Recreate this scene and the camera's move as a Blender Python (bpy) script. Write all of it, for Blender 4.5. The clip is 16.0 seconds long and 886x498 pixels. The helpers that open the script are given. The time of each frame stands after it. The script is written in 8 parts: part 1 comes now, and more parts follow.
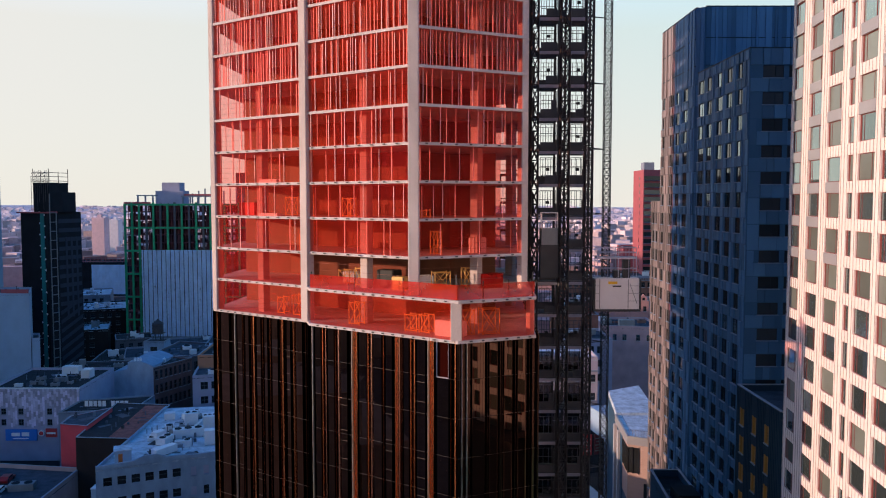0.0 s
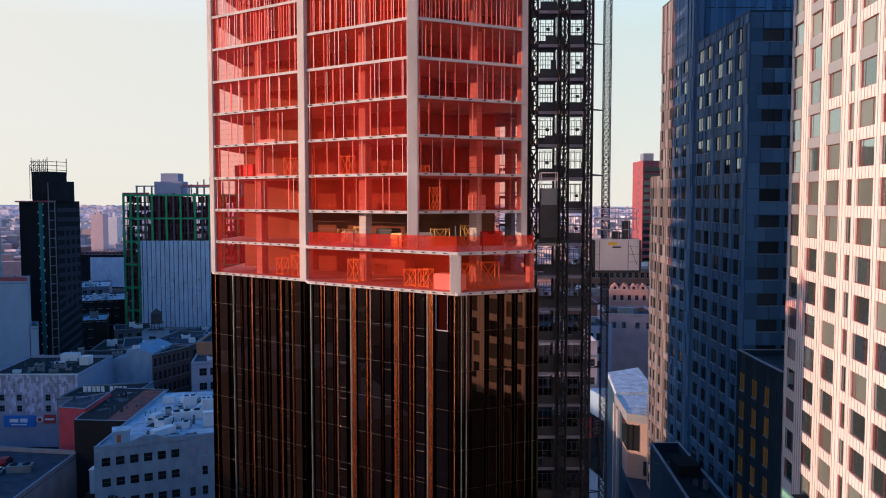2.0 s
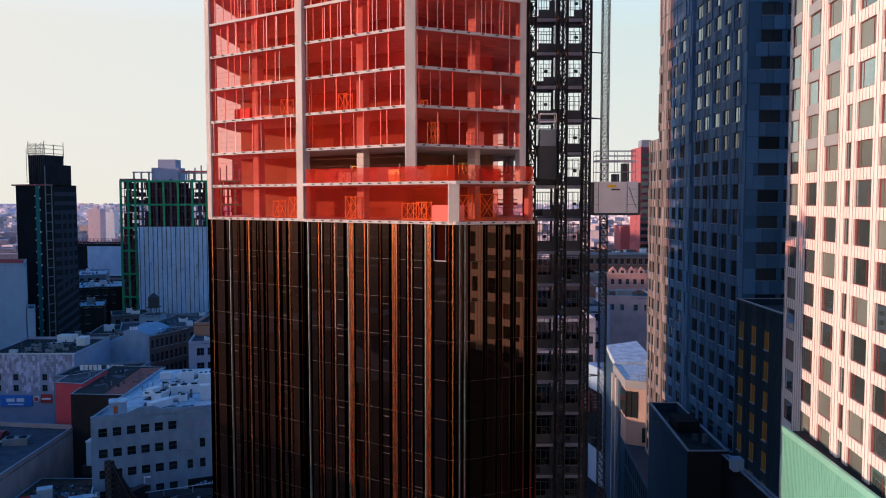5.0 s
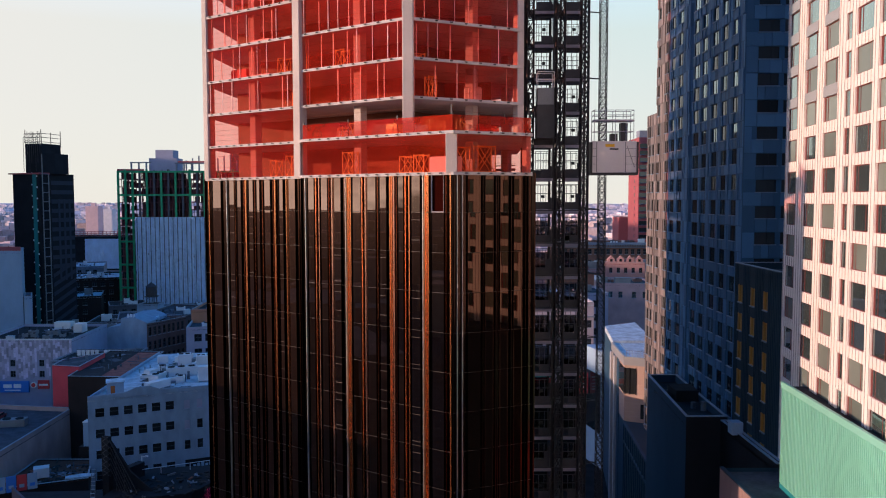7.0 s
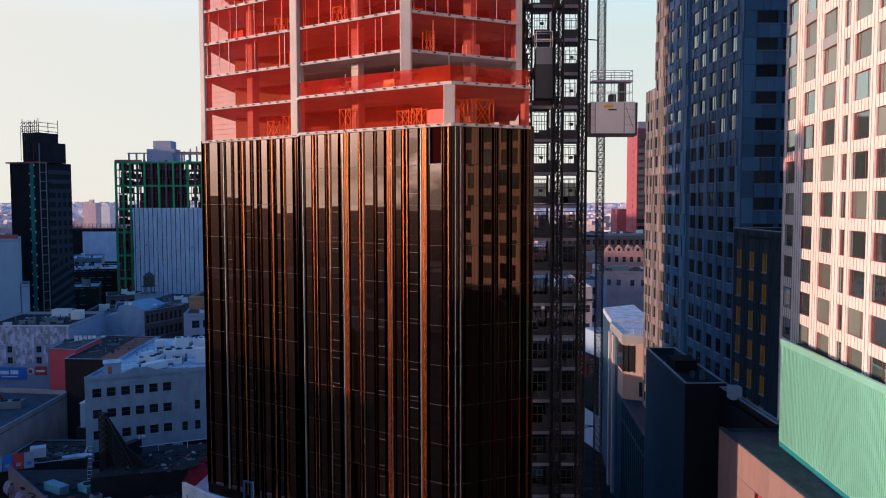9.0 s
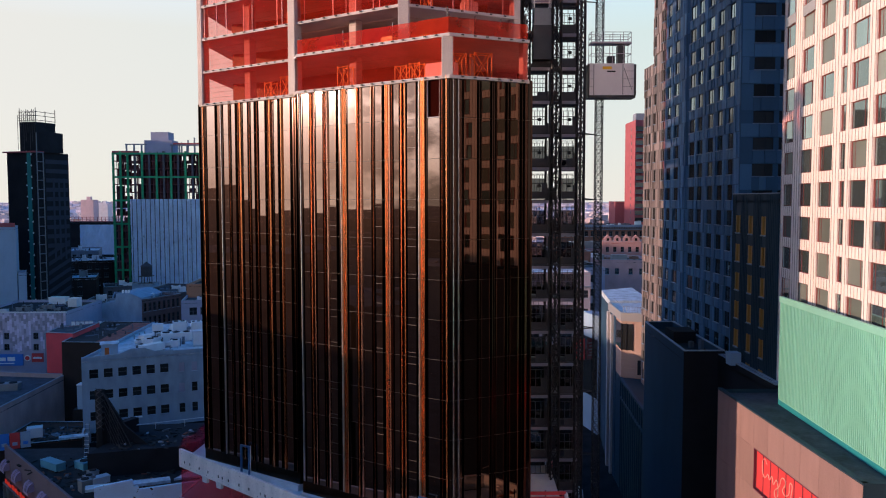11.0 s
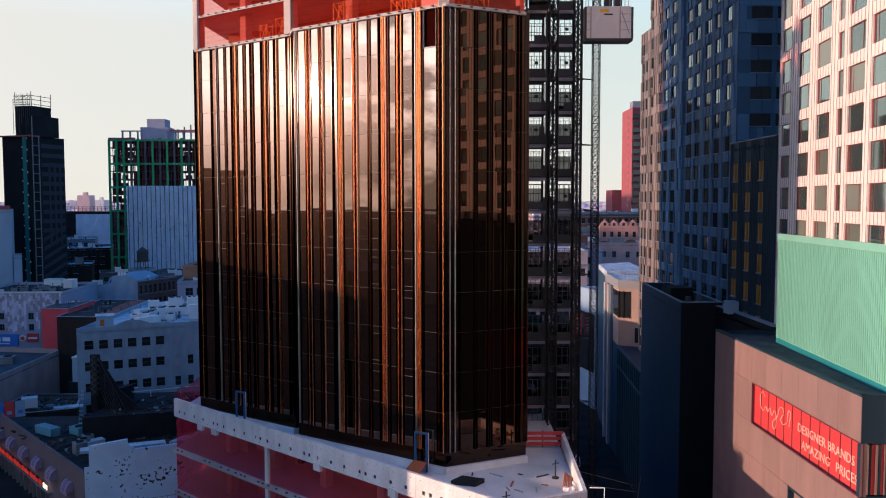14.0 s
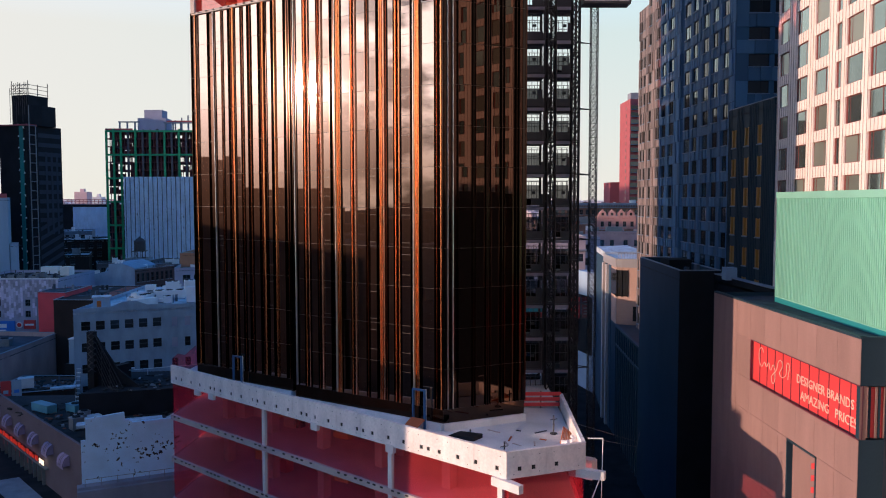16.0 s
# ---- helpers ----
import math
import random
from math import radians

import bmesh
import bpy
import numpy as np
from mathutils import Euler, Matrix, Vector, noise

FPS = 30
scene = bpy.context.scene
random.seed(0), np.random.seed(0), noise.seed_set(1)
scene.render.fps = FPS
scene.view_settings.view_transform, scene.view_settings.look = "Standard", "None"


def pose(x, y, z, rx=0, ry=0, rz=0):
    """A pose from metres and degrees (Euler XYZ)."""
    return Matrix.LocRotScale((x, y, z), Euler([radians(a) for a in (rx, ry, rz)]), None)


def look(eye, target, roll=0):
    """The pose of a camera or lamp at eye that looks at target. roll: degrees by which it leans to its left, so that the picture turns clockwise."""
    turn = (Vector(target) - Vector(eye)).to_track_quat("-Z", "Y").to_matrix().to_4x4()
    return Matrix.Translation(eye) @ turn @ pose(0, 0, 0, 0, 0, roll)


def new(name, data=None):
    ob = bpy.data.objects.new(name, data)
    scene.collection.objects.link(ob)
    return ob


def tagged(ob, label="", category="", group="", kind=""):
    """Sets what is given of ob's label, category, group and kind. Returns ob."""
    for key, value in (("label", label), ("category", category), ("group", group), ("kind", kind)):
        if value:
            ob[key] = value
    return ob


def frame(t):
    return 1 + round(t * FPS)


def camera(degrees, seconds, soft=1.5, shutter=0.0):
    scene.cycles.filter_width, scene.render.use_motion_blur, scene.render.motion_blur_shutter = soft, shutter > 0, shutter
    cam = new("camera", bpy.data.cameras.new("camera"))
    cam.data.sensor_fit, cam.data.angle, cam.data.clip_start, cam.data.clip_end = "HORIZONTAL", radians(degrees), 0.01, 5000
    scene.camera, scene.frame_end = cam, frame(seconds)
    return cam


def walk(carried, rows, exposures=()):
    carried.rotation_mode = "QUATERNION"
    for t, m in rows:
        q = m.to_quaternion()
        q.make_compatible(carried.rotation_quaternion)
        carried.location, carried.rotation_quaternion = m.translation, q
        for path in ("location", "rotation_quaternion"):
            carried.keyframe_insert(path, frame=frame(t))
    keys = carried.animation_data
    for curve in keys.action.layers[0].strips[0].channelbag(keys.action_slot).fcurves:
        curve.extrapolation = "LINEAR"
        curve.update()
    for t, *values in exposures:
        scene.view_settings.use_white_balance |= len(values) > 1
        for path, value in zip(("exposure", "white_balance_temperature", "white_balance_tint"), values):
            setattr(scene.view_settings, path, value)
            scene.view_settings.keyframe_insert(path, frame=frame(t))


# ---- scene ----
cam = camera(58.4, 16.0, soft=1.1)
METRES, EYE, TILT, LEAN, TURN = 32.0, 74.0, -3.6, 0.0, 0.0
ROWS = [
    (0.0, 0.0, 0.0, 0.0, 0.0, 0.0, -0.0),
    (0.5, -0.001, 0.0013, -0.032, -0.02, 0.0, 0.01),
    (1.0, -0.0011, 0.0038, -0.0662, -0.03, 0.01, 0.01),
    (1.5, -0.0003, 0.007, -0.0994, -0.03, 0.02, 0.03),
    (2.0, -0.0002, 0.0104, -0.1289, -0.06, 0.02, 0.02),
    (2.5, -0.0012, 0.0129, -0.1571, -0.09, 0.02, 0.04),
    (3.0, -0.001, 0.0148, -0.1866, -0.11, 0.02, 0.04),
    (3.5, -0.0009, 0.017, -0.2182, -0.14, 0.02, 0.03),
    (4.0, -0.0011, 0.0199, -0.2505, -0.16, 0.03, 0.03),
    (6.5, -0.0005, 0.0331, -0.4138, -0.31, 0.02, 0.09),
    (7.0, 0.0004, 0.0361, -0.4463, -0.34, 0.03, 0.1),
    (7.5, 0.0006, 0.0385, -0.4805, -0.37, 0.04, 0.1),
    (8.0, 0.0003, 0.0424, -0.5122, -0.39, 0.05, 0.1),
    (8.5, 0.0012, 0.0455, -0.5423, -0.43, 0.05, 0.11),
    (9.0, 0.0014, 0.048, -0.5726, -0.46, 0.05, 0.12),
    (11.5, 0.0013, 0.0601, -0.7278, -0.63, 0.12, 0.11),
    (12.0, 0.001, 0.0621, -0.7592, -0.66, 0.14, 0.1),
    (12.5, 0.0012, 0.0645, -0.7893, -0.7, 0.13, 0.11),
    (13.0, 0.0018, 0.0662, -0.8192, -0.73, 0.14, 0.11),
    (13.5, 0.0017, 0.0682, -0.8493, -0.77, 0.15, 0.12),
    (14.0, 0.0028, 0.0716, -0.879, -0.81, 0.15, 0.13),
    (14.5, 0.003, 0.0741, -0.9084, -0.86, 0.14, 0.13),
    (15.0, 0.003, 0.0765, -0.938, -0.9, 0.16, 0.13),
    (15.5, 0.0024, 0.0786, -0.9674, -0.94, 0.16, 0.12),
    (16.0, 0.0025, 0.0802, -0.9965, -0.97, 0.15, 0.13),
]
walk(cam, [(t, pose(0, 0, EYE, TILT, LEAN, TURN) @ pose(METRES * x, METRES * y, METRES * z, 90 + pitch, roll, yaw)) for t, x, y, z, yaw, pitch, roll in ROWS])

# ---- world and sun ----
SUN_EL, SUN_DIR = radians(7.8), Vector((-0.978, -0.204, 0.137)).normalized()
world = bpy.data.worlds.new("sky")
scene.world = world
world.use_nodes = True
wn, wl = world.node_tree.nodes, world.node_tree.links
sky = wn.new("ShaderNodeTexSky")
sky.sky_type, sky.sun_disc = "NISHITA", False
sky.sun_elevation, sky.sun_rotation = SUN_EL, radians(101.8)
sky.altitude, sky.air_density, sky.dust_density, sky.ozone_density = 50, 1.0, 0.6, 1.5
wn["Background"].inputs["Strength"].default_value = 0.15
# clear air overhead is blue; a pale haze layer brightens the sky towards the horizon
tint, haze, coord, fall, scaled, total = (wn.new("ShaderNode" + k) for k in ("VectorMath", "VectorMath", "TexCoord", "MapRange", "VectorMath", "VectorMath"))
tint.operation, haze.operation, total.operation = "MULTIPLY", "SCALE", "ADD"
tint.inputs[1].default_value = (0.12, 0.62, 1.28)
wl.new(sky.outputs[0], tint.inputs[0])
sep = wn.new("ShaderNodeSeparateXYZ")
wl.new(coord.outputs["Generated"], sep.inputs[0])
fall.interpolation_type = "SMOOTHSTEP"
fall.inputs["From Min"].default_value, fall.inputs["From Max"].default_value = 0.22, 0.46
fall.inputs["To Min"].default_value, fall.inputs["To Max"].default_value = 1.0, 0.0
wl.new(sep.outputs["Z"], fall.inputs["Value"])
air = wn.new("ShaderNodeMix")
air.data_type = "RGBA"
air.inputs[6].default_value, air.inputs[7].default_value = (5.7, 5.4, 4.9, 1), (4.1, 5.25, 5.2, 1)
lift_ = wn.new("ShaderNodeMapRange")
lift_.inputs["From Min"].default_value, lift_.inputs["From Max"].default_value = 0.0, 0.24
wl.new(sep.outputs["Z"], lift_.inputs["Value"])
# the air is warmer and paler on the sunset side
side, cool = wn.new("ShaderNodeMapRange"), wn.new("ShaderNodeMath")
side.inputs["From Min"].default_value, side.inputs["From Max"].default_value = -0.45, 0.4
side.inputs["To Min"].default_value, side.inputs["To Max"].default_value = 0.12, 1.0
wl.new(sep.outputs["X"], side.inputs["Value"])
cool.operation = "MULTIPLY"
wl.new(lift_.outputs[0], cool.inputs[0]), wl.new(side.outputs[0], cool.inputs[1])
wl.new(cool.outputs[0], air.inputs[0])
wl.new(air.outputs[2], haze.inputs[0])
wl.new(fall.outputs[0], haze.inputs["Scale"])
# the bright aureole round the low sun, broken by drifting cloud
ray, dot, power, cloud, broken, glow, both = (wn.new("ShaderNode" + k) for k in ("VectorMath", "Math", "Math", "TexNoise", "MapRange", "VectorMath", "VectorMath"))
ray.operation, dot.operation, power.operation, glow.operation, both.operation = "DOT_PRODUCT", "MAXIMUM", "POWER", "SCALE", "ADD"
ray.inputs[1].default_value = SUN_DIR
wl.new(coord.outputs["Generated"], ray.inputs[0])
wl.new(ray.outputs["Value"], dot.inputs[0])
dot.inputs[1].default_value, power.inputs[1].default_value = 0.0, 18.0
wl.new(dot.outputs[0], power.inputs[0])
stretch = wn.new("ShaderNodeVectorMath")
stretch.operation = "MULTIPLY"
stretch.inputs[1].default_value = (1.0, 1.0, 2.6)
wl.new(coord.outputs["Generated"], stretch.inputs[0])
wl.new(stretch.outputs[0], cloud.inputs["Vector"])
cloud.inputs["Scale"].default_value, cloud.inputs["Detail"].default_value, cloud.inputs["Roughness"].default_value = 6.5, 6, 0.55
broken.inputs["From Min"].default_value, broken.inputs["From Max"].default_value = 0.44, 0.55
broken.inputs["To Min"].default_value, broken.inputs["To Max"].default_value = 1.0, 0.14
wl.new(cloud.outputs[0], broken.inputs["Value"])
core, prod, near, veil = (wn.new("ShaderNodeMath") for _ in range(4))
core.operation, prod.operation, near.operation, veil.operation = "POWER", "MULTIPLY_ADD", "POWER", "MULTIPLY_ADD"
wl.new(dot.outputs[0], core.inputs[0])
core.inputs[1].default_value = 6000.0
wl.new(core.outputs[0], prod.inputs[0])
prod.inputs[1].default_value = 7.0
wl.new(power.outputs[0], prod.inputs[2])
# light near the horizon is dimmed by the thick air
dim, dimmed = wn.new("ShaderNodeMapRange"), wn.new("ShaderNodeMath")
dim.inputs["From Min"].default_value, dim.inputs["From Max"].default_value = 0.0, 0.14
dim.inputs["To Min"].default_value, dim.inputs["To Max"].default_value = 0.45, 1.0
wl.new(sep.outputs["Z"], dim.inputs["Value"])
dimmed.operation = "MULTIPLY"
wl.new(prod.outputs[0], dimmed.inputs[0]), wl.new(dim.outputs[0], dimmed.inputs[1])
# the cloud thins out away from the sunset
wl.new(dot.outputs[0], near.inputs[0])
near.inputs[1].default_value = 5.0
less = wn.new("ShaderNodeMath")
less.operation = "SUBTRACT"
wl.new(broken.outputs[0], less.inputs[0])
less.inputs[1].default_value = 1.0
# and lies to the south of the sun
south, bank = wn.new("ShaderNodeMapRange"), wn.new("ShaderNodeMath")
south.inputs["From Min"].default_value, south.inputs["From Max"].default_value = -0.16, -0.3
south.inputs["To Min"].default_value, south.inputs["To Max"].default_value = 0.12, 1.0
wl.new(sep.outputs["Y"], south.inputs["Value"])
bank.operation = "MULTIPLY"
wl.new(near.outputs[0], bank.inputs[0]), wl.new(south.outputs[0], bank.inputs[1])
wl.new(bank.outputs[0], veil.inputs[0]), wl.new(less.outputs[0], veil.inputs[1])
veil.inputs[2].default_value = 1.0
shaded = wn.new("ShaderNodeVectorMath")
shaded.operation = "SCALE"
hot = wn.new("ShaderNodeMix")
hot.data_type = "RGBA"
hot.inputs[6].default_value, hot.inputs[7].default_value = (12.5, 7.8, 6.2, 1), (34.0, 32.0, 32.5, 1)
rise = wn.new("ShaderNodeMapRange")
rise.inputs["From Min"].default_value, rise.inputs["From Max"].default_value = 0.03, 0.15
wl.new(sep.outputs["Z"], rise.inputs["Value"])
wl.new(rise.outputs[0], hot.inputs[0]), wl.new(hot.outputs[2], glow.inputs[0])
wl.new(dimmed.outputs[0], glow.inputs["Scale"])
wl.new(haze.outputs[0], both.inputs[0]), wl.new(glow.outputs[0], both.inputs[1])
# the sky opposite the sunset is already dim
east, dusk = wn.new("ShaderNodeMapRange"), wn.new("ShaderNodeVectorMath")
east.interpolation_type = "SMOOTHSTEP"
east.inputs["From Min"].default_value, east.inputs["From Max"].default_value = 0.5, 0.92
east.inputs["To Min"].default_value, east.inputs["To Max"].default_value = 1.0, 0.42
wl.new(sep.outputs["X"], east.inputs["Value"])
dusk.operation = "SCALE"
wl.new(both.outputs[0], dusk.inputs[0]), wl.new(east.outputs[0], dusk.inputs["Scale"])
wl.new(dusk.outputs[0], shaded.inputs[0]), wl.new(veil.outputs[0], shaded.inputs["Scale"])
clear, deep = wn.new("ShaderNodeMapRange"), wn.new("ShaderNodeVectorMath")
deep.operation = "SCALE"
clear.inputs["From Min"].default_value, clear.inputs["From Max"].default_value = 0.2, 0.58
clear.inputs["To Min"].default_value, clear.inputs["To Max"].default_value = 0.08, 2.25
wl.new(sep.outputs["Z"], clear.inputs["Value"])
wl.new(tint.outputs[0], deep.inputs[0]), wl.new(clear.outputs[0], deep.inputs["Scale"])
wl.new(deep.outputs[0], total.inputs[0]), wl.new(shaded.outputs[0], total.inputs[1])
wl.new(total.outputs[0], wn["Background"].inputs["Color"])
sun = new("sun", bpy.data.lights.new("sun", "SUN"))
sun.data.energy, sun.data.angle, sun.data.color = 4.8, radians(0.6), (1.0, 0.68, 0.51)
sun.matrix_world = look(SUN_DIR * 300, (0, 0, 0))
scene.view_settings.exposure = 0.0


# ---- materials ----
def mat(name, color, rough=0.7, metal=0.0, vary=0.15, scale=1.5, bump=0.0, streak=0.0, island=0.0, objrand=0.0, spec=0.3, fine=12.0):
    """Base colour with blotches at two scales, optional vertical streaks, per-piece variation and relief."""
    m = bpy.data.materials.new(name)
    m.use_nodes = True
    n, l = m.node_tree.nodes, m.node_tree.links
    p = n["Principled BSDF"]
    p.inputs["Roughness"].default_value, p.inputs["Metallic"].default_value = rough, metal
    p.inputs["Specular IOR Level"].default_value = spec
    tc = n.new("ShaderNodeNewGeometry")
    big, small = n.new("ShaderNodeTexNoise"), n.new("ShaderNodeTexNoise")
    big.inputs["Scale"].default_value, small.inputs["Scale"].default_value = scale * 0.2, fine
    big.inputs["Detail"].default_value, small.inputs["Detail"].default_value = 5, 2
    mp = n.new("ShaderNodeVectorMath")
    mp.operation = "MULTIPLY"
    mp.inputs[1].default_value = (1, 1, 1 - 0.93 * streak)
    l.new(tc.outputs["Position"], mp.inputs[0])
    l.new(mp.outputs[0], big.inputs["Vector"])
    l.new(tc.outputs["Position"], small.inputs["Vector"])
    s = n.new("ShaderNodeMath")
    s.operation = "MULTIPLY_ADD"
    l.new(small.outputs[0], s.inputs[0])
    s.inputs[1].default_value = 0.5
    l.new(big.outputs[0], s.inputs[2])
    r = n.new("ShaderNodeMapRange")
    r.inputs["From Min"].default_value, r.inputs["From Max"].default_value = 0.45, 1.05
    r.inputs["To Min"].default_value, r.inputs["To Max"].default_value = 1 - vary, 1 + vary
    l.new(s.outputs[0], r.inputs["Value"])
    last = r.outputs[0]
    for amount, kind, socket in ((island, "ShaderNodeNewGeometry", "Random Per Island"), (objrand, "ShaderNodeObjectInfo", "Random")):
        if amount:
            q, k = n.new(kind), n.new("ShaderNodeMath")
            k.operation = "MULTIPLY_ADD"
            l.new(q.outputs[socket], k.inputs[0])
            k.inputs[1].default_value, k.inputs[2].default_value = 2 * amount, 1 - amount
            j = n.new("ShaderNodeMath")
            j.operation = "MULTIPLY"
            l.new(last, j.inputs[0]), l.new(k.outputs[0], j.inputs[1])
            last = j.outputs[0]
    c = n.new("ShaderNodeVectorMath")
    c.operation = "SCALE"
    c.inputs[0].default_value = color
    l.new(last, c.inputs["Scale"])
    l.new(c.outputs[0], p.inputs["Base Color"])
    if bump:
        b = n.new("ShaderNodeBump")
        b.inputs["Strength"].default_value, b.inputs["Distance"].default_value = bump, 0.05
        l.new(small.outputs[0], b.inputs["Height"])
        l.new(b.outputs[0], p.inputs["Normal"])
    return m


def net_mat(name, color, cover, tint, spread=0.12, stretch=1.0):
    """Debris netting: a woven red sheet, part open, part cloth that light shines through."""
    m = bpy.data.materials.new(name)
    m.use_nodes = True
    n, l = m.node_tree.nodes, m.node_tree.links
    n.remove(n["Principled BSDF"])
    d, t, a, mix1, mix2 = (n.new("ShaderNodeBsdf" + k) if k[0] in "DT" else n.new("ShaderNodeMixShader") for k in ("Diffuse", "Translucent", "Transparent", "mix", "mix"))
    drift, hue = n.new("ShaderNodeTexNoise"), n.new("ShaderNodeMix")
    drift.inputs["Scale"].default_value, drift.inputs["Detail"].default_value = 0.07, 3
    hue.data_type = "RGBA"
    hue.inputs[6].default_value, hue.inputs[7].default_value = (color[0], color[1] * 0.75, color[2] * 1.7, 1), (color[0], color[1] * 1.2, color[2] * 0.4, 1)
    steep = n.new("ShaderNodeMapRange")
    steep.inputs["From Min"].default_value, steep.inputs["From Max"].default_value = 0.3, 0.72
    l.new(drift.outputs[0], steep.inputs[0])
    l.new(steep.outputs[0], hue.inputs[0])
    l.new(hue.outputs[2], d.inputs[0]), l.new(hue.outputs[2], t.inputs[0])
    a.inputs[0].default_value = (*tint, 1)
    noise_t = n.new("ShaderNodeTexNoise")
    noise_t.inputs["Scale"].default_value, noise_t.inputs["Detail"].default_value = 0.35, 4
    geo = n.new("ShaderNodeNewGeometry")
    flat = n.new("ShaderNodeVectorMath")
    flat.operation = "MULTIPLY"
    flat.inputs[1].default_value = (1, 1, stretch)
    l.new(geo.outputs["Position"], flat.inputs[0])
    l.new(flat.outputs[0], noise_t.inputs["Vector"]), l.new(geo.outputs["Position"], drift.inputs["Vector"])
    r = n.new("ShaderNodeMapRange")
    r.inputs["From Min"].default_value, r.inputs["From Max"].default_value = 0.3, 0.7
    r.inputs["To Min"].default_value, r.inputs["To Max"].default_value = cover - spread, cover + spread
    l.new(noise_t.outputs[0], r.inputs[0])
    mix1.inputs[0].default_value = 0.35
    l.new(d.outputs[0], mix1.inputs[1]), l.new(t.outputs[0], mix1.inputs[2])
    l.new(r.outputs[0], mix2.inputs[0])
    l.new(a.outputs[0], mix2.inputs[1]), l.new(mix1.outputs[0], mix2.inputs[2])
    l.new(mix2.outputs[0], n["Material Output"].inputs[0])
    return m


def hazed_glass(name, color, haze_mix, veil, objrand=0.06):
    """Coated glass: a clear mirror, with a faint spread of gloss and a little streaked dull colour standing in for
    reflected hazy glare.
    """
    m = mat(name, color, 0.015, 1.0, vary=0.05, objrand=objrand)
    n, l = m.node_tree.nodes, m.node_tree.links
    wide_gloss, dull, m1, m2 = n.new("ShaderNodeBsdfGlossy"), n.new("ShaderNodeBsdfDiffuse"), n.new("ShaderNodeMixShader"), n.new("ShaderNodeMixShader")
    wide_gloss.inputs["Color"].default_value, wide_gloss.inputs["Roughness"].default_value = (0.85, 0.5, 0.36, 1), 0.27
    dull.inputs["Color"].default_value = (0.42, 0.2, 0.13, 1)
    geo, wide, streaks, amount = n.new("ShaderNodeNewGeometry"), n.new("ShaderNodeVectorMath"), n.new("ShaderNodeTexNoise"), n.new("ShaderNodeMapRange")
    wide.operation = "MULTIPLY"
    wide.inputs[1].default_value = (3.0, 3.0, 0.25)
    streaks.inputs["Scale"].default_value, streaks.inputs["Detail"].default_value = 1.0, 4
    l.new(geo.outputs["Position"], wide.inputs[0]), l.new(wide.outputs[0], streaks.inputs["Vector"]), l.new(streaks.outputs[0], amount.inputs["Value"])
    amount.inputs["From Min"].default_value, amount.inputs["From Max"].default_value = 0.3, 0.7
    amount.inputs["To Min"].default_value, amount.inputs["To Max"].default_value = haze_mix * 0.55, haze_mix * 1.45
    m1.inputs[0].default_value = veil
    l.new(n["Principled BSDF"].outputs[0], m1.inputs[1]), l.new(wide_gloss.outputs[0], m1.inputs[2])
    l.new(amount.outputs[0], m2.inputs[0]), l.new(m1.outputs[0], m2.inputs[1]), l.new(dull.outputs[0], m2.inputs[2])
    l.new(m2.outputs[0], n["Material Output"].inputs[0])
    return m


CONCRETE = mat("concrete", (0.5, 0.41, 0.375), 0.85, vary=0.32, bump=0.3, streak=0.5)
CONCRETE_SLAB = mat("slab_edge_concrete", (0.5, 0.43, 0.41), 0.85, vary=0.2, bump=0.25, streak=0.2)
SHADED_RED = mat("shaded_red_net", (0.022, 0.003, 0.002), 0.9, spec=0.0)
STEEL_EDGE = mat("bright_edge_steel", (0.75, 0.7, 0.68), 0.3, 0.9, vary=0.1)
# dimmed copy of the bronze glass, so the facet turned from the sun stays dark
GLASS_DIMMED = hazed_glass("dimmed_bronze_coated_glass", (0.07, 0.042, 0.03), 0.002, 0.0008)
# paler, warmer concrete: light thrown back by the glass wall is in its colour
PARAPET = mat("warmed_parapet_concrete", (0.84, 0.76, 0.73), 0.85, vary=0.2, bump=0.4, streak=0.75, scale=4.0, objrand=0.06, fine=5.0)
CONCRETE_PALE = mat("pale_concrete", (0.7, 0.67, 0.66), 0.85, vary=0.26, bump=0.25, streak=0.4)
# interior concrete with the dim red light behind the nets put into its colour
CONCRETE_REDDENED = mat("reddened_core_concrete", (0.22, 0.1, 0.06), 0.9, vary=0.3)
NET = net_mat("red_netting", (1.0, 0.05, 0.03), 0.18, (1.0, 0.53, 0.48), 0.06)
NET_LOW = net_mat("red_guard_netting", (0.9, 0.05, 0.04), 0.42, (1.0, 0.5, 0.42))
NET_PODIUM = net_mat("pale_red_netting", (1.0, 0.09, 0.15), 0.29, (1.0, 0.55, 0.6), 0.05, 1.0)
STEEL_STUD = mat("galvanised_stud", (0.95, 0.9, 0.87), 0.5, 0.0, vary=0.1)
BRONZE = mat("bronze_fin", (0.9, 0.36, 0.16), 0.22, 1.0, vary=0.12)
# brighter and dimmer bronze copies: how strongly a bead catches light, as colour
BRONZE_LIT = mat("lit_tone_bronze_fin", (0.85, 0.46, 0.33), 0.25, 1.0, vary=0.1)
BRONZE_DIM = mat("dim_tone_bronze_fin", (0.24, 0.085, 0.045), 0.18, 1.0, vary=0.15)
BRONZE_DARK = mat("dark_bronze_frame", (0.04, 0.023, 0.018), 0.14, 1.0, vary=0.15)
GLASS_BRONZE = hazed_glass("bronze_coated_glass", (0.25, 0.195, 0.17), 0.002, 0.005)
# left wall gets more of the dull brown that imitates reflected haze
GLASS_HAZED = hazed_glass("hazed_bronze_coated_glass", (0.25, 0.19, 0.168), 0.014, 0.006)
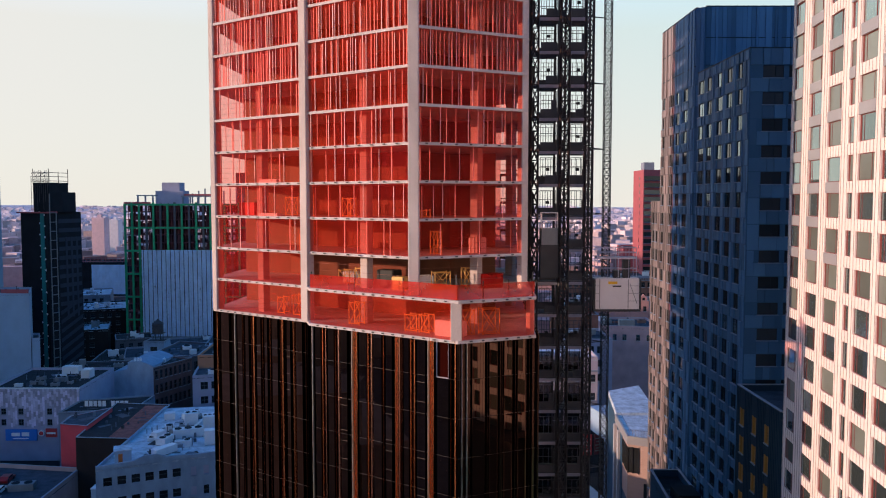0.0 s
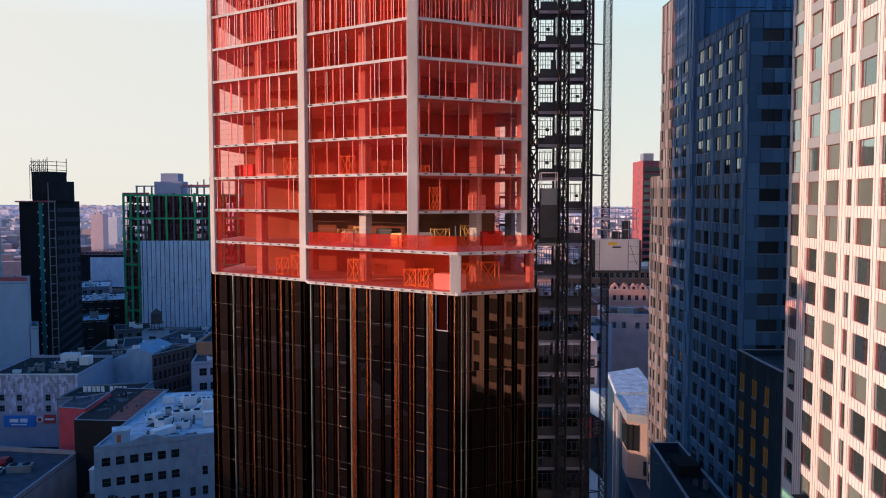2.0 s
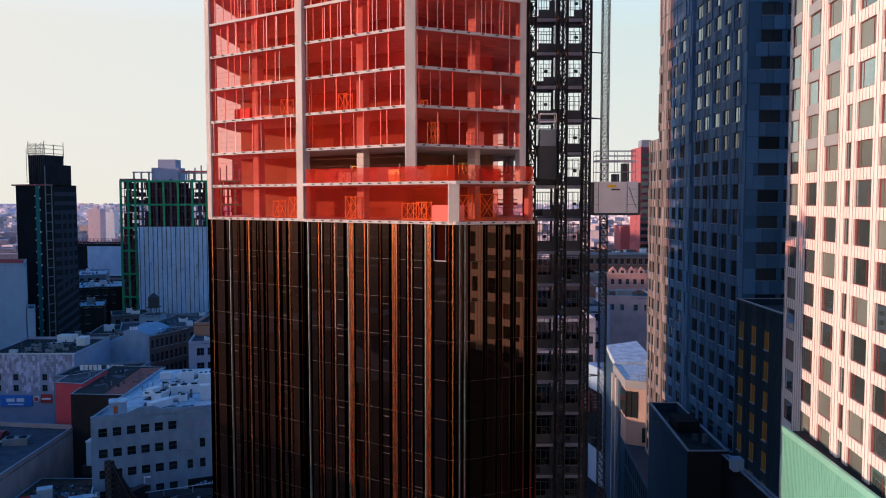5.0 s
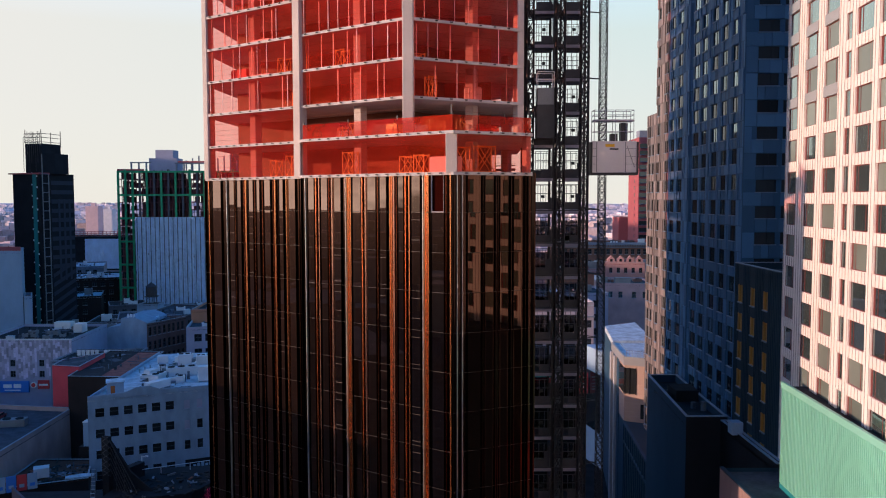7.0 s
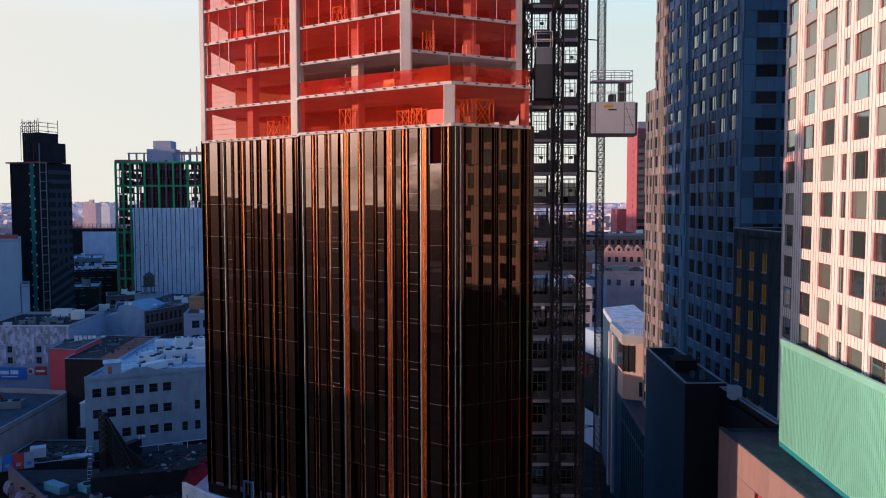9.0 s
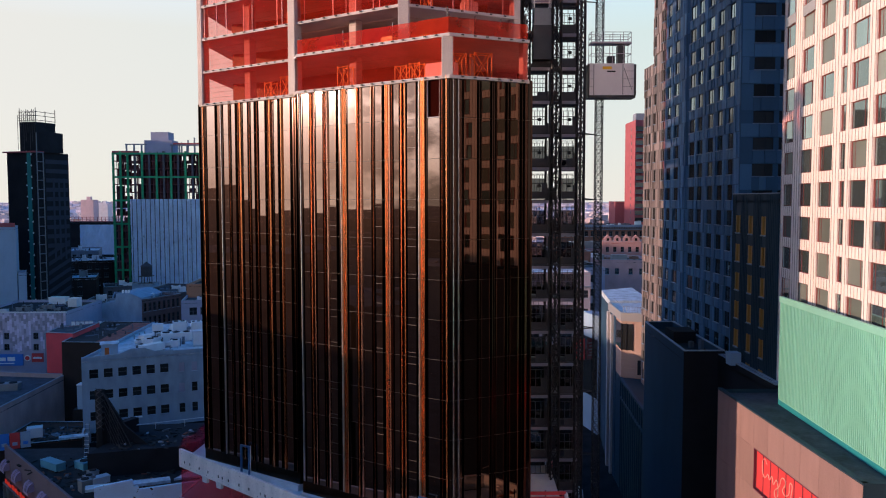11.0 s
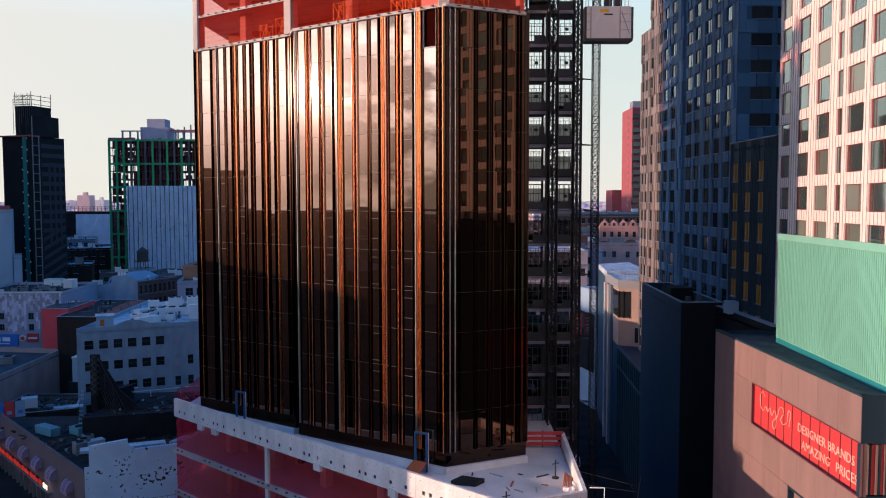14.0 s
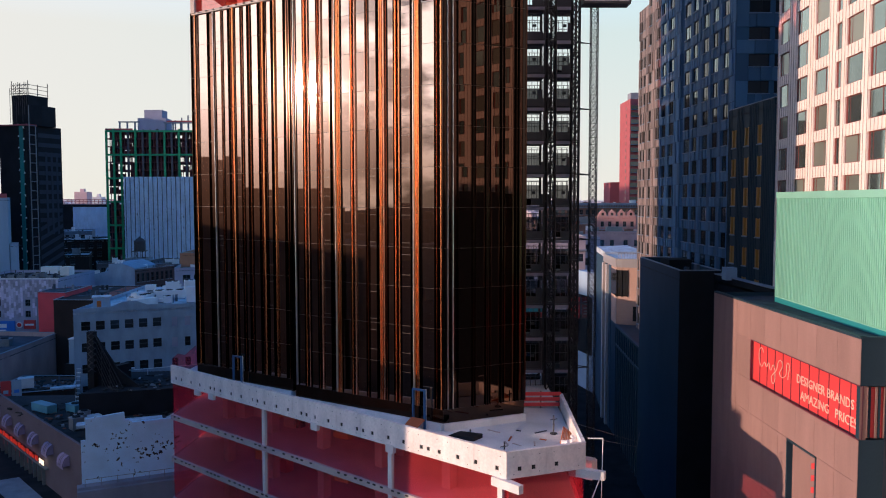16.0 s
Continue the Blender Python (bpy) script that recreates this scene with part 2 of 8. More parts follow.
STEEL_DARK = mat("dark_hoist_steel", (0.05, 0.05, 0.055), 0.5, 0.6, vary=0.3)
STEEL_GREY = mat("grey_hoist_steel", (0.2, 0.2, 0.21), 0.5, 0.5, vary=0.25)
BLACK_CLIP = mat("black_anchor", (0.02, 0.02, 0.02), 0.6)
WHITE_CLAD = mat("white_cladding", (0.8, 0.69, 0.645), 0.5, vary=0.06, island=0.03, streak=0.6)
RED_FRAME = mat("red_window_reveal", (0.17, 0.035, 0.03), 0.5)
WINDOW_GLASS = mat("window_glass", (0.3, 0.38, 0.37), 0.03, 0.85, vary=0.1, objrand=0.35)
SLATE_GLASS = mat("slate_tower_glass", (0.2, 0.26, 0.27), 0.03, 0.8, vary=0.1, objrand=0.5)
BLIND_GLASS = mat("glass_with_blind", (0.2, 0.22, 0.19), 0.12, 0.25, vary=0.1, objrand=0.3)
SEAM = mat("cladding_seam", (0.36, 0.27, 0.24), 0.6)
DARK_GLASS = mat("dark_window_glass", (0.07, 0.075, 0.08), 0.05, 0.7, vary=0.1, objrand=0.4)
SPANDREL = mat("grey_spandrel_panel", (0.3, 0.29, 0.3), 0.35, vary=0.1)
# slate tower cladding in two tones: blue for its shaded length, beige for sunlit
BLUE_CLAD = mat("slate_blue_cladding", (0.072, 0.172, 0.295), 0.5, 0.0, spec=0.08, vary=0.14, island=0.3, streak=0.7)
BLUE_CLAD_B = mat("slate_blue_spandrel", (0.045, 0.12, 0.21), 0.5, 0.0, spec=0.06, vary=0.12, streak=0.7)
SUNLIT_CLAD = mat("sunlit_tone_cladding", (0.2, 0.155, 0.15), 0.5, vary=0.1, island=0.5, streak=0.7)
SUNLIT_WALL = mat("sunlit_tone_spandrel", (0.13, 0.12, 0.125), 0.6, vary=0.1)
DARK_CLAD = mat("charcoal_cladding", (0.022, 0.046, 0.068), 0.5, spec=0.1, vary=0.15, streak=0.6)
YELLOW_REVEAL = mat("yellow_window_reveal", (0.42, 0.2, 0.045), 0.5)
NAVY = mat("navy_metal_wall", (0.03, 0.068, 0.11), 0.5, 0.0, spec=0.08, vary=0.15, streak=0.6)
PINK_PANEL = mat("pinkish_fibre_cement_panel", (0.27, 0.165, 0.15), 0.75, vary=0.14, objrand=0.05, streak=0.8, scale=4.0)
GREEN_PANEL = mat("green_ribbed_metal", (0.24, 0.53, 0.42), 0.4, 0.1, vary=0.12, streak=0.75)
ROOF_GREY = mat("grey_roof_membrane", (0.05, 0.06, 0.075), 0.9, vary=0.55, scale=2.5, fine=3.0)
ROOF_PALE = mat("pale_roof_membrane", (0.45, 0.5, 0.55), 0.85, vary=0.4, scale=3.0, fine=2.0)
COPING = mat("pale_coping", (0.3, 0.33, 0.37), 0.7, vary=0.3)
SCRAP_MIX = mat("roof_scrap", (0.09, 0.1, 0.12), 0.8, vary=0.2, island=0.9)
ROOF_DARK = mat("tar_roof", (0.02, 0.02, 0.022), 0.9, vary=0.6, scale=3.0, fine=2.5)
ROOF_RED = mat("rust_red_roof", (0.28, 0.085, 0.065), 0.9, vary=0.5, scale=3.0, fine=3.0)
ASPHALT = mat("asphalt", (0.032, 0.032, 0.034), 0.95, vary=0.35, spec=0.0)
SIDEWALK = mat("pavement", (0.22, 0.21, 0.2), 0.9, vary=0.2)
SASH_GREY = mat("grey_sash", (0.1, 0.11, 0.13), 0.6)
SIGN_RED = mat("red_sign_panel", (0.62, 0.055, 0.06), 0.5, vary=0.1)
SIGN_CREAM = mat("cream_lettering", (0.8, 0.52, 0.42), 0.5)
SIGN_WHITE = mat("white_lettering", (0.85, 0.82, 0.8), 0.5)
# grey and white walls and sheeting carry the blue of skylit shade in their colour
GREY_WALL = mat("blue_cast_grey_wall", (0.27, 0.345, 0.43), 0.85, vary=0.22, streak=0.6, bump=0.2, scale=3.0)
WHITE_WALL = mat("blue_cast_white_wall", (0.29, 0.39, 0.5), 0.85, vary=0.12, streak=0.4)
TARP = mat("blue_cast_tarpaulin", (0.54, 0.66, 0.82), 0.6, vary=0.15, bump=0.5, streak=0.5, fine=2.0)
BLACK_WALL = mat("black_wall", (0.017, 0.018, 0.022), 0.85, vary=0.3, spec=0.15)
BRICK = mat("brown_brick", (0.22, 0.11, 0.08), 0.9, vary=0.2, bump=0.2)
RED_BRICK = mat("red_brick", (0.36, 0.09, 0.1), 0.85, vary=0.12, bump=0.2)
GREEN_STEEL = mat("green_painted_steel", (0.025, 0.32, 0.14), 0.5, vary=0.2)
PURPLE_TILE = mat("lilac_facade_tile", (0.5, 0.45, 0.56), 0.6, vary=0.1, island=0.45)


# ---- mesh helpers ----
def box(bm, x0, x1, y0, y1, z0, z1, m=None):
    v = [bm.verts.new((x, y, z)) for z in (z0, z1) for x, y in ((x0, y0), (x1, y0), (x1, y1), (x0, y1))]
    if m is not None:
        for q in v:
            q.co = m @ q.co
    for f in ((3, 2, 1, 0), (4, 5, 6, 7), (0, 1, 5, 4), (1, 2, 6, 5), (2, 3, 7, 6), (3, 0, 4, 7)):
        bm.faces.new([v[i] for i in f])


def prism(bm, pts, z0, z1, m=None):
    lo, hi = ([bm.verts.new((x, y, z)) for x, y in pts] for z in (z0, z1))
    if m is not None:
        for q in lo + hi:
            q.co = m @ q.co
    n = len(pts)
    bm.faces.new(lo[::-1]), bm.faces.new(hi)
    for i in range(n):
        bm.faces.new((lo[i], lo[(i + 1) % n], hi[(i + 1) % n], hi[i]))


def bar(bm, a, b, r, sides=4):
    """A straight rod from a to b."""
    a, b = Vector(a), Vector(b)
    w = (b - a).normalized()
    u = w.orthogonal().normalized()
    v = w.cross(u)
    ring = [[bm.verts.new(p + r * (math.cos(k) * u + math.sin(k) * v)) for k in (2 * math.pi * (i + 0.5) / sides for i in range(sides))] for p in (a, b)]
    for i in range(sides):
        j = (i + 1) % sides
        bm.faces.new((ring[0][i], ring[0][j], ring[1][j], ring[1][i]))
    bm.faces.new(ring[0][::-1]), bm.faces.new(ring[1])


def mesh_of(name, bm, material):
    bmesh.ops.recalc_face_normals(bm, faces=bm.faces[:])
    me = bpy.data.meshes.new(name)
    bm.to_mesh(me)
    bm.free()
    me.materials.append(material)
    return me


def part(name, bm, material, parent, label="", m=None):
    """One mesh object under a thing or a part; its points are in world places."""
    return piece(name, mesh_of(name, bm, material), m or Matrix(), parent, label)


def piece(name, me, m, parent, label=""):
    ob = new(name, me)
    ob.parent = parent
    ob.matrix_parent_inverse = HOME[parent].inverted() if parent in HOME else Matrix()
    ob.matrix_basis = m
    HOME[ob] = m.copy()
    if label:
        ob["label"] = label
    return ob


HOME = {}


def thing(name, at, label, category, group="", kind=""):
    ob = new(name)
    ob.empty_display_size = 0.5
    ob.location = at
    HOME[ob] = Matrix.Translation(at)
    return tagged(ob, label, category, group, kind)


def solo(name, bm, material, label, category, group="", kind=""):
    """A thing that is one mesh."""
    return tagged(new(name, mesh_of(name, bm, material)), label, category, group, kind)


def face_frame(a, b, z=0.0):
    """Local x runs from a to b along a wall, local y points outward to the right-hand side seen from above, local z up."""
    d = (Vector((b[0] - a[0], b[1] - a[1], 0))).normalized()
    out = Vector((d.y, -d.x, 0))
    m = Matrix(((d.x, out.x, 0, a[0]), (d.y, out.y, 0, a[1]), (0, 0, 1, z), (0, 0, 0, 1)))
    return m, math.hypot(b[0] - a[0], b[1] - a[1])


def holed(bm, length, z0, z1, holes, depth, m):
    """A wall's outer skin (local y = 0) with openings (x0, x1, z0, z1) and their reveals going in by depth."""
    xs = sorted({0.0, length, *(v for h in holes for v in h[:2])})
    zs = sorted({z0, z1, *(v for h in holes for v in h[2:])})
    cover = set()
    for h in holes:
        for i, x in enumerate(xs[:-1]):
            if h[0] - 1e-6 <= x < h[1] - 1e-6:
                for k, z in enumerate(zs[:-1]):
                    if h[2] - 1e-6 <= z < h[3] - 1e-6:
                        cover.add((i, k))
    for i in range(len(xs) - 1):
        k = 0
        while k < len(zs) - 1:
            if (i, k) in cover:
                k += 1
                continue
            j = k
            while j < len(zs) - 1 and (i, j) not in cover:
                j += 1
            quad(bm, [(xs[i], 0, zs[k]), (xs[i + 1], 0, zs[k]), (xs[i + 1], 0, zs[j]), (xs[i], 0, zs[j])], m)
            k = j
    for a, b, c, d in holes:
        for p, q in (((a, c), (b, c)), ((b, c), (b, d)), ((b, d), (a, d)), ((a, d), (a, c))):
            quad(bm, [(p[0], 0, p[1]), (q[0], 0, q[1]), (q[0], -depth, q[1]), (p[0], -depth, p[1])], m)


def quad(bm, pts, m=None):
    bm.faces.new([bm.verts.new(m @ Vector(p) if m is not None else p) for p in pts])


def frame_mesh(name, w, h, xs, zs, t, depth, material, solid=()):
    """A window or gate frame in one piece: bars of width t round cells between the lines xs and zs; cells in solid stay filled."""
    bm = bmesh.new()
    cells = []
    for i in range(len(xs) - 1):
        for k in range(len(zs) - 1):
            if (i, k) not in solid:
                cells.append((xs[i] + t * (0.5 if i else 1), xs[i + 1] - t * (0.5 if i < len(xs) - 2 else 1), zs[k] + t * (0.5 if k else 1), zs[k + 1] - t * (0.5 if k < len(zs) - 2 else 1)))
    holed(bm, w, 0, h, cells, depth, Matrix())
    bmesh.ops.remove_doubles(bm, verts=bm.verts[:], dist=0.0005)
    return mesh_of(name, bm, material)

# ---- ground ----
bm = bmesh.new()
box(bm, -4500, 4500, -1500, 4800, -1, 0)
solo("ground", bm, ASPHALT, "dark asphalt and soil of the city ground", "ground", kind="structure")

# ---- main tower: plan ----
P_L, P_M, P_C, P_R = (-25.0, 86.6), (-13.6, 78.6), (-2.65, 70.95), (7.85, 76.1)   # column corners of the tower
W_L, W_S0, W_S1, W_C, W_R = (-25.4, 86.9), (-13.5, 78.55), (-12.9, 76.5), (1.2, 66.65), (8.1, 69.7)   # glass wall corners
BACK = [(9.4, 97.0), (-10.0, 114.5), (-23.4, 110.0)]
FLOORS = [62.0 + 3.42 * k for k in range(18)]

# ---- main tower: frame of slabs and columns ----
tower = thing("tower_under_construction", (-8, 88, 22.7), "unfinished tower with red netting above a bronze glass wall", "building")
rng = random.Random(4)
DULL_RAIL = mat("dull_joint_rail", (0.09, 0.075, 0.07), 0.5, 0.3)
RUST_STEEL = mat("dull_cable", (0.3, 0.12, 0.08), 0.5, 0.3)
UPPER = [P_L, P_C, P_R] + BACK
LOWER = [P_L, W_S0, W_S1, W_C, W_R] + BACK


def grown(pts, d):
    """The outline moved outward by d from its middle."""
    cx, cy = sum(p[0] for p in pts) / len(pts), sum(p[1] for p in pts) / len(pts)
    return [(x + d * (x - cx) / math.hypot(x - cx, y - cy), y + d * (y - cy) / math.hypot(x - cx, y - cy)) for x, y in pts]


for k, z in enumerate(FLOORS):
    bm = bmesh.new()
    prism(bm, grown(LOWER if k < 2 else UPPER, 0.22), z - 0.26, z)
    part("slab", bm, CONCRETE_SLAB, tower)

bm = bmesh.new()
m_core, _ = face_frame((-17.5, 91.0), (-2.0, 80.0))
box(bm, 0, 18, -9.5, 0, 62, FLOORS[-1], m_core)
part("core", bm, CONCRETE_REDDENED, tower, "board-marked concrete lift core")
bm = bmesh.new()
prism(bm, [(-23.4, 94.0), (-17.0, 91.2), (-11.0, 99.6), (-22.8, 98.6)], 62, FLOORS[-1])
part("shear_wall", bm, CONCRETE_REDDENED, tower, "concrete shear wall coloured dim red behind the nets")
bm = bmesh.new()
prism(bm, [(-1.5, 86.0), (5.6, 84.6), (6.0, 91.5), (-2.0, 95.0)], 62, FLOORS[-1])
part("shear_wall", bm, CONCRETE_REDDENED, tower, "concrete shear wall coloured dim red behind the nets")


def upright(at, w, d, turn, z0, z1, name="column"):
    bm = bmesh.new()
    m = pose(at[0], at[1], 0, 0, 0, turn)
    c = 0.05
    prism(bm, [(-w / 2 + c, -d / 2), (w / 2 - c, -d / 2), (w / 2, -d / 2 + c), (w / 2, d / 2 - c), (w / 2 - c, d / 2), (-w / 2 + c, d / 2), (-w / 2, d / 2 - c), (-w / 2, -d / 2 + c)], z0, z1, m)
    return part(name, bm, CONCRETE, tower)


TOP = FLOORS[-1]
upright((P_L[0] + 0.3, P_L[1] + 0.1), 0.75, 1.0, -35, 61.9, TOP)
upright((P_M[0] + 0.1, P_M[1]), 0.95, 1.0, -35, 61.9, TOP)
upright((P_C[0] + 0.05, P_C[1] + 0.1), 0.95, 1.1, -5, 65.4, TOP)
upright((P_R[0] - 0.2, P_R[1] + 0.25), 0.7, 0.9, 26, 65.4, TOP)
upright((W_C[0] - 0.05, W_C[1] + 0.45), 0.95, 0.9, -5, 61.9, 65.2)
upright((W_R[0] - 0.35, W_R[1] + 0.3), 0.5, 0.7, 26, 61.9, 65.2)
for x, y in ((-19.2, 84.6), (-7.4, 76.6), (3.2, 76.4), (-23.0, 97.5), (7.6, 89.0)):
    upright((x, y), 0.9, 0.9, -35, 61.9, TOP)


def net_panel(a, b, z0, z1, material=NET, name="net_panel", sag=0.05):
    m, length = face_frame(a, b)
    bm = bmesh.new()
    nx, nz = max(4, int(length / 1.2)), 4
    g = [[bm.verts.new(m @ Vector((length * i / nx, rng.uniform(-sag, sag) * (0 < i < nx), z0 + (z1 - z0) * k / nz))) for k in range(nz + 1)] for i in range(nx + 1)]
    for i in range(nx):
        for k in range(nz):
            bm.faces.new((g[i][k], g[i + 1][k], g[i + 1][k + 1], g[i][k + 1]))
    ob = part(name, bm, material, tower)
    ob.data.polygons.foreach_set("use_smooth", [True] * len(ob.data.polygons))
    return ob


# stud colour holds the pink of light coming through the red net
STUD_PINK = mat("net_tinted_stud", (0.9, 0.5, 0.45), 0.5, vary=0.2, island=0.25)


def stud_row(a, b, z0, z1, gap, back, keep):
    """Upright studs along a bay: some stand before the net, most behind it."""
    m, length = face_frame(a, b)
    before, behind = bmesh.new(), bmesh.new()
    x = 0.9
    while x < length - 0.7:
        if rng.random() < keep:
            front = rng.random() < 0.4
            d = -0.13 if front else back + rng.uniform(0, 0.5) * (gap > 0.7)
            w = rng.choice((0.025, 0.035, 0.045)) if front else rng.choice((0.05, 0.07, 0.1))
            box(before if front else behind, x, x + w, -d - 0.06, -d, z0, z1 - rng.choice((0, 0, 0, 0.25)), m)
        x += gap * rng.uniform(0.6, 1.4)
    for bm, material in ((before, STUD_PINK), (behind, STEEL_STUD)):
        if len(bm.verts):
            tagged(part("studs", bm, material, tower), kind="stuff")
        else:
            bm.free()


NORTH_FACES = (((7.17, 99.0), BACK[1]), (BACK[1], BACK[2]))
for k in range(len(FLOORS) - 1):
    z0, z1 = FLOORS[k], FLOORS[k + 1] - 0.26
    bays = [(P_L, P_M)] + ([(P_M, P_C), (P_C, P_R)] if k != 1 and k != 0 else []) + ([(W_S1, W_C), (W_C, W_R)] if k == 0 else [])
    for a, b in bays + list(NORTH_FACES):
        net_panel(a, b, z0, z1)
    # open back corner with a frame of rails where the sky shows through
    m, length = face_frame(BACK[0], (7.17, 99.0))
    for h, w in ((1.15, 0.3), (1.75, 0.12)):
        bm = bmesh.new()
        box(bm, 0, length, -0.1, 0.0, z0 + h, z0 + h + w, m)
        part("back_rail", bm, RUST_STEEL, tower)
    for s in (0.9, 1.9, 2.9):
        bm = bmesh.new()
        box(bm, s, s + 0.14, -0.1, 0.0, z0, z0 + 1.15, m)
        part("back_post", bm, RUST_STEEL, tower)
    dense = 0 if k < 2 else (0.9, 1.5) if k < 5 else (0.95, 0.75) if k < 7 else (1.0, 0.36)
    if dense:
        for a, b in ((P_L, P_M), (P_M, P_C), (P_C, P_R)):
            stud_row(a, b, z0, z1, dense[1], 0.14, dense[0])

# guard cables behind the nets, trestles and crates on the open floors
YELLOW = mat("yellow_trestle_steel", (0.75, 0.42, 0.12), 0.5, vary=0.2)
for k in range(12):
    for a, b in ((P_L, P_M), (P_M, P_C), (P_C, P_R)):
        m, length = face_frame(a, b)
        for h in (0.55, 1.1, 1.6, 2.3):
            bm = bmesh.new()
            bar(bm, m @ Vector((0.4, -0.18, FLOORS[k] + h)), m @ Vector((length - 0.4, -0.18, FLOORS[k] + h)), 0.012)
            part("guard_cable", bm, RUST_STEEL, tower)


def trestle(m, s, back, z, w=1.2, h=2.0):
    t = thing("trestle", m @ Vector((s, -back, z)), "yellow cross-braced trestle on an unfinished floor", "trestle", "trestles on open floors")
    for y in (-back, -back - 0.8):
        bm = bmesh.new()
        for x in (s, s + w):
            bar(bm, m @ Vector((x, y, z)), m @ Vector((x, y, z + h)), 0.045)
        for zz in (z + 0.1, z + h - 0.1):
            bar(bm, m @ Vector((s, y, zz)), m @ Vector((s + w, y, zz)), 0.045)
        bar(bm, m @ Vector((s, y, z)), m @ Vector((s + w, y, z + h)), 0.035), bar(bm, m @ Vector((s + w, y, z)), m @ Vector((s, y, z + h)), 0.035)
        part("frame", bm, YELLOW, t)


mL, mM, mR = face_frame(P_L, P_M)[0], face_frame(P_M, P_C)[0], face_frame(P_C, P_R)[0]
mF, mG = face_frame(W_S1, W_C)[0], face_frame(W_C, W_R)[0]
for m, s, back, k, w, h in ((mL, 8.2, 1.5, 0, 1.0, 1.8), (mL, 10.5, 1.5, 0, 1.5, 2.2), (mF, 3.6, 1.6, 0, 1.3, 2.2), (mF, 10.4, 1.6, 0, 1.3, 1.6), (mF, 12.0, 1.6, 0, 1.1, 1.7), (mG, 3.2, 1.6, 0, 1.7, 2.4), (mG, 1.2, 2.0, 0, 1.4, 2.3), (mL, 9.0, 2, 3, 1.0, 2.0), (mL, 11.8, 1.5, 3, 1.0, 2.2), (mM, 3.4, 1.6, 3, 1.1, 1.9), (mR, 2.8, 1.6, 2, 0.8, 2.2), (mR, 3.4, 2.6, 1, 1.6, 1.7), (mR, 6.6, 2.6, 1, 1.2, 2.0), (mM, 1.6, 3, 1, 1.4, 1.5), (mM, 3.8, 3, 1, 1.0, 1.8), (mM, 5.0, 1.8, 5, 1.4, 1.0), (mR, 1.2, 2.0, 3, 1.4, 0.8)):
    trestle(m, s, back, FLOORS[k], w, h)
for m, s, back, k, w, d, h, c, lab in ((mF, 14.0, 1.2, 0, 2.6, 1.2, 1.3, CONCRETE_PALE, "pale wrapped pallet load"), (mM, 9.4, 1.8, 1, 1.3, 1.0, 1.2, YELLOW, "yellow steel site crate"), (mR, 8.0, 1.5, 1, 2.2, 1.2, 1.3, NET_LOW, "red sheeted stack"), (mM, 1.2, 4.0, 1, 3.0, 1.0, 1.1, CONCRETE_PALE, "pale stack of boards"), (mM, 5.6, 4.2, 1, 2.2, 1.2, 1.5, BLACK_CLIP, "dark site machine"), (mR, 1.9, 3.6, 1, 1.8, 1.0, 1.2, CONCRETE_PALE, "pale wrapped pallet load"), (mL, 6.6, 0.6, 4, 2.6, 0.5, 0.3, SIGN_WHITE, "white stacked boards"), (mL, 6.4, 0.6, 3, 2.8, 0.5, 0.2, SIGN_WHITE, "white stacked boards"), (mL, 1.8, 2.0, 3, 2.4, 1.0, 1.3, SIGN_RED, "red site container"), (mL, 11.6, 1.4, 2, 1.0, 1.0, 1.6, YELLOW, "yellow steel site crate"), (mR, 7.2, 2.0, 2, 1.4, 1.0, 1.4, CONCRETE_PALE, "pale pallet load")):
    bm = bmesh.new()
    box(bm, s, s + w, -back - d, -back, FLOORS[k], FLOORS[k] + h, m)
    box(bm, s + 0.05, s + w - 0.05, -back - d + 0.05, -back - 0.05, FLOORS[k] + h, FLOORS[k] + h + 0.08, m)
    solo("site_load", bm, c, lab + " on an open tower floor", "site load", "loads on open floors")

# anchors under the slab edges
bm = bmesh.new()
box(bm, -0.12, 0.12, 0.0, 0.1, -0.1, 0.0)
anchor_mesh = mesh_of("anchor", bm, BLACK_CLIP)
for k in range(0, 6):
    runs = ((P_L, P_M), (P_M, P_C), (P_C, P_R)) if k > 1 else ((P_L, W_S0), (W_S1, W_C), (W_C, W_R))
    for a, b in runs:
        m, length = face_frame(a, b)
        s = 1.2
        while s < length - 0.5:
            piece("anchor", anchor_mesh, m @ Matrix.Translation((s, 0.2, FLOORS[k] - 0.06)), tower)
            s += 1.5 if k > 1 else 1.15

# the terrace over the two forward floors: guard posts with netting
for a, b in ((W_S1, W_C), (W_C, W_R)):
    net_panel(a, b, 65.45, 66.75, NET_LOW, "guard_net", 0.08)
    m, length = face_frame(a, b)
    for s in (0.1, length * 0.33, length * 0.66, length - 0.15):
        bm = bmesh.new()
        box(bm, s - 0.04, s + 0.04, -0.12, -0.04, 65.42, 67.0 if s < length * 0.7 else 67.6, m)
        part("guard_post", bm, STEEL_DARK, tower)

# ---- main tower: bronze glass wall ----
# unseen dark filler added behind the panes to block light
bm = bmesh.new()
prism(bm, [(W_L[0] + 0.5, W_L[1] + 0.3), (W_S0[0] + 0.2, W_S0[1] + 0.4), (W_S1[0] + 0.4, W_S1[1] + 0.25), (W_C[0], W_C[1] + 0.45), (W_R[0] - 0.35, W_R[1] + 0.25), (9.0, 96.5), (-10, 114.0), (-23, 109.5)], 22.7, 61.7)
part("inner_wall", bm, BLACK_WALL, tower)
ROW_Z = [62.0 - 3.42 * (k + 1) for k in range(11)]


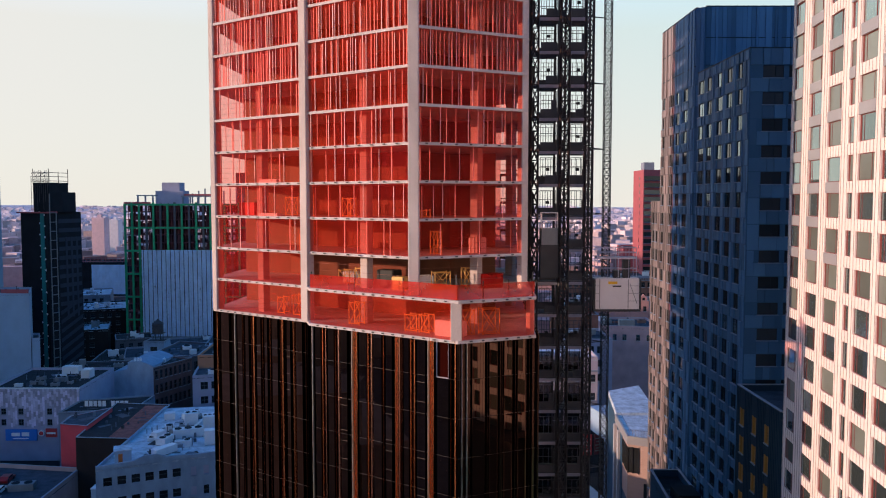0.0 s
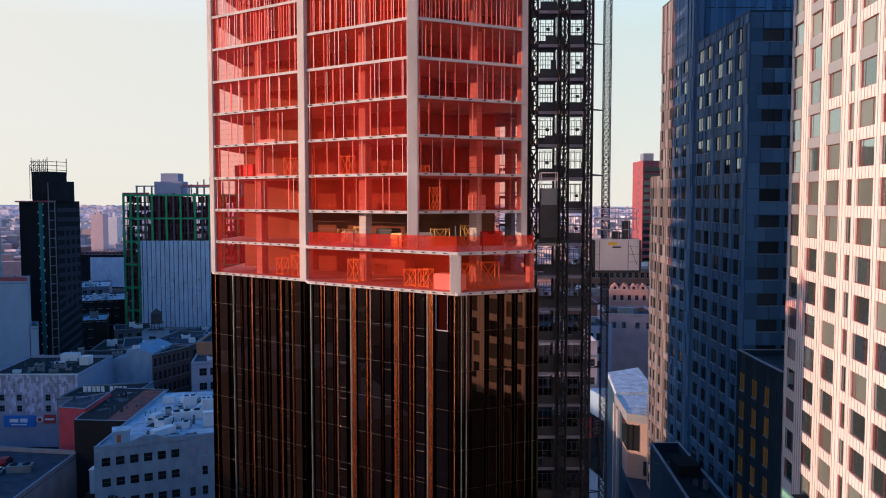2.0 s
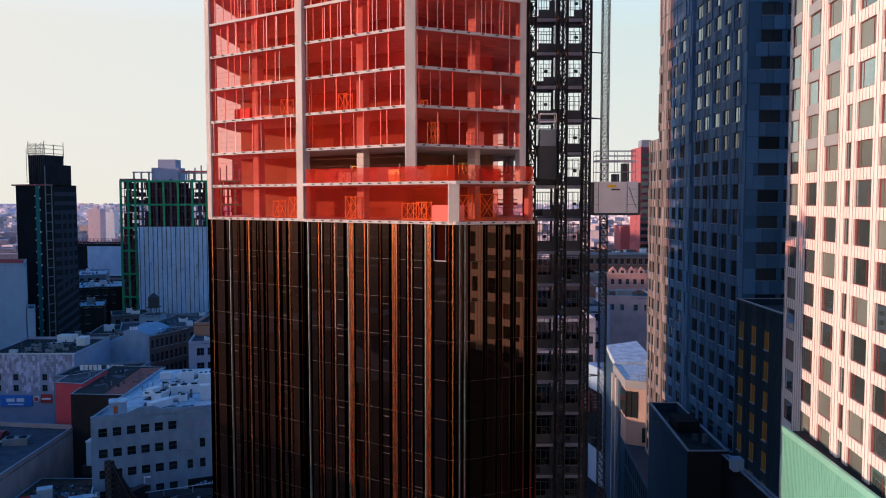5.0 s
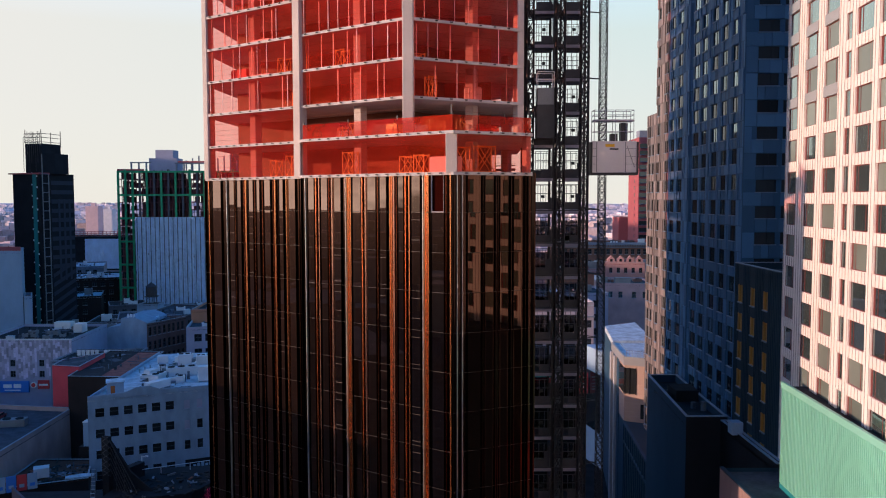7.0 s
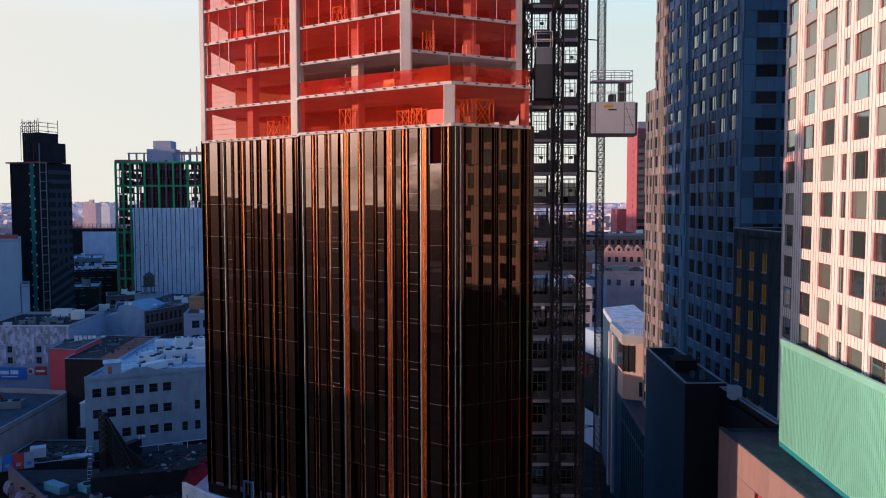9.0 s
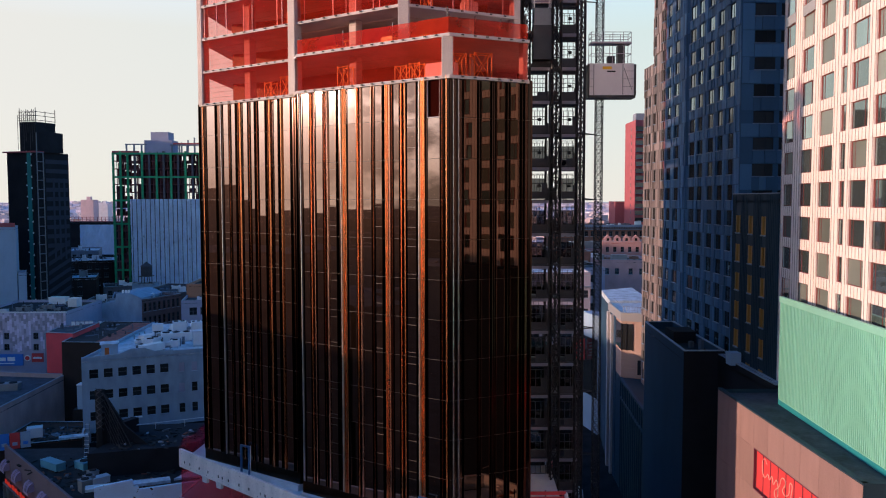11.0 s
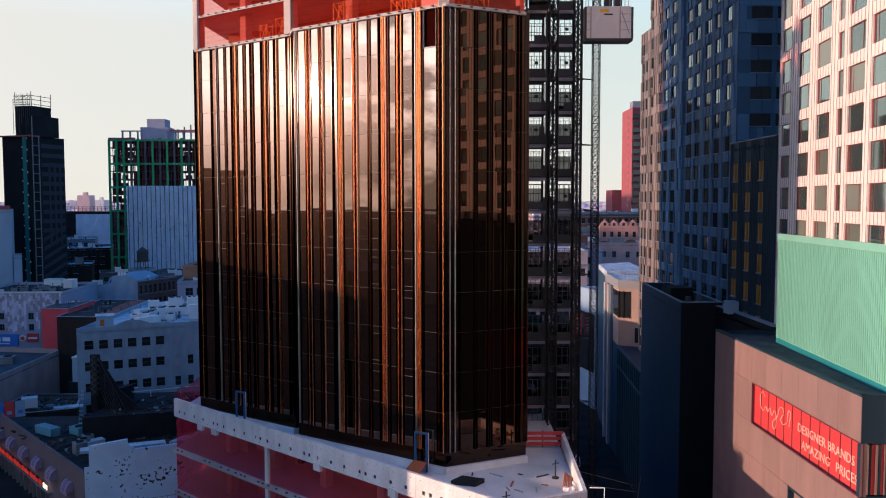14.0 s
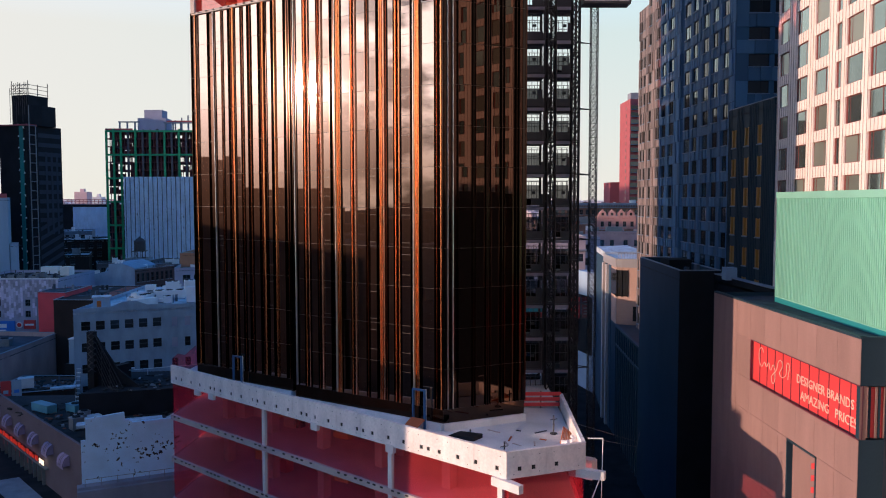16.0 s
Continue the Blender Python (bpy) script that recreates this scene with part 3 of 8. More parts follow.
def bead(bm, c, r, y, tall, push=1.25):
    """A half-round bronze bead standing up the wall at c."""
    pts = [(c - r, y - 0.16)] + [(c - r * math.cos(t), y + r * push * math.sin(t)) for t in (math.pi * i / 8 for i in range(9))] + [(c + r, y - 0.16)]
    lo = [bm.verts.new((x, v, 0.012)) for x, v in pts]
    hi = [bm.verts.new((x, v, tall - 0.012)) for x, v in pts]
    for j in range(len(pts) - 1):
        bm.faces.new((lo[j], lo[j + 1], hi[j + 1], hi[j]))
    bm.faces.new(lo), bm.faces.new(hi[::-1])


def glass_wall(a, b, panes, beads=(), vents=(), missing=(), turn=0.0, glass=GLASS_BRONZE):
    """Panes stand between dark channels; beads lists, channel by channel, the bronze beads in it (place across the channel, radius, material)."""
    m, length = face_frame(a, b)
    edges = [0.0] + [v for p in panes for v in p] + [length]
    gaps = [(edges[i], edges[i + 1]) for i in range(0, len(edges), 2)]
    tall = 3.42
    for i, (s0, s1) in enumerate(panes):
        bm = bmesh.new()
        box(bm, 0, s1 - s0, -0.09, -0.05, 0.02, tall - 0.02)
        pane_mesh = mesh_of("pane", bm, glass)
        for row, z in enumerate(ROW_Z):
            if (i, row) in missing:
                continue
            tilt = pose(0, 0, 0, rng.gauss(0, 0.12), 0, turn + rng.gauss(0, 0.16))
            p = piece("pane", pane_mesh, m @ Matrix.Translation((s0, 0, z)) @ tilt, tower)
            if i in vents and row > 0 and (row + i) % 3:
                for h in ((0.35, 1.0)[row % 2], 2.75):
                    bm = bmesh.new()
                    box(bm, 0.02, s1 - s0 - 0.02, -0.05, -0.035, h, h + 0.03, m @ Matrix.Translation((s0, 0, z)))
                    part("vent_rail", bm, DULL_RAIL, p)
    for i, (s0, s1) in enumerate(gaps):
        w = s1 - s0
        bm = bmesh.new()
        prism(bm, [(0, -0.24), (w, -0.24), (w, 0.04), (w - 0.03, 0.04), (w - 0.03, -0.16), (0.03, -0.16), (0.03, 0.04), (0, 0.04)], ROW_Z[-1], 62.0, m @ Matrix.Translation((s0, 0, 0)))
        part("channel", bm, BRONZE_DARK, tower, "black recessed channel")
        for f, r, material in beads[i] if i < len(beads) else ((0.5, 0.07, BRONZE_DARK),):
            if r > 0.06:
                bm = bmesh.new()
                bead(bm, 0.0, r, 0.05, tall)
                me = mesh_of("fin", bm, material)
                for z in ROW_Z:
                    piece("fin", me, m @ Matrix.Translation((s0 + w * f, rng.uniform(-0.012, 0.012), z)), tower)
            else:
                bm = bmesh.new()
                bead(bm, 0.0, r, 0.05, 62.0 - ROW_Z[-1])
                part("edge_strip", bm, material, tower, m=m @ Matrix.Translation((s0 + w * f, 0, ROW_Z[-1])))
    for z in ROW_Z:
        bm = bmesh.new()
        box(bm, 0.1, length - 0.1, -0.1, -0.04, z - 0.01, z + 0.01, m)
        part("transom", bm, DULL_RAIL, tower, "thin grey joint rail")
    return m


RAIL_LILAC = mat("lilac_frame", (0.4, 0.36, 0.42), 0.5, vary=0.1)
LEFT_X = ((-24.43, -23.25), (-22.24, -21.52), (-21.24, -20.67), (-19.77, -19.15), (-18.81, -18.34), (-17.87, -17.07), (-16.09, -15.57), (-15.05, -14.17))
MID_X = ((-12.5, -11.79), (-11.14, -10.39), (-9.82, -9.03), (-7.92, -7.04), (-6.51, -5.6), (-5.29, -4.61), (-3.59, -3.04), (-2.39, -1.56), (-0.6, 0.48))
B_, P_, D_, S_ = BRONZE, BRONZE_LIT, BRONZE_DIM, STEEL_EDGE
# bead materials follow the brightness each bead shows, not different metals
LEFT_BEADS = (((0.65, 0.043, B_),), ((0.8, 0.040, S_),), ((0.6, 0.030, D_),), ((0.45, 0.042, D_), (0.78, 0.094, B_)), ((0.8, 0.036, D_),), ((0.85, 0.054, D_),), ((0.4, 0.042, D_), (0.68, 0.108, B_)), ((0.9, 0.072, B_),), ((0.7, 0.036, D_),))
MID_BEADS = (((0.55, 0.048, S_),), ((0.35, 0.047, B_), (0.88, 0.047, P_)), ((0.35, 0.042, D_), (0.92, 0.065, P_)), ((0.48, 0.048, S_), (0.66, 0.063, B_), (0.79, 0.063, B_), (0.92, 0.063, B_)), ((0.3, 0.054, B_), (0.93, 0.063, P_)), ((0.7, 0.054, D_),), ((0.38, 0.063, B_), (0.53, 0.063, B_), (0.73, 0.072, P_), (0.95, 0.042, D_)), ((0.33, 0.054, B_), (0.85, 0.065, B_)), ((0.3, 0.048, S_), (0.5, 0.063, B_), (0.64, 0.063, B_), (0.78, 0.063, B_)), ((0.3, 0.036, D_), (0.82, 0.065, B_)))
# facet beads use the darkest bronze: the missing sun is in their colour
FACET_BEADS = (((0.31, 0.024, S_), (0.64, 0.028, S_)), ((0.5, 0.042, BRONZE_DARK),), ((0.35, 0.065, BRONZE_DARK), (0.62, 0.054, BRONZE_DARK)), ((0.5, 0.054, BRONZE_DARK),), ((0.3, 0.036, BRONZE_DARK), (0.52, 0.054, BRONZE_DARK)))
G_R = (8.45, 69.87)
COS_A, COS_B = (W_S0[0] - W_L[0]) / math.dist(W_L, W_S0), (W_C[0] - W_S1[0]) / math.dist(W_S1, W_C)
glass_wall(W_L, W_S0, [((a - W_L[0]) / COS_A, (b - W_L[0]) / COS_A) for a, b in LEFT_X], LEFT_BEADS, vents=(1, 3, 6), glass=GLASS_HAZED)
m_mid = glass_wall(W_S1, W_C, [((a - W_S1[0]) / COS_B, (b - W_S1[0]) / COS_B) for a, b in MID_X], MID_BEADS, vents=(2, 5, 7), missing=((8, 0),))
glass_wall(W_C, G_R, [(1.45, 2.6), (3.1, 3.85), (4.55, 5.3), (5.9, 6.65)], FACET_BEADS, turn=6.0, glass=GLASS_DIMMED)
glass_wall(G_R, (9.5, 92.0), [(0.4 + 1.9 * i, 1.9 + 1.9 * i) for i in range(11)])
# shallow net sheet, its red taken near black for the shade inside the opening
bm = bmesh.new()
box(bm, (MID_X[8][0] - W_S1[0]) / COS_B, (MID_X[8][1] - W_S1[0]) / COS_B, -0.235, -0.225, 58.6, 61.9, m_mid)
part("opening_net", bm, SHADED_RED, tower, "red net behind a missing glass pane")
o0, o1 = (MID_X[8][0] - W_S1[0]) / COS_B, (MID_X[8][1] - W_S1[0]) / COS_B
for x0, x1, z0, z1 in ((o0, o0 + 0.06, 58.6, 61.95), (o1 - 0.06, o1, 58.6, 61.95), (o0 + 0.06, o1 - 0.06, 58.6, 58.66), (o0 + 0.06, o1 - 0.06, 61.89, 61.95)):
    bm = bmesh.new()
    box(bm, x0, x1, -0.1, -0.02, z0, z1, m_mid)
    part("opening_frame", bm, RAIL_LILAC, tower, "pale lilac frame round a missing pane")

# ---- podium of the tower ----
podium = thing("tower_podium", (-5, 80, 0), "concrete podium with parapet and red-netted open floors", "building")
PL, PC, PR, PB = (-28.7, 88.1), (5.6, 56.72), (11.8, 59.0), (12.6, 74.2)
POD = [PL, PC, PR, PB, (13.4, 100), (-10, 118), (-27, 104)]
bm = bmesh.new()
prism(bm, grown(POD, -0.5), 21.9, 22.6)
part("deck", bm, CONCRETE_PALE, podium, "pale concrete roof deck")
bm = bmesh.new()
prism(bm, [(0.035 * math.cos(k * math.pi / 4), 0.035 * math.sin(k * math.pi / 4)) for k in range(8)], -0.01, 0.004, Matrix(((1, 0, 0, 0), (0, 0, 1, 0), (0, 1, 0, 0), (0, 0, 0, 1))))
tie_mesh = mesh_of("tie_hole", bm, BLACK_CLIP)
for a, b in ((PL, PC), (PC, PR), (PR, PB)):
    m, length = face_frame(a, b)
    holes = []
    s = 0.9
    while s < length - 1.0:
        holes.append((s, s + 0.32, 22.4, 22.73))
        s += (0.75, 1.15, 1.9, 1.75, 2.0)[len(holes) % 5]
    cuts = [length * i / max(1, round(length / 3.1)) for i in range(max(1, round(length / 3.1)) + 1)]
    for c0, c1 in zip(cuts, cuts[1:]):
        bm = bmesh.new()
        own = [(max(h[0] - c0, 0.02), min(h[1] - c0, c1 - c0 - 0.02), h[2], h[3]) for h in holes if c0 + 0.02 < (h[0] + h[1]) / 2 < c1 - 0.02] if a != PR else []
        mp_ = m @ Matrix.Translation((c0 + 0.008, 0, 0))
        w_ = c1 - c0 - 0.016
        holed(bm, w_, 21.9, 23.9, [(h[0], min(h[1], w_ - 0.02), h[2], h[3]) for h in own], 0.07, mp_)
        quad(bm, [(0, -0.3, 22.6), (w_, -0.3, 22.6), (w_, -0.3, 23.9), (0, -0.3, 23.9)], mp_)
        quad(bm, [(0, 0, 23.9), (w_, 0, 23.9), (w_, -0.3, 23.9), (0, -0.3, 23.9)], mp_)
        quad(bm, [(0, 0, 21.9), (w_, 0, 21.9), (w_, -0.6, 21.9), (0, -0.6, 21.9)], mp_)
        for x in (0, w_):
            quad(bm, [(x, 0, 21.9), (x, 0, 23.9), (x, -0.3, 23.9), (x, -0.3, 21.9)], mp_)
        par = part("parapet", bm, PARAPET, podium, "cast concrete parapet with square pockets")
        for k in range(4):
            piece("tie_hole", tie_mesh, m @ Matrix.Translation((c0 + (c1 - c0) * (0.18 + 0.64 * (k % 2)), 0.003, 22.2 + 1.3 * (k // 2))), par)
    # black strip gives the shallow pockets the shade of deeper holes
    bm = bmesh.new()
    box(bm, 0.2, length - 0.2, -0.12, -0.07, 22.35, 22.8, m)
    part("pocket_back", bm, BLACK_CLIP, podium)
rngp = random.Random(9)
for z in (18.35, 13.6, 8.9, 4.3):
    bm = bmesh.new()
    prism(bm, grown(POD, 0.1), z - 0.55, z)
    part("slab", bm, CONCRETE_SLAB, podium)
for z0, z1 in ((18.35, 21.9), (13.6, 17.8), (8.9, 13.05), (4.3, 8.35), (0, 3.75)):
    for a, b in ((PL, PC), (PC, PR), (PR, PB)):
        m, length = face_frame(a, b)
        bm = bmesh.new()
        nx = int(length / 1.5)
        rows = [[bm.verts.new(m @ Vector((length * i / nx, -0.25 + rngp.uniform(-0.05, 0.05), z))) for z in (z0, (z0 + z1) / 2, z1)] for i in range(nx + 1)]
        for i in range(nx):
            for k in range(2):
                bm.faces.new((rows[i][k], rows[i + 1][k], rows[i + 1][k + 1], rows[i][k + 1]))
        part("net_panel", bm, NET_PODIUM, podium)
for z0, z1 in ((18.35, 21.9), (13.6, 17.8), (8.9, 13.05), (4.3, 8.35), (22.0, 24.9)):
    m, length = face_frame((-27, 104), PL)
    bm = bmesh.new()
    rows = [[bm.verts.new(m @ Vector((length * i / 10, -0.2 + rngp.uniform(-0.06, 0.06), z - 0.25 * (z > 24) * (i % 3)))) for z in (z0, z1)] for i in range(11)]
    for i in range(10):
        bm.faces.new((rows[i][0], rows[i + 1][0], rows[i + 1][1], rows[i][1]))
    part("net_panel", bm, NET_PODIUM, podium)
m, length = face_frame(PL, PC)
for s in (17.1, 34.5, 45.9):
    for z0, z1 in ((18.35, 21.9), (13.6, 17.8), (8.9, 13.05), (4.3, 8.35), (0, 3.75)):
        bm = bmesh.new()
        box(bm, s - 0.22, s + 0.22, -0.35, 0.02, z0, z1, m)
        part("column", bm, CONCRETE_PALE, podium)
for s in (6, 14, 22, 30, 38):
    for d in (3.0, 11.0):
        bm = bmesh.new()
        box(bm, s - 0.45, s + 0.45, -d - 0.9, -d, 0, 21.9, m)
        part("column", bm, CONCRETE, podium)
for s in (5.3, 8.0, 24.8, 34.5):
    bm = bmesh.new()
    box(bm, s - 0.45, s + 0.45, -0.3, 0.06, 21.35, 22.0, m)
    part("corbel", bm, CONCRETE_PALE, podium)
# plain backing added deep behind the netted podium floors
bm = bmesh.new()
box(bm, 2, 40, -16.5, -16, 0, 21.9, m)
part("inner_wall", bm, CONCRETE_REDDENED, podium)
for z in (18.35, 13.6):
    for a, b in ((PL, PC), (PC, PR)):
        ma, la = face_frame(a, b)
        k = 0.8
        while k < la - 0.6:
            if rngp.random() < 0.8:
                piece("anchor", anchor_mesh, ma @ Matrix.Translation((k, 0.02, z - 0.05)) @ Matrix.Diagonal((1.2, 1.2, 1.2, 1)), podium)
            k += rngp.choice((0.7, 0.9, 1.3))
# tapered brackets at the two corners
for at, ang in ((PC, -52), (PR, -28)):
    bm = bmesh.new()
    mm = pose(at[0], at[1], 0, 0, 0, ang)
    prism(bm, [(-1.2, -0.4), (1.5, -0.22), (1.5, 0.22), (-1.2, 0.4)], 21.25, 21.88, mm)
    part("bracket", bm, CONCRETE_PALE, podium)
# kerb at the foot of the glass wall
for a, b in ((W_L, W_S0), (W_S1, W_C), (W_C, G_R)):
    m, length = face_frame(a, b)
    bm = bmesh.new()
    box(bm, 0, length, -0.4, 0.3, 22.6, 23.2, m)
    part("kerb", bm, CONCRETE_PALE, podium)
    bm = bmesh.new()
    box(bm, 0, length, -0.4, -0.04, 23.2, 24.38, m)
    part("plinth", bm, GLASS_DIMMED, podium, "dark bronze foot of the glass wall")

# left on the deck: door frames, a ramp, planks, a mixer stand, red barrier boards
BLUE_FRAME = mat("blue_door_frame", (0.03, 0.1, 0.22), 0.5)
RUST = mat("rusty_orange_board", (0.42, 0.11, 0.04), 0.75, vary=0.25)
mc, lc = face_frame(W_S1, W_C)
ml, ll0 = face_frame(W_L, W_S0)
for k, (m, s) in enumerate(((mc, math.dist(W_S1, W_C) - 2.2), (ml, 7.0))):
    d = thing("door_frame", m @ Vector((s, 0.7, 22.6)), "blue steel door frame standing at the glass wall", "door frame", "door frames")
    for x in (s - 0.6, s + 0.6):
        bm = bmesh.new()
        box(bm, x - 0.07, x + 0.07, 0.35, 0.55, 22.6, 26.0, m)
        part("post", bm, BLUE_FRAME, d)
    bm = bmesh.new()
    box(bm, s - 0.53, s + 0.53, 0.35, 0.55, 25.86, 26.0, m)
    part("head", bm, BLUE_FRAME, d)
    bm = bmesh.new()
    box(bm, s + 0.56, s + 0.68, 0.3, 0.36, 22.7, 26.0, m)
    part("edge_strip", bm, STEEL_STUD, d)
ramp_m = mc @ Matrix.Translation((math.dist(W_S1, W_C) - 2.2, 0, 0))
bm = bmesh.new()
v = [bm.verts.new(ramp_m @ Vector(p)) for p in ((-0.7, 0.6, 23.5), (0.7, 0.6, 23.5), (0.7, 2.6, 22.62), (-0.7, 2.6, 22.62), (-0.7, 0.6, 23.38), (0.7, 0.6, 23.38), (0.7, 2.6, 22.6), (-0.7, 2.6, 22.6))]
for f in ((0, 1, 2, 3), (7, 6, 5, 4), (0, 4, 5, 1), (3, 2, 6, 7), (1, 5, 6, 2), (0, 3, 7, 4)):
    bm.faces.new([v[i] for i in f])
solo("ramp", bm, RUST, "rusty orange timber ramp up to a doorway", "ramp")
bm = bmesh.new()
box(bm, -18.6, -17.4, 82.2, 83.0, 22.6, 23.3)
bar(bm, (-18.8, 82.1, 22.6), (-18.2, 82.4, 24.4), 0.05), bar(bm, (-17.2, 82.0, 22.6), (-17.8, 82.3, 24.4), 0.05)
solo("orange_crate", bm, RUST, "orange crate with leaning poles on the deck", "crate")
rd_ = random.Random(77)
for i in range(26):
    x, y = rd_.uniform(2.5, 11.0), rd_.uniform(60.0, 72.0)
    if y < 58.6 + 0.45 * (x - 2) or y > 66 + 0.45 * (x - 2) or x > 11:
        continue
    bm = bmesh.new()
    ln = rd_.uniform(0.3, 1.5)
    box(bm, -ln / 2, ln / 2, -0.07, 0.07, 0, 0.06, pose(x, y, 22.6, 0, 0, rd_.uniform(0, 180)))
    solo("plank", bm, rd_.choice((RUST, BLACK_CLIP, STEEL_DARK, CONCRETE)), "loose site timber lying on the concrete deck", "plank", "loose planks")
bm = bmesh.new()
prism(bm, [(1.6, 64.2), (3.6, 63.6), (4.4, 64.6), (2.6, 65.4)], 22.6, 22.95)
solo("folded_sheet", bm, BLACK_CLIP, "dark folded sheet lying on the deck", "sheet")
hose = thing("hose_pile", (11.0, 62.5, 22.6), "pale hose heap with rusty bars by the parapet", "pile")
bm = bmesh.new()
for k in range(9):
    a = k * 0.7
    bar(bm, (11 + 0.5 * math.cos(a), 61.8 + 0.5 * math.sin(a), 22.75 + 0.08 * k), (11 + 0.5 * math.cos(a + 1.6), 61.8 + 0.5 * math.sin(a + 1.6), 22.8 + 0.08 * k), 0.13, 6)
part("hose", bm, CONCRETE_PALE, hose)
for k in range(7):
    bm = bmesh.new()
    bar(bm, (10.5 + 0.15 * k, 62.6, 22.7), (11.0 + 0.1 * k, 64.2, 23.6 - 0.08 * k), 0.05)
    part("bar", bm, RUST, hose)
for x, y in ((5.6, 58.3), (10.4, 65.5)):
    st = thing("post_stand", (x, y, 22.6), "thin dark stand post on a round foot", "stand", "post stands")
    bm = bmesh.new()
    bar(bm, (x, y, 22.6), (x, y, 24.2), 0.06, 6), bar(bm, (x - 0.3, y, 23.8), (x + 0.3, y, 23.9), 0.04)
    part("post", bm, STEEL_DARK, st)
    bm = bmesh.new()
    prism(bm, [(x + 0.3 * math.cos(k), y + 0.3 * math.sin(k)) for k in range(6)], 22.6, 22.72)
    part("foot", bm, STEEL_DARK, st)
fence = thing("red_barrier", (10.5, 73.9, 22.6), "red timber barrier boards across the end of the deck", "barrier")
for z in (22.8, 23.3, 23.8):
    bm = bmesh.new()
    box(bm, 8.7, 12.4, 73.8, 73.9, z, z + 0.32)
    part("board", bm, SIGN_RED, fence)
for x in (8.9, 10.5, 12.2):
    bm = bmesh.new()
    box(bm, x - 0.06, x + 0.06, 73.9, 74.0, 22.6, 24.2)
    part("post", bm, STEEL_DARK, fence)
wire = thing("guard_cable", (12, 59, 21.9), "thin pale cables and stays hung outside the podium", "cable")
bm = bmesh.new()
bar(bm, (11.9, 58.7, 24.3), (13.0, 58.6, 24.3), 0.05), bar(bm, (13.0, 58.6, 24.3), (12.8, 58.5, 14), 0.035), bar(bm, (12.7, 58.3, 21.3), (11.7, 58.9, 18), 0.05)
part("stay", bm, STEEL_STUD, wire)
for p0, p1 in (((11.6, 61.5, 24.6), (17.2, 64.5, 22.2)), ((11.7, 60.2, 24.0), (17.0, 63.8, 22.0)), ((17.4, 64.8, 22.9), (16.8, 63.6, 21.6))):
    bm = bmesh.new()
    bar(bm, p0, p1, 0.014)
    part("stay_wire", bm, STEEL_GREY, wire)

# stacks and machines on the podium floors behind the nets
for k in range(30):
    x, d, z = rngp.uniform(3, 44), rngp.uniform(1.5, 6), rngp.choice((18.35, 13.6))
    w, e, h = rngp.uniform(0.6, 2.6), rngp.uniform(0.6, 1.4), rngp.uniform(0.4, 1.7)
    bm = bmesh.new()
    box(bm, x, x + w, -d - e, -d, z, z + h, m)
    box(bm, x + 0.1, x + w - 0.1, -d - e + 0.1, -d - 0.1, z + h, z + h + 0.12, m)
    solo("site_load", bm, rngp.choice((CONCRETE_PALE, RUST, BLACK_CLIP, YELLOW, CONCRETE)), "stacked site materials on a netted podium floor", "site load", "loads on podium floors")

# ---- construction hoists beside the tower ----
def lattice(bm, x, y, w, z0, z1, step, r=0.05):
    c = [(x - w / 2, y - w / 2), (x + w / 2, y - w / 2), (x + w / 2, y + w / 2), (x - w / 2, y + w / 2)]
    for p in c:
        bar(bm, (*p, z0), (*p, z1), r)
    z, k = z0, 0
    while z < z1 - 0.1:
        for i in range(4):
            a, b = c[i], c[(i + 1) % 4]
            if k % 2:
                a, b = b, a
            bar(bm, (*a, z), (*b, min(z + step, z1)), r * 0.7)
            if i in (0, 2):
                bar(bm, (*a, min(z + step, z1)), (*b, z), r * 0.7)
            bar(bm, (*a, z), (*b, z), r * 0.7)
        z += step
        k += 1


hoist = thing("hoist_tower", (12, 84, 0), "dark steel hoist tower with landing gates beside the building", "hoist tower")
for x, y, w in ((12.45, 81.6, 0.85), (14.95, 81.8, 0.75), (9.45, 82.4, 0.7)):
    bm = bmesh.new()
    lattice(bm, x, y, w, 0, 104, 1.5, 0.07)
    part("mast", bm, STEEL_DARK, hoist)
LEVELS = [62.0 + 3.42 * k for k in range(-18, 13)]
for x in (9.0, 12.0, 13.1, 15.2):
    for y in (83.2, 86.0):
        bm = bmesh.new()
        box(bm, x - 0.11, x + 0.11, y - 0.11, y + 0.11, 0, 104)
        part("post", bm, STEEL_DARK, hoist)
LILAC_BEAM = mat("lilac_grey_beam", (0.27, 0.25, 0.3), 0.6, vary=0.2)
GATE_STEEL = mat("black_gate_steel", (0.06, 0.058, 0.065), 0.6, 0.2, vary=0.3)
GATE_PANEL = net_mat("dark_gate_mesh", (0.03, 0.03, 0.034), 0.66, (1.0, 1.0, 1.0), 0.06)
bm = bmesh.new()
box(bm, 0.0, 1.75, 0.0, 0.04, 0.0, 2.2)
panel_mesh = mesh_of("back_panel", bm, GATE_PANEL)
XS, ZS = (0.0, 0.57, 1.13, 1.7), (0.0, 0.74, 1.65, 2.6)
LOW_CELLS = [(i, 0) for i in range(3)]
gate_meshes = [frame_mesh("gate", 1.7, 2.6, XS, ZS, 0.055, 0.05, GATE_STEEL, solid) for solid in (LOW_CELLS, LOW_CELLS + [(2, 1)], LOW_CELLS, LOW_CELLS[1:])]
bm = bmesh.new()
box(bm, 0.62, 0.98, 0.0, 0.08, 1.2, 1.5)
lock_mesh = mesh_of("lock", bm, BLACK_CLIP)
rngh = random.Random(3)
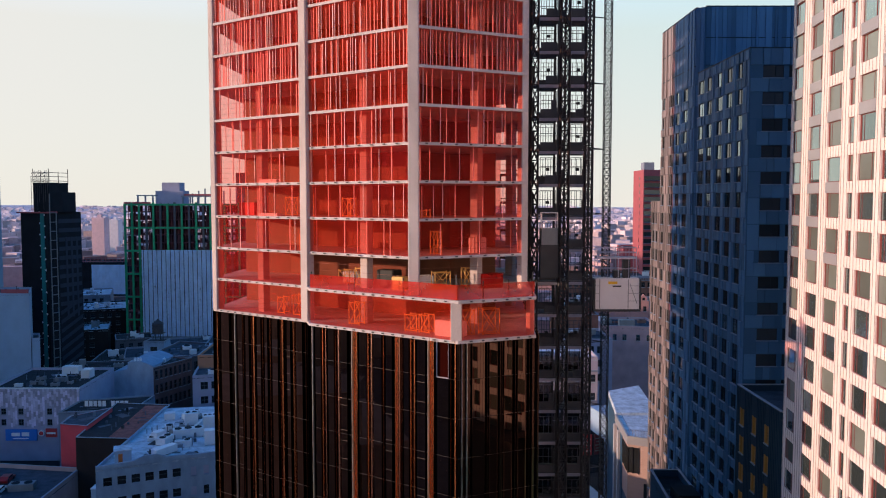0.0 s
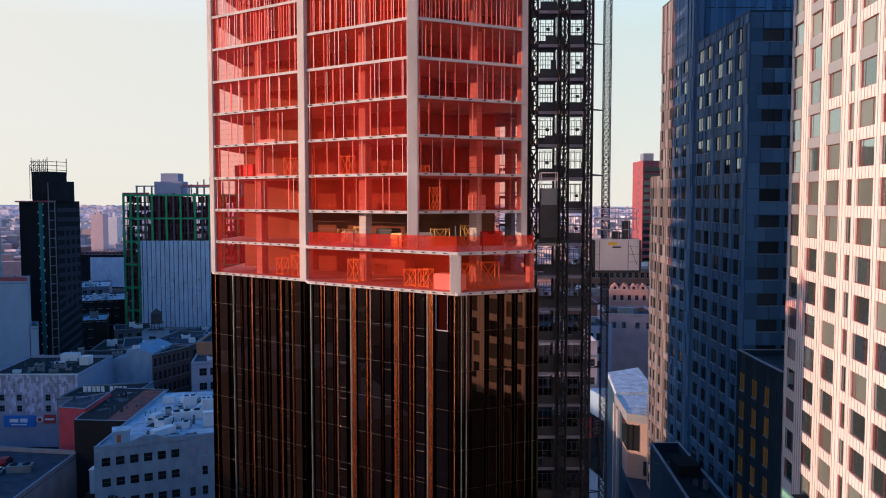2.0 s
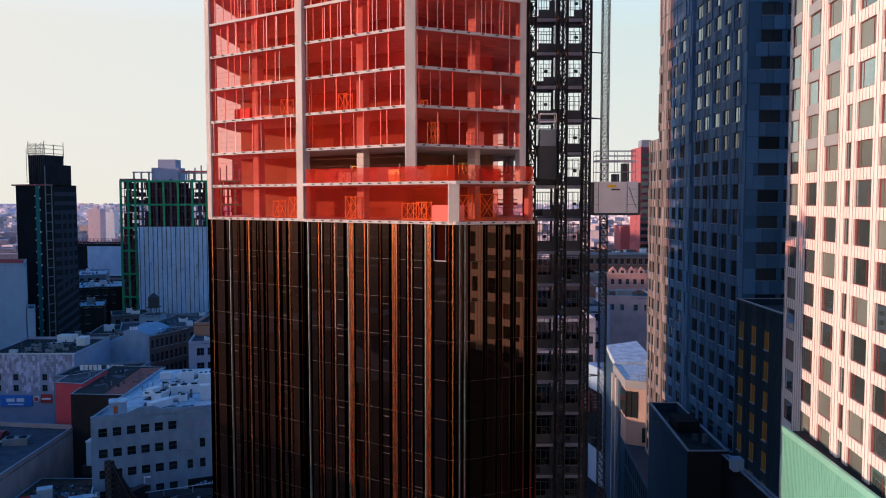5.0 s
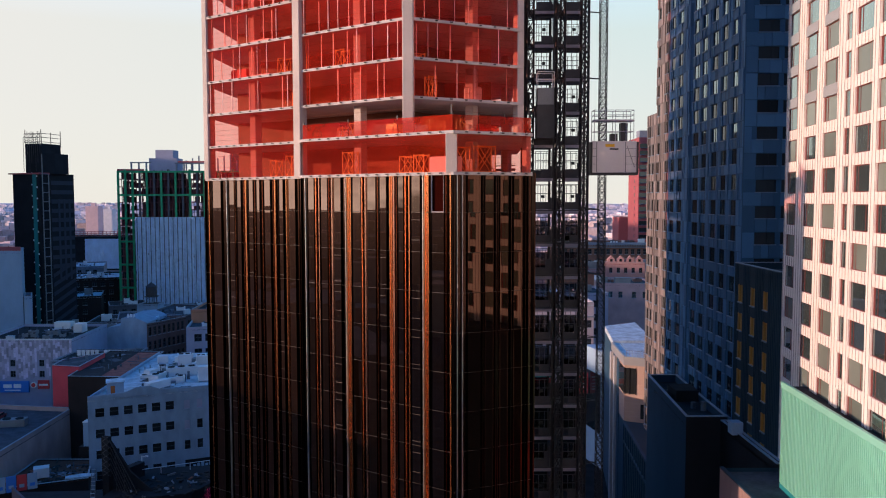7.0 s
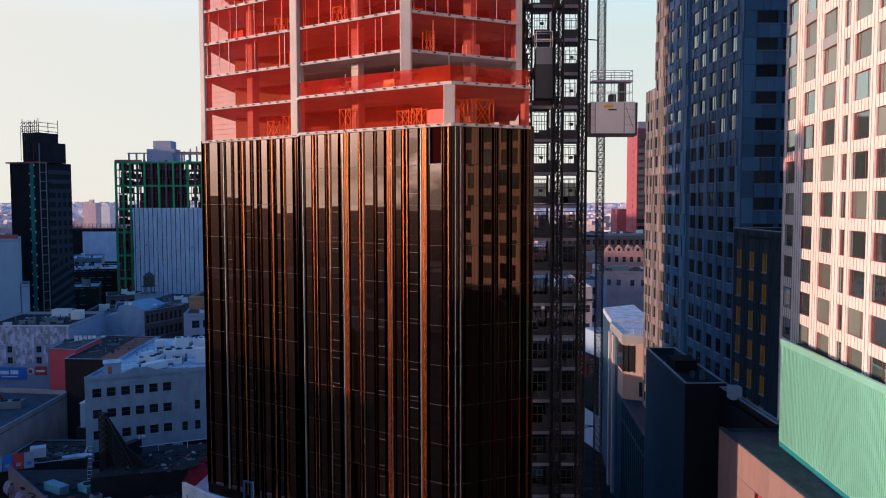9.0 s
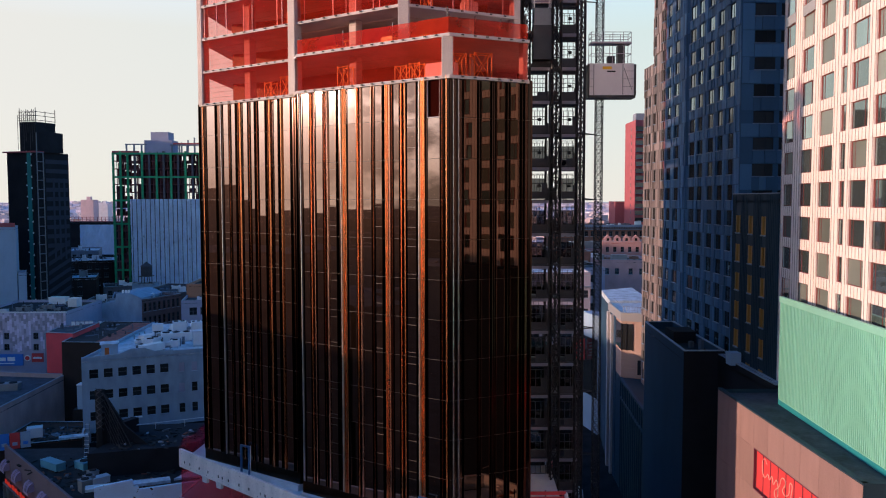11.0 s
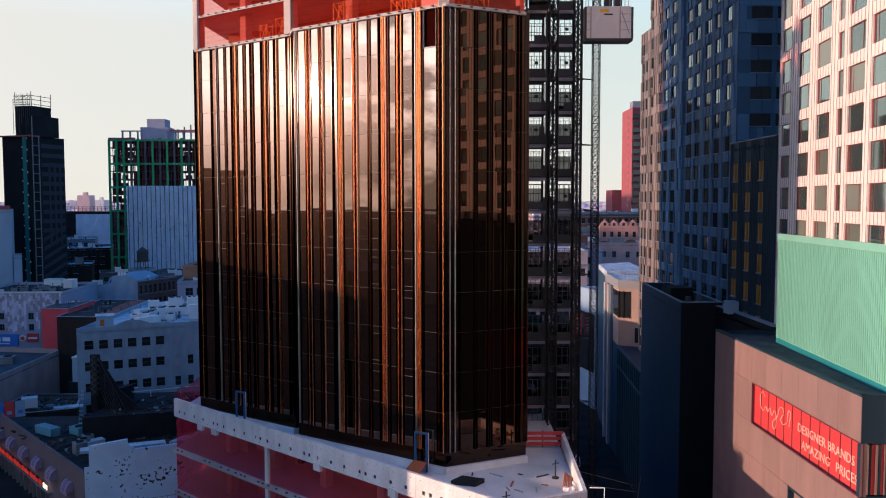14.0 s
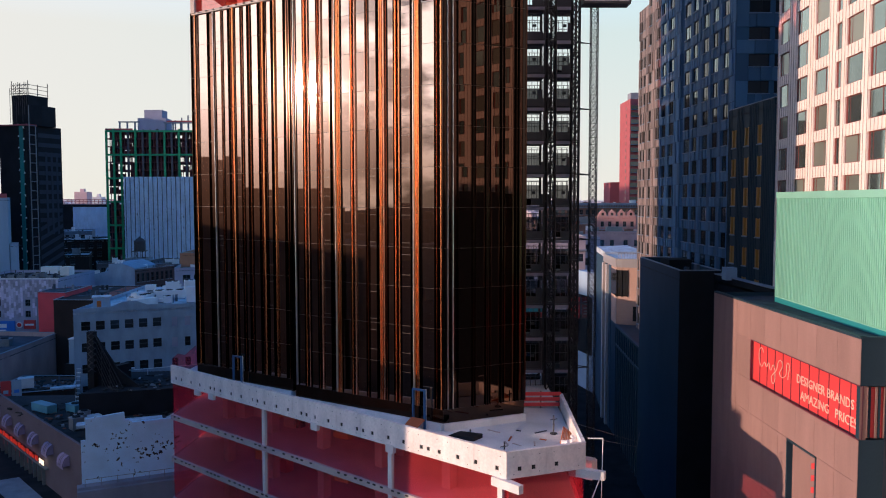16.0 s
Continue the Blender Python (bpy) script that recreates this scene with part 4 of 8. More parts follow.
for z in LEVELS:
    bm = bmesh.new()
    box(bm, 8.9, 15.3, 83.0, 86.2, z - 0.1, z)
    deckp = part("landing", bm, STEEL_DARK, hoist)
    for x0, x1 in ((9.95, 11.95), (13.15, 15.1)):
        bm = bmesh.new()
        box(bm, x0, x1, 82.9, 83.05, z - 0.42, z - 0.1)
        part("edge_beam", bm, LILAC_BEAM, deckp, "pale lilac-grey landing beam")
    for x in (10.1, 13.2):
        at = Matrix.Translation((x, 82.96, z + 0.05)) @ Matrix.Diagonal((1, -1, 1, 1))
        g_ = piece("gate", gate_meshes[rngh.randrange(4)], at, hoist)
        if rngh.random() < 0.7:
            piece("lock", lock_mesh, at, g_)
        piece("back_gate", gate_meshes[0], Matrix.Translation((x + 0.1, 86.0, z + 0.05)), hoist)
        if z < 58:
            piece("back_panel", panel_mesh, Matrix.Translation((x + 0.05, 85.7, z + 0.05)), hoist)
    for x0, x1, z1 in ((8.95, 9.85, 2.3), (11.95, 13.05, 1.3), (15.0, 15.35, 1.6)):
        bm = bmesh.new()
        box(bm, x0, x1, 85.9, 85.96, z, z + z1)
        part("screen", bm, GATE_STEEL, hoist, "black side screen")
    for x0, x1 in ((9.95, 11.95), (13.15, 15.1)):
        bm = bmesh.new()
        box(bm, x0, x1, 83.3, 85.9, z - 0.42, z - 0.34)
        part("soffit", bm, GATE_STEEL, hoist)
    bm = bmesh.new()
    bar(bm, (9.0, 83.2, z), (9.0, 86, z + 3.3), 0.05), bar(bm, (15.2, 83.2, z + 3.3), (15.2, 86, z), 0.05)
    box(bm, 8.9, 9.9, 82.95, 83.1, z + 1.1, z + 1.2)
    part("brace", bm, STEEL_DARK, hoist)

mast2 = thing("hoist_mast", (17.4, 85, 0), "slim grey lattice mast with wall ties", "mast")
bm = bmesh.new()
lattice(bm, 17.5, 85.1, 0.72, 0, 104, 0.75, 0.045)
part("mast", bm, STEEL_DARK, mast2)
for z in [65.5 + 6.9 * k for k in range(-9, 6)]:
    bm = bmesh.new()
    bar(bm, (15.2, 84.5, z), (17.2, 85.1, z), 0.06), bar(bm, (15.2, 85.3, z + 0.25), (17.2, 85.1, z), 0.05)
    part("wall_tie", bm, STEEL_DARK, mast2)

cabin = thing("hoist_cabin", (18, 84, 62.4), "white-grey hoist cabin with a railed roof platform on a mast", "hoist cabin")
CAB_WHITE = mat("cabin_panel", (0.62, 0.57, 0.58), 0.5, vary=0.1)
YEL = mat("yellow_label", (0.75, 0.4, 0.02), 0.5)
bm = bmesh.new()
box(bm, 16.0, 20.6, 82.8, 84.5, 62.45, 65.7)
part("cabin_body", bm, CAB_WHITE, cabin)
bm = bmesh.new()
box(bm, 15.85, 20.75, 82.7, 84.6, 62.2, 62.45)
box(bm, 15.8, 16.0, 82.7, 84.6, 62.4, 65.6), box(bm, 20.6, 20.8, 82.7, 84.6, 62.4, 65.6)
part("cabin_frame", bm, STEEL_DARK, cabin)
for x in (16.45, 19.45):
    bm = bmesh.new()
    box(bm, x - 0.04, x + 0.04, 82.76, 82.8, 62.5, 65.6)
    part("door_trim", bm, STEEL_GREY, cabin)
for x0, x1 in ((16.02, 16.4), (19.5, 20.55)):
    for z in (63.3, 64.1, 64.9):
        bm = bmesh.new()
        box(bm, x0, x1, 82.77, 82.8, z, z + 0.04)
        part("cross_trim", bm, STEEL_GREY, cabin)
bm = bmesh.new()
bar(bm, (19.6, 82.77, 65.2), (20.4, 82.77, 63.0), 0.03)
part("diagonal_trim", bm, STEEL_GREY, cabin)
bm = bmesh.new()
box(bm, 17.35, 18.3, 82.77, 82.8, 65.1, 65.38)
part("label_plate", bm, YEL, cabin, "yellow makers plate")
bm = bmesh.new()
box(bm, 17.8, 18.7, 82.77, 82.8, 64.8, 64.95)
part("label_bar", bm, BLACK_CLIP, cabin)
def rod(a, b, r, parent, material, name):
    bm = bmesh.new()
    bar(bm, a, b, r, 6)
    return part(name, bm, material, parent)


RAIL_PALE = mat("pale_lilac_rail", (0.4, 0.37, 0.42), 0.5, vary=0.1)
for x in (16.2, 17.3, 18.4, 19.5, 20.3):
    for y in (82.9, 84.3):
        rod((x, y, 65.7), (x, y, 68.9), 0.035, cabin, RAIL_PALE, "rail_post")
for z in (66.7, 67.9, 68.4, 68.9):
    for y in (82.9, 84.3):
        rod((16.2, y, z), (20.3, y, z), 0.035, cabin, RAIL_PALE, "rail")
    for x in (16.2, 20.3):
        rod((x, 82.9, z), (x, 84.3, z), 0.035, cabin, RAIL_PALE, "rail")
bm = bmesh.new()
box(bm, 16.15, 20.35, 82.85, 84.35, 67.75, 67.9)
part("platform", bm, RAIL_PALE, cabin)
bm = bmesh.new()
box(bm, 19.0, 19.7, 83.1, 84.0, 65.7, 67.6), box(bm, 18.0, 18.7, 83.2, 84.0, 65.7, 66.5)
part("motor", bm, STEEL_DARK, cabin)

lift = thing("shaft_cabin", (11, 83, 65.9), "dark hoist cabin parked inside the hoist tower", "hoist cabin")
bm = bmesh.new()
box(bm, 10.05, 11.9, 81.5, 82.9, 65.9, 69.3)
part("cabin_body", bm, STEEL_DARK, lift)
bm = bmesh.new()
box(bm, 10.15, 11.8, 81.55, 82.8, 69.3, 71.0)
part("cabin_top", bm, STEEL_GREY, lift)
for x in (10.15, 11.8):
    for y in (81.55, 82.8):
        rod((x, y, 71.0), (x, y, 72.6), 0.04, lift, STEEL_STUD, "rail_post")
for z in (71.8, 72.6):
    for y in (81.55, 82.8):
        rod((10.15, y, z), (11.8, y, z), 0.04, lift, STEEL_STUD, "rail")

# ---- buildings along the street to the east ----
rcl = random.Random(64)


def clutter(poly, z, parent, dense=0.05):
    """Small vents, pipes, patches and scrap strewn over a flat roof, too many to count."""
    xs, ys = [p[0] for p in poly], [p[1] for p in poly]
    area = (max(xs) - min(xs)) * (max(ys) - min(ys))
    bm = bmesh.new()
    for _ in range(min(90, int(area * dense))):
        a, b_, c = rcl.sample(poly, 3)
        u, v = rcl.random(), rcl.random()
        if u + v > 1:
            u, v = 1 - u, 1 - v
        u, v = 0.08 + 0.84 * u, 0.08 + 0.8 * v
        x, y = (a[k] + (b_[k] - a[k]) * u * 0.9 + (c[k] - a[k]) * v * 0.9 for k in (0, 1))
        cx, cy = sum(xs) / len(xs), sum(ys) / len(ys)
        x, y = cx + (x - cx) * 0.82, cy + (y - cy) * 0.82
        kind = rcl.random()
        if kind < 0.35:
            box(bm, -rcl.uniform(0.4, 2.2), rcl.uniform(0.4, 2.2), -rcl.uniform(0.2, 1.2), rcl.uniform(0.2, 1.2), 0, 0.03, pose(x, y, z, 0, 0, rcl.uniform(0, 180)))
        elif kind < 0.6:
            box(bm, -0.25, 0.25, -0.25, 0.25, 0, rcl.uniform(0.4, 1.3), pose(x, y, z, 0, 0, rcl.uniform(0, 90)))
        elif kind < 0.8:
            ln = rcl.uniform(1.5, 6)
            an = rcl.choice((0.3, 1.87))
            bar(bm, (x, y, z + 0.2), (x + ln * math.cos(an) * 0.6, y + ln * math.sin(an) * 0.6, z + 0.2), 0.09, 5)
        else:
            bar(bm, (x, y, z), (x, y, z + rcl.uniform(0.6, 1.8)), 0.1, 6)
    if len(bm.verts):
        tagged(part("roof_clutter", bm, SCRAP_MIX, parent), kind="stuff")
    else:
        bm.free()


def box_block(name, poly, z0, z1, wall, roof, label, category="building", parapet=0.7, faces=None, skip_roof=False, group=""):
    """A building on an outline (walked so that outside lies to the right). faces: edge -> (columns, rows of sills, width, height, reveal depth, glass material)."""
    b = thing(name, (sum(p[0] for p in poly) / len(poly), sum(p[1] for p in poly) / len(poly), z0), label, category, group)
    n = len(poly)
    faces = faces or {}
    bm = bmesh.new()
    wins = []
    for i in range(n):
        a, c = poly[i], poly[(i + 1) % n]
        m, length = face_frame(a, c)
        holes = []
        if i in faces:
            cols, sills, w, h, depth, glass = faces[i]
            for s in cols:
                ww = w
                if isinstance(s, tuple):
                    s, ww = s[0], s[1] - s[0]
                for z in sills:
                    holes.append((s, s + ww, z, z + h))
            wins += [(m, hh, depth, glass) for hh in holes]
        holed(bm, length, z0, z1, holes, faces[i][4] if i in faces else 0.2, m)
        t = 0.25
        quad(bm, [(0, -t, z1 - parapet), (length, -t, z1 - parapet), (length, -t, z1), (0, -t, z1)], m)
        quad(bm, [(0, 0, z1), (length, 0, z1), (length, -t, z1), (0, -t, z1)], m)
    part("wall", bm, wall, b)
    cache = {}
    for m, (a, c, d, e), depth, glass in wins:
        key = (round(c - a, 3), round(e - d, 3), glass)
        if key not in cache:
            q = bmesh.new()
            box(q, 0, c - a, -0.05, 0, 0, e - d)
            cache[key] = mesh_of("pane", q, glass)
            q = bmesh.new()
            box(q, -0.12, c - a + 0.12, 0.0, 0.16, -0.16, -0.02)
            cache["sill", key] = mesh_of("sill", q, COPING)
            cache["sash", key] = frame_mesh("sash", c - a, e - d, (0, (c - a) / 2, c - a), (0, (e - d) * 0.5, e - d), 0.07, 0.03, SASH_GREY)
        w = piece("pane", cache[key], m @ Matrix.Translation((a, -depth + 0.01, d)), b)
        piece("sash", cache["sash", key], m @ Matrix.Translation((a, -depth + 0.045, d)), w)
        piece("sill", cache["sill", key], m @ Matrix.Translation((a, 0, d)), w)
    if not skip_roof:
        bm = bmesh.new()
        prism(bm, poly, z1 - parapet - 0.2, z1 - parapet)
        part("roof", bm, roof, b)
        bm = bmesh.new()
        for i in range(n):
            m, length = face_frame(poly[i], poly[(i + 1) % n])
            box(bm, 0.02, length - 0.02, -0.3, 0.05, z1 + 0.004, z1 + 0.09, m)
        part("coping", bm, COPING, b)
        if z1 < 45:
            clutter(poly, z1 - parapet, b)
    return b


# pale tower with red window reveals
FW, NW = (34.55, 79.3), (26.9, 11.4)
white_tower = thing("pale_tower", (45, 58, 0), "pale ribbed apartment tower with red window reveals", "building")
m_w, len_w = face_frame(FW, NW)
COLS = [(0.55, 3.3), (5.3, 8.3), (9.9, 13.0), (14.5, 15.7), (16.6, 19.7), (20.8, 23.7), (25.4, 26.6), (27.6, 30.6), (31.9, 34.9), (36.6, 39.6), (40.8, 43.8), (45.4, 46.6), (47.8, 50.8), (52, 55), (56.5, 57.7), (59, 62)]
SILLS = [51.05 + 3.05 * j for j in range(-3, 18)]
rw = random.Random(12)
holes = [(a, b, z, z + 2.12) for z in SILLS for a, b in COLS]
bm = bmesh.new()
holed(bm, len_w, 0, 105, holes, 0.14, m_w)
pts = [FW, NW, (60, 8), (64, 84), (38, 83)]
for i in range(1, 5):
    mm, ll = face_frame(pts[i], pts[(i + 1) % 5])
    holed(bm, ll, 0, 105, [], 0.2, mm)
bm.faces.new([bm.verts.new((*p, 105)) for p in pts])
part("wall", bm, WHITE_CLAD, white_tower)
# upright seams of the cladding, standing proud between the windows
seams = []
s = 0.25
while s < len_w:
    seams.append(s)
    s += 0.62
bm = bmesh.new()
for s in seams:
    inside = [c for c in COLS if c[0] - 0.02 < s < c[1] + 0.02]
    if not inside:
        box(bm, s - 0.02, s + 0.02, 0, 0.035, 38, 105, m_w)
    else:
        for z in SILLS:
            box(bm, s - 0.02, s + 0.02, 0, 0.03, z + 2.14, z + 3.03, m_w)
tagged(part("seam", bm, SEAM, white_tower), kind="stuff")
win_mesh = {}
for a, b in sorted({(round(b - a, 2), 0) for a, b in COLS}):
    w = a
    for side in (0, 1):
        t = 0.07
        jamb = (w - 0.26 if side else 0.26)
        x = w - 0.75 if side else 0.75
        lines = [0, jamb, x, w] if w > 2 else [0, jamb, w]
        fm = frame_mesh("frame", w, 2.12, sorted(lines), (0, 2.12), t, 0.06, RED_FRAME, [((len(lines) - 2) if side else 0, 0)])
        g = bmesh.new()
        box(g, t, w - t, -0.04, -0.02, t, 2.12 - t)
        gm = mesh_of("pane", g, WINDOW_GLASS)
        g = bmesh.new()
        box(g, t, w - t, -0.04, -0.02, t, 2.12 - t)
        bl = mesh_of("pane", g, BLIND_GLASS)
        win_mesh[w, side] = fm, gm, bl
for j, z in enumerate(SILLS):
    for i, (a, b) in enumerate(COLS):
        fm, gm, bl = win_mesh[round(b - a, 2), (i + j) % 2]
        gm = bl if rw.random() < 0.35 else gm
        f = piece("window", fm, m_w @ Matrix.Translation((a, -0.13, z)), white_tower)
        piece("pane", gm, m_w @ Matrix.Translation((a, -0.13, z)) @ pose(0, 0, 0, rw.gauss(0, 0.15), 0, rw.gauss(0, 0.25)), f)
# grey panels that join pairs of upper windows
for i, (a, b) in enumerate(COLS):
    for j in range(len(SILLS) - 1):
        if SILLS[j] > (66 if i < 3 else 76) and (i in (0, 1) or (i + j) % 2 == 0):
            bm = bmesh.new()
            box(bm, a, b, 0.0, 0.05, SILLS[j] + 2.12, SILLS[j + 1], m_w)
            part("spandrel", bm, SPANDREL, white_tower)

# shop block with the red sign, and the green box on its roof
shop = thing("shop_block", (38, 62, 0), "pinkish panel-clad shop block with a red sign band", "building")
SX = 27.9
bm = bmesh.new()
m_s, len_s = face_frame((SX, 77.1), (SX, 50.7))
SIGN = (9.05, len_s, 26.5, 30.05)
LOW = (16.3, 21.0, 12.0, 23.6)
holed(bm, len_s, 0, 33.1, [SIGN, LOW], 0.45, m_s)
part("wall", bm, PINK_PANEL, shop)
bm = bmesh.new()
m_f, len_f = face_frame((SX, 50.7), (60, 49.0))
holed(bm, len_f, 0, 33.1, [(0, 1.9, 26.5, 30.05)], 0.45, m_f)
part("side_wall", bm, DARK_CLAD, shop)
bm = bmesh.new()
mm, ll = face_frame((60, 77.1), (SX, 77.1))
holed(bm, ll, 0, 33.1, [], 0.3, mm)
part("rear_wall", bm, DARK_CLAD, shop)
bm = bmesh.new()
prism(bm, [(SX + 0.3, 77.0), (SX + 0.3, 51.0), (60, 49.2), (60, 77)], 32.3, 32.75)
part("roof", bm, ROOF_GREY, shop)
bm = bmesh.new()
box(bm, -0.02, len_s, -0.35, 0.06, 33.1, 33.25, m_s), box(bm, 0, len_f, -0.35, 0.06, 33.1, 33.25, m_f)
part("coping", bm, DARK_CLAD, shop)
k = 0
for i in range(9):
    s0, s1 = len_s * i / 9, len_s * (i + 1) / 9
    for z0, z1 in ((0, 6), (6, 12), (12, 18), (18, 23.6), (23.6, 26.5), (26.5, 30.05), (30.05, 33.1)):
        for x0, x1 in ((s0, s1),):
            x0b, x1b = x0, x1
            if 26 < z0 < 30 and x1 > SIGN[0]:
                x1b = SIGN[0]
            if 11 < z0 < 23 and x1 > LOW[0] and x0 < LOW[1]:
                if x0 < LOW[0]:
                    x1b = LOW[0]
                else:
                    x0b = max(x0, LOW[1])
            if x1b - x0b > 0.2:
                bm = bmesh.new()
                box(bm, x0b + 0.012, x1b - 0.012, 0.004, 0.03, z0 + 0.012, z1 - 0.012, m_s)
                part("panel", bm, PINK_PANEL, shop)
sign = thing("sign_band", (SX + 0.3, 59, 26.5), "backlit red shop sign with pale lettering", "sign", kind="")
nsec = 12
SIGN_EDGE = mat("plum_sign_edge", (0.12, 0.03, 0.05), 0.5)
for i in range(nsec):
    s0, s1 = SIGN[0] + (SIGN[1] - SIGN[0]) * i / nsec, SIGN[0] + (SIGN[1] - SIGN[0]) * (i + 1) / nsec
    bm = bmesh.new()
    box(bm, s0 + 0.02, s1 - 0.02, -0.3, -0.2, 26.6, 29.95, m_s)
    p = part("panel", bm, SIGN_RED, sign)
    bm = bmesh.new()
    box(bm, s1 - 0.022, s1 + 0.022, -0.22, -0.15, 26.5, 30.05, m_s)
    part("mullion", bm, SIGN_EDGE, sign)
bm = bmesh.new()
box(bm, SIGN[0] - 0.06, SIGN[1], -0.1, 0.06, 30.01, 30.09, m_s), box(bm, SIGN[0] - 0.06, SIGN[1], -0.1, 0.06, 26.46, 26.54, m_s), box(bm, SIGN[0] - 0.06, SIGN[0] + 0.03, -0.1, 0.06, 26.54, 30.01, m_s)
part("frame", bm, SIGN_EDGE, sign)
bm = bmesh.new()
box(bm, 0.15, 1.8, -0.3, -0.2, 26.6, 29.95, m_f)
part("panel", bm, SIGN_RED, sign)


for k, (x, c) in enumerate(((0.2, DARK_CLAD), (0.45, SIGN_CREAM), (0.62, DARK_CLAD), (1.05, PINK_PANEL), (1.25, DARK_CLAD), (1.6, PINK_PANEL))):
    bm = bmesh.new()
    box(bm, x, x + 0.14, -0.2, -0.12, 26.6, 29.95, m_f)
    part("stripe", bm, c, sign)


def letters(body, size, m, parent, material, name="letter"):
    """A line of raised letters, each an object of its own."""
    def flat(text):
        cu = bpy.data.curves.new(name, "FONT")
        cu.body, cu.size, cu.extrude, cu.resolution_u = text, size, 0.02, 2
        tmp = bpy.data.objects.new(name, cu)
        scene.collection.objects.link(tmp)
        me = bpy.data.meshes.new_from_object(tmp)
        bpy.data.objects.remove(tmp)
        return me, max(v.co.x for v in me.vertices)
    for i, ch in enumerate(body):
        if ch != " ":
            me, own = flat(ch)
            _, upto = flat(body[:i + 1])
            me.materials.clear()
            me.materials.append(material)
            piece(name, me, m @ Matrix.Translation((upto - own, 0, 0)), parent)


def on_wall(m, s, y, z):
    """Stands text upright on a wall seen from outside; s is where it starts, counted from the wall's start."""
    return m @ Matrix.Translation((s, y, z)) @ pose(0, 0, 0, 90, 0, 0) 


letters("DESIGNER BRANDS", 0.95, on_wall(m_s, 17.2, -0.17, 28.2), sign, SIGN_CREAM)
letters("AMAZING   PRICES", 0.95, on_wall(m_s, 17.9, -0.17, 27.05), sign, SIGN_CREAM)
# the script mark is drawn as plain loops
cu = bpy.data.curves.new("script_mark", "CURVE")
cu.dimensions, cu.bevel_depth = "3D", 0.03
sp = cu.splines.new("BEZIER")
WAVE = [(1.2, 2.6), (0.7, 2.9), (0.35, 2.0), (0.8, 1.35), (1.4, 1.8), (1.7, 1.5), (2.1, 1.9), (2.4, 1.4), (2.9, 1.9), (3.2, 1.3), (2.9, 0.4), (2.6, 0.7), (3.4, 1.6), (3.9, 2.5), (4.4, 2.3), (4.0, 1.4), (4.9, 1.5), (5.3, 2.6), (5.3, 1.3)]
sp.bezier_points.add(len(WAVE) - 1)
for q, (x, z) in zip(sp.bezier_points, WAVE):
    q.co = m_s @ Vector((SIGN[0] + 0.9 + x * 1.1, -0.16, 26.75 + z))
    q.handle_left_type = q.handle_right_type = "AUTO"
tmp = bpy.data.objects.new("script_mark", cu)
scene.collection.objects.link(tmp)
me = bpy.data.meshes.new_from_object(tmp.evaluated_get(bpy.context.evaluated_depsgraph_get()))
bpy.data.objects.remove(tmp)
me.materials.append(SIGN_CREAM)
piece("script_mark", me, Matrix(), sign)
# display window below the sign
disp = thing("display_window", (SX + 0.3, 58.5, 12), "tall shop display window with a red striped poster", "window")
bm = bmesh.new()
box(bm, LOW[0], LOW[1], -0.42, -0.36, LOW[2], LOW[3], m_s)
part("poster", bm, PINK_PANEL, disp)
bm = bmesh.new()
for a, b in ((LOW[0], LOW[0] + 0.18), (LOW[1] - 0.15, LOW[1])):
    box(bm, a, b, -0.36, 0.08, LOW[2], LOW[3], m_s)
box(bm, LOW[0], LOW[1], -0.36, 0.08, LOW[3] - 0.15, LOW[3], m_s)
part("frame", bm, DARK_CLAD, disp)
bm = bmesh.new()
for i in range(12):
    z = 12.3 + 0.9 * i
    quad(bm, [(LOW[1] - 1.5, -0.35, z), (LOW[1] - 0.2, -0.35, z + 0.5), (LOW[1] - 0.2, -0.35, z + 0.95), (LOW[1] - 1.5, -0.35, z + 0.45)], m_s)
part("stripes", bm, SIGN_RED, disp)

green = thing("green_rooftop_box", (40, 62, 32.75), "light green ribbed metal plant enclosure on the shop roof", "rooftop enclosure")
m_g, len_g = face_frame((31.9, 72.7), (30.75, 51.6))
bm = bmesh.new()
prism(bm, [(31.9, 72.7), (30.75, 51.6), (45, 51.0), (45, 72.6)], 33.2, 42.3)
part("wall", bm, GREEN_PANEL, green)
# dark sheet over the unlit end, added to keep green out of reflections
bm = bmesh.new()
mm, ll = face_frame((30.75, 51.6), (45, 51.0))
box(bm, 0.1, ll, 0.01, 0.08, 33.2, 42.3, mm)
part("end_wall", bm, DARK_CLAD, green)
bm = bmesh.new()
x = 0.1
while x < len_g:
    box(bm, x, x + 0.12, 0, 0.07, 33.3, 42.25, m_g)
    x += 0.31
tagged(part("rib", bm, GREEN_PANEL, green), kind="stuff")
bm = bmesh.new()
box(bm, -0.05, len_g, -0.18, 0.1, 42.25, 42.8, m_g)
part("coping", bm, GREEN_PANEL, green)
bm = bmesh.new()
prism(bm, [(32.2, 72.5), (31.1, 51.8), (44.9, 51.2), (44.9, 72.4)], 42.3, 42.36)
part("roof", bm, ROOF_DARK, green)
bm = bmesh.new()
box(bm, 0, len_g, -0.2, 0.02, 32.75, 33.2, m_g)
part("base_flashing", bm, mat("teal_flashing", (0.02, 0.22, 0.24), 0.4), green)

# slate-blue tower
blue = thing("slate_tower", (45, 112, 0), "slate-blue panel-clad apartment tower of many storeys", "building")
B_SILL = [79.1 + 3.05 * j for j in range(-25, 4)]


SILL_METAL = mat("pale_blue_sill", (0.16, 0.24, 0.34), 0.5, vary=0.1)


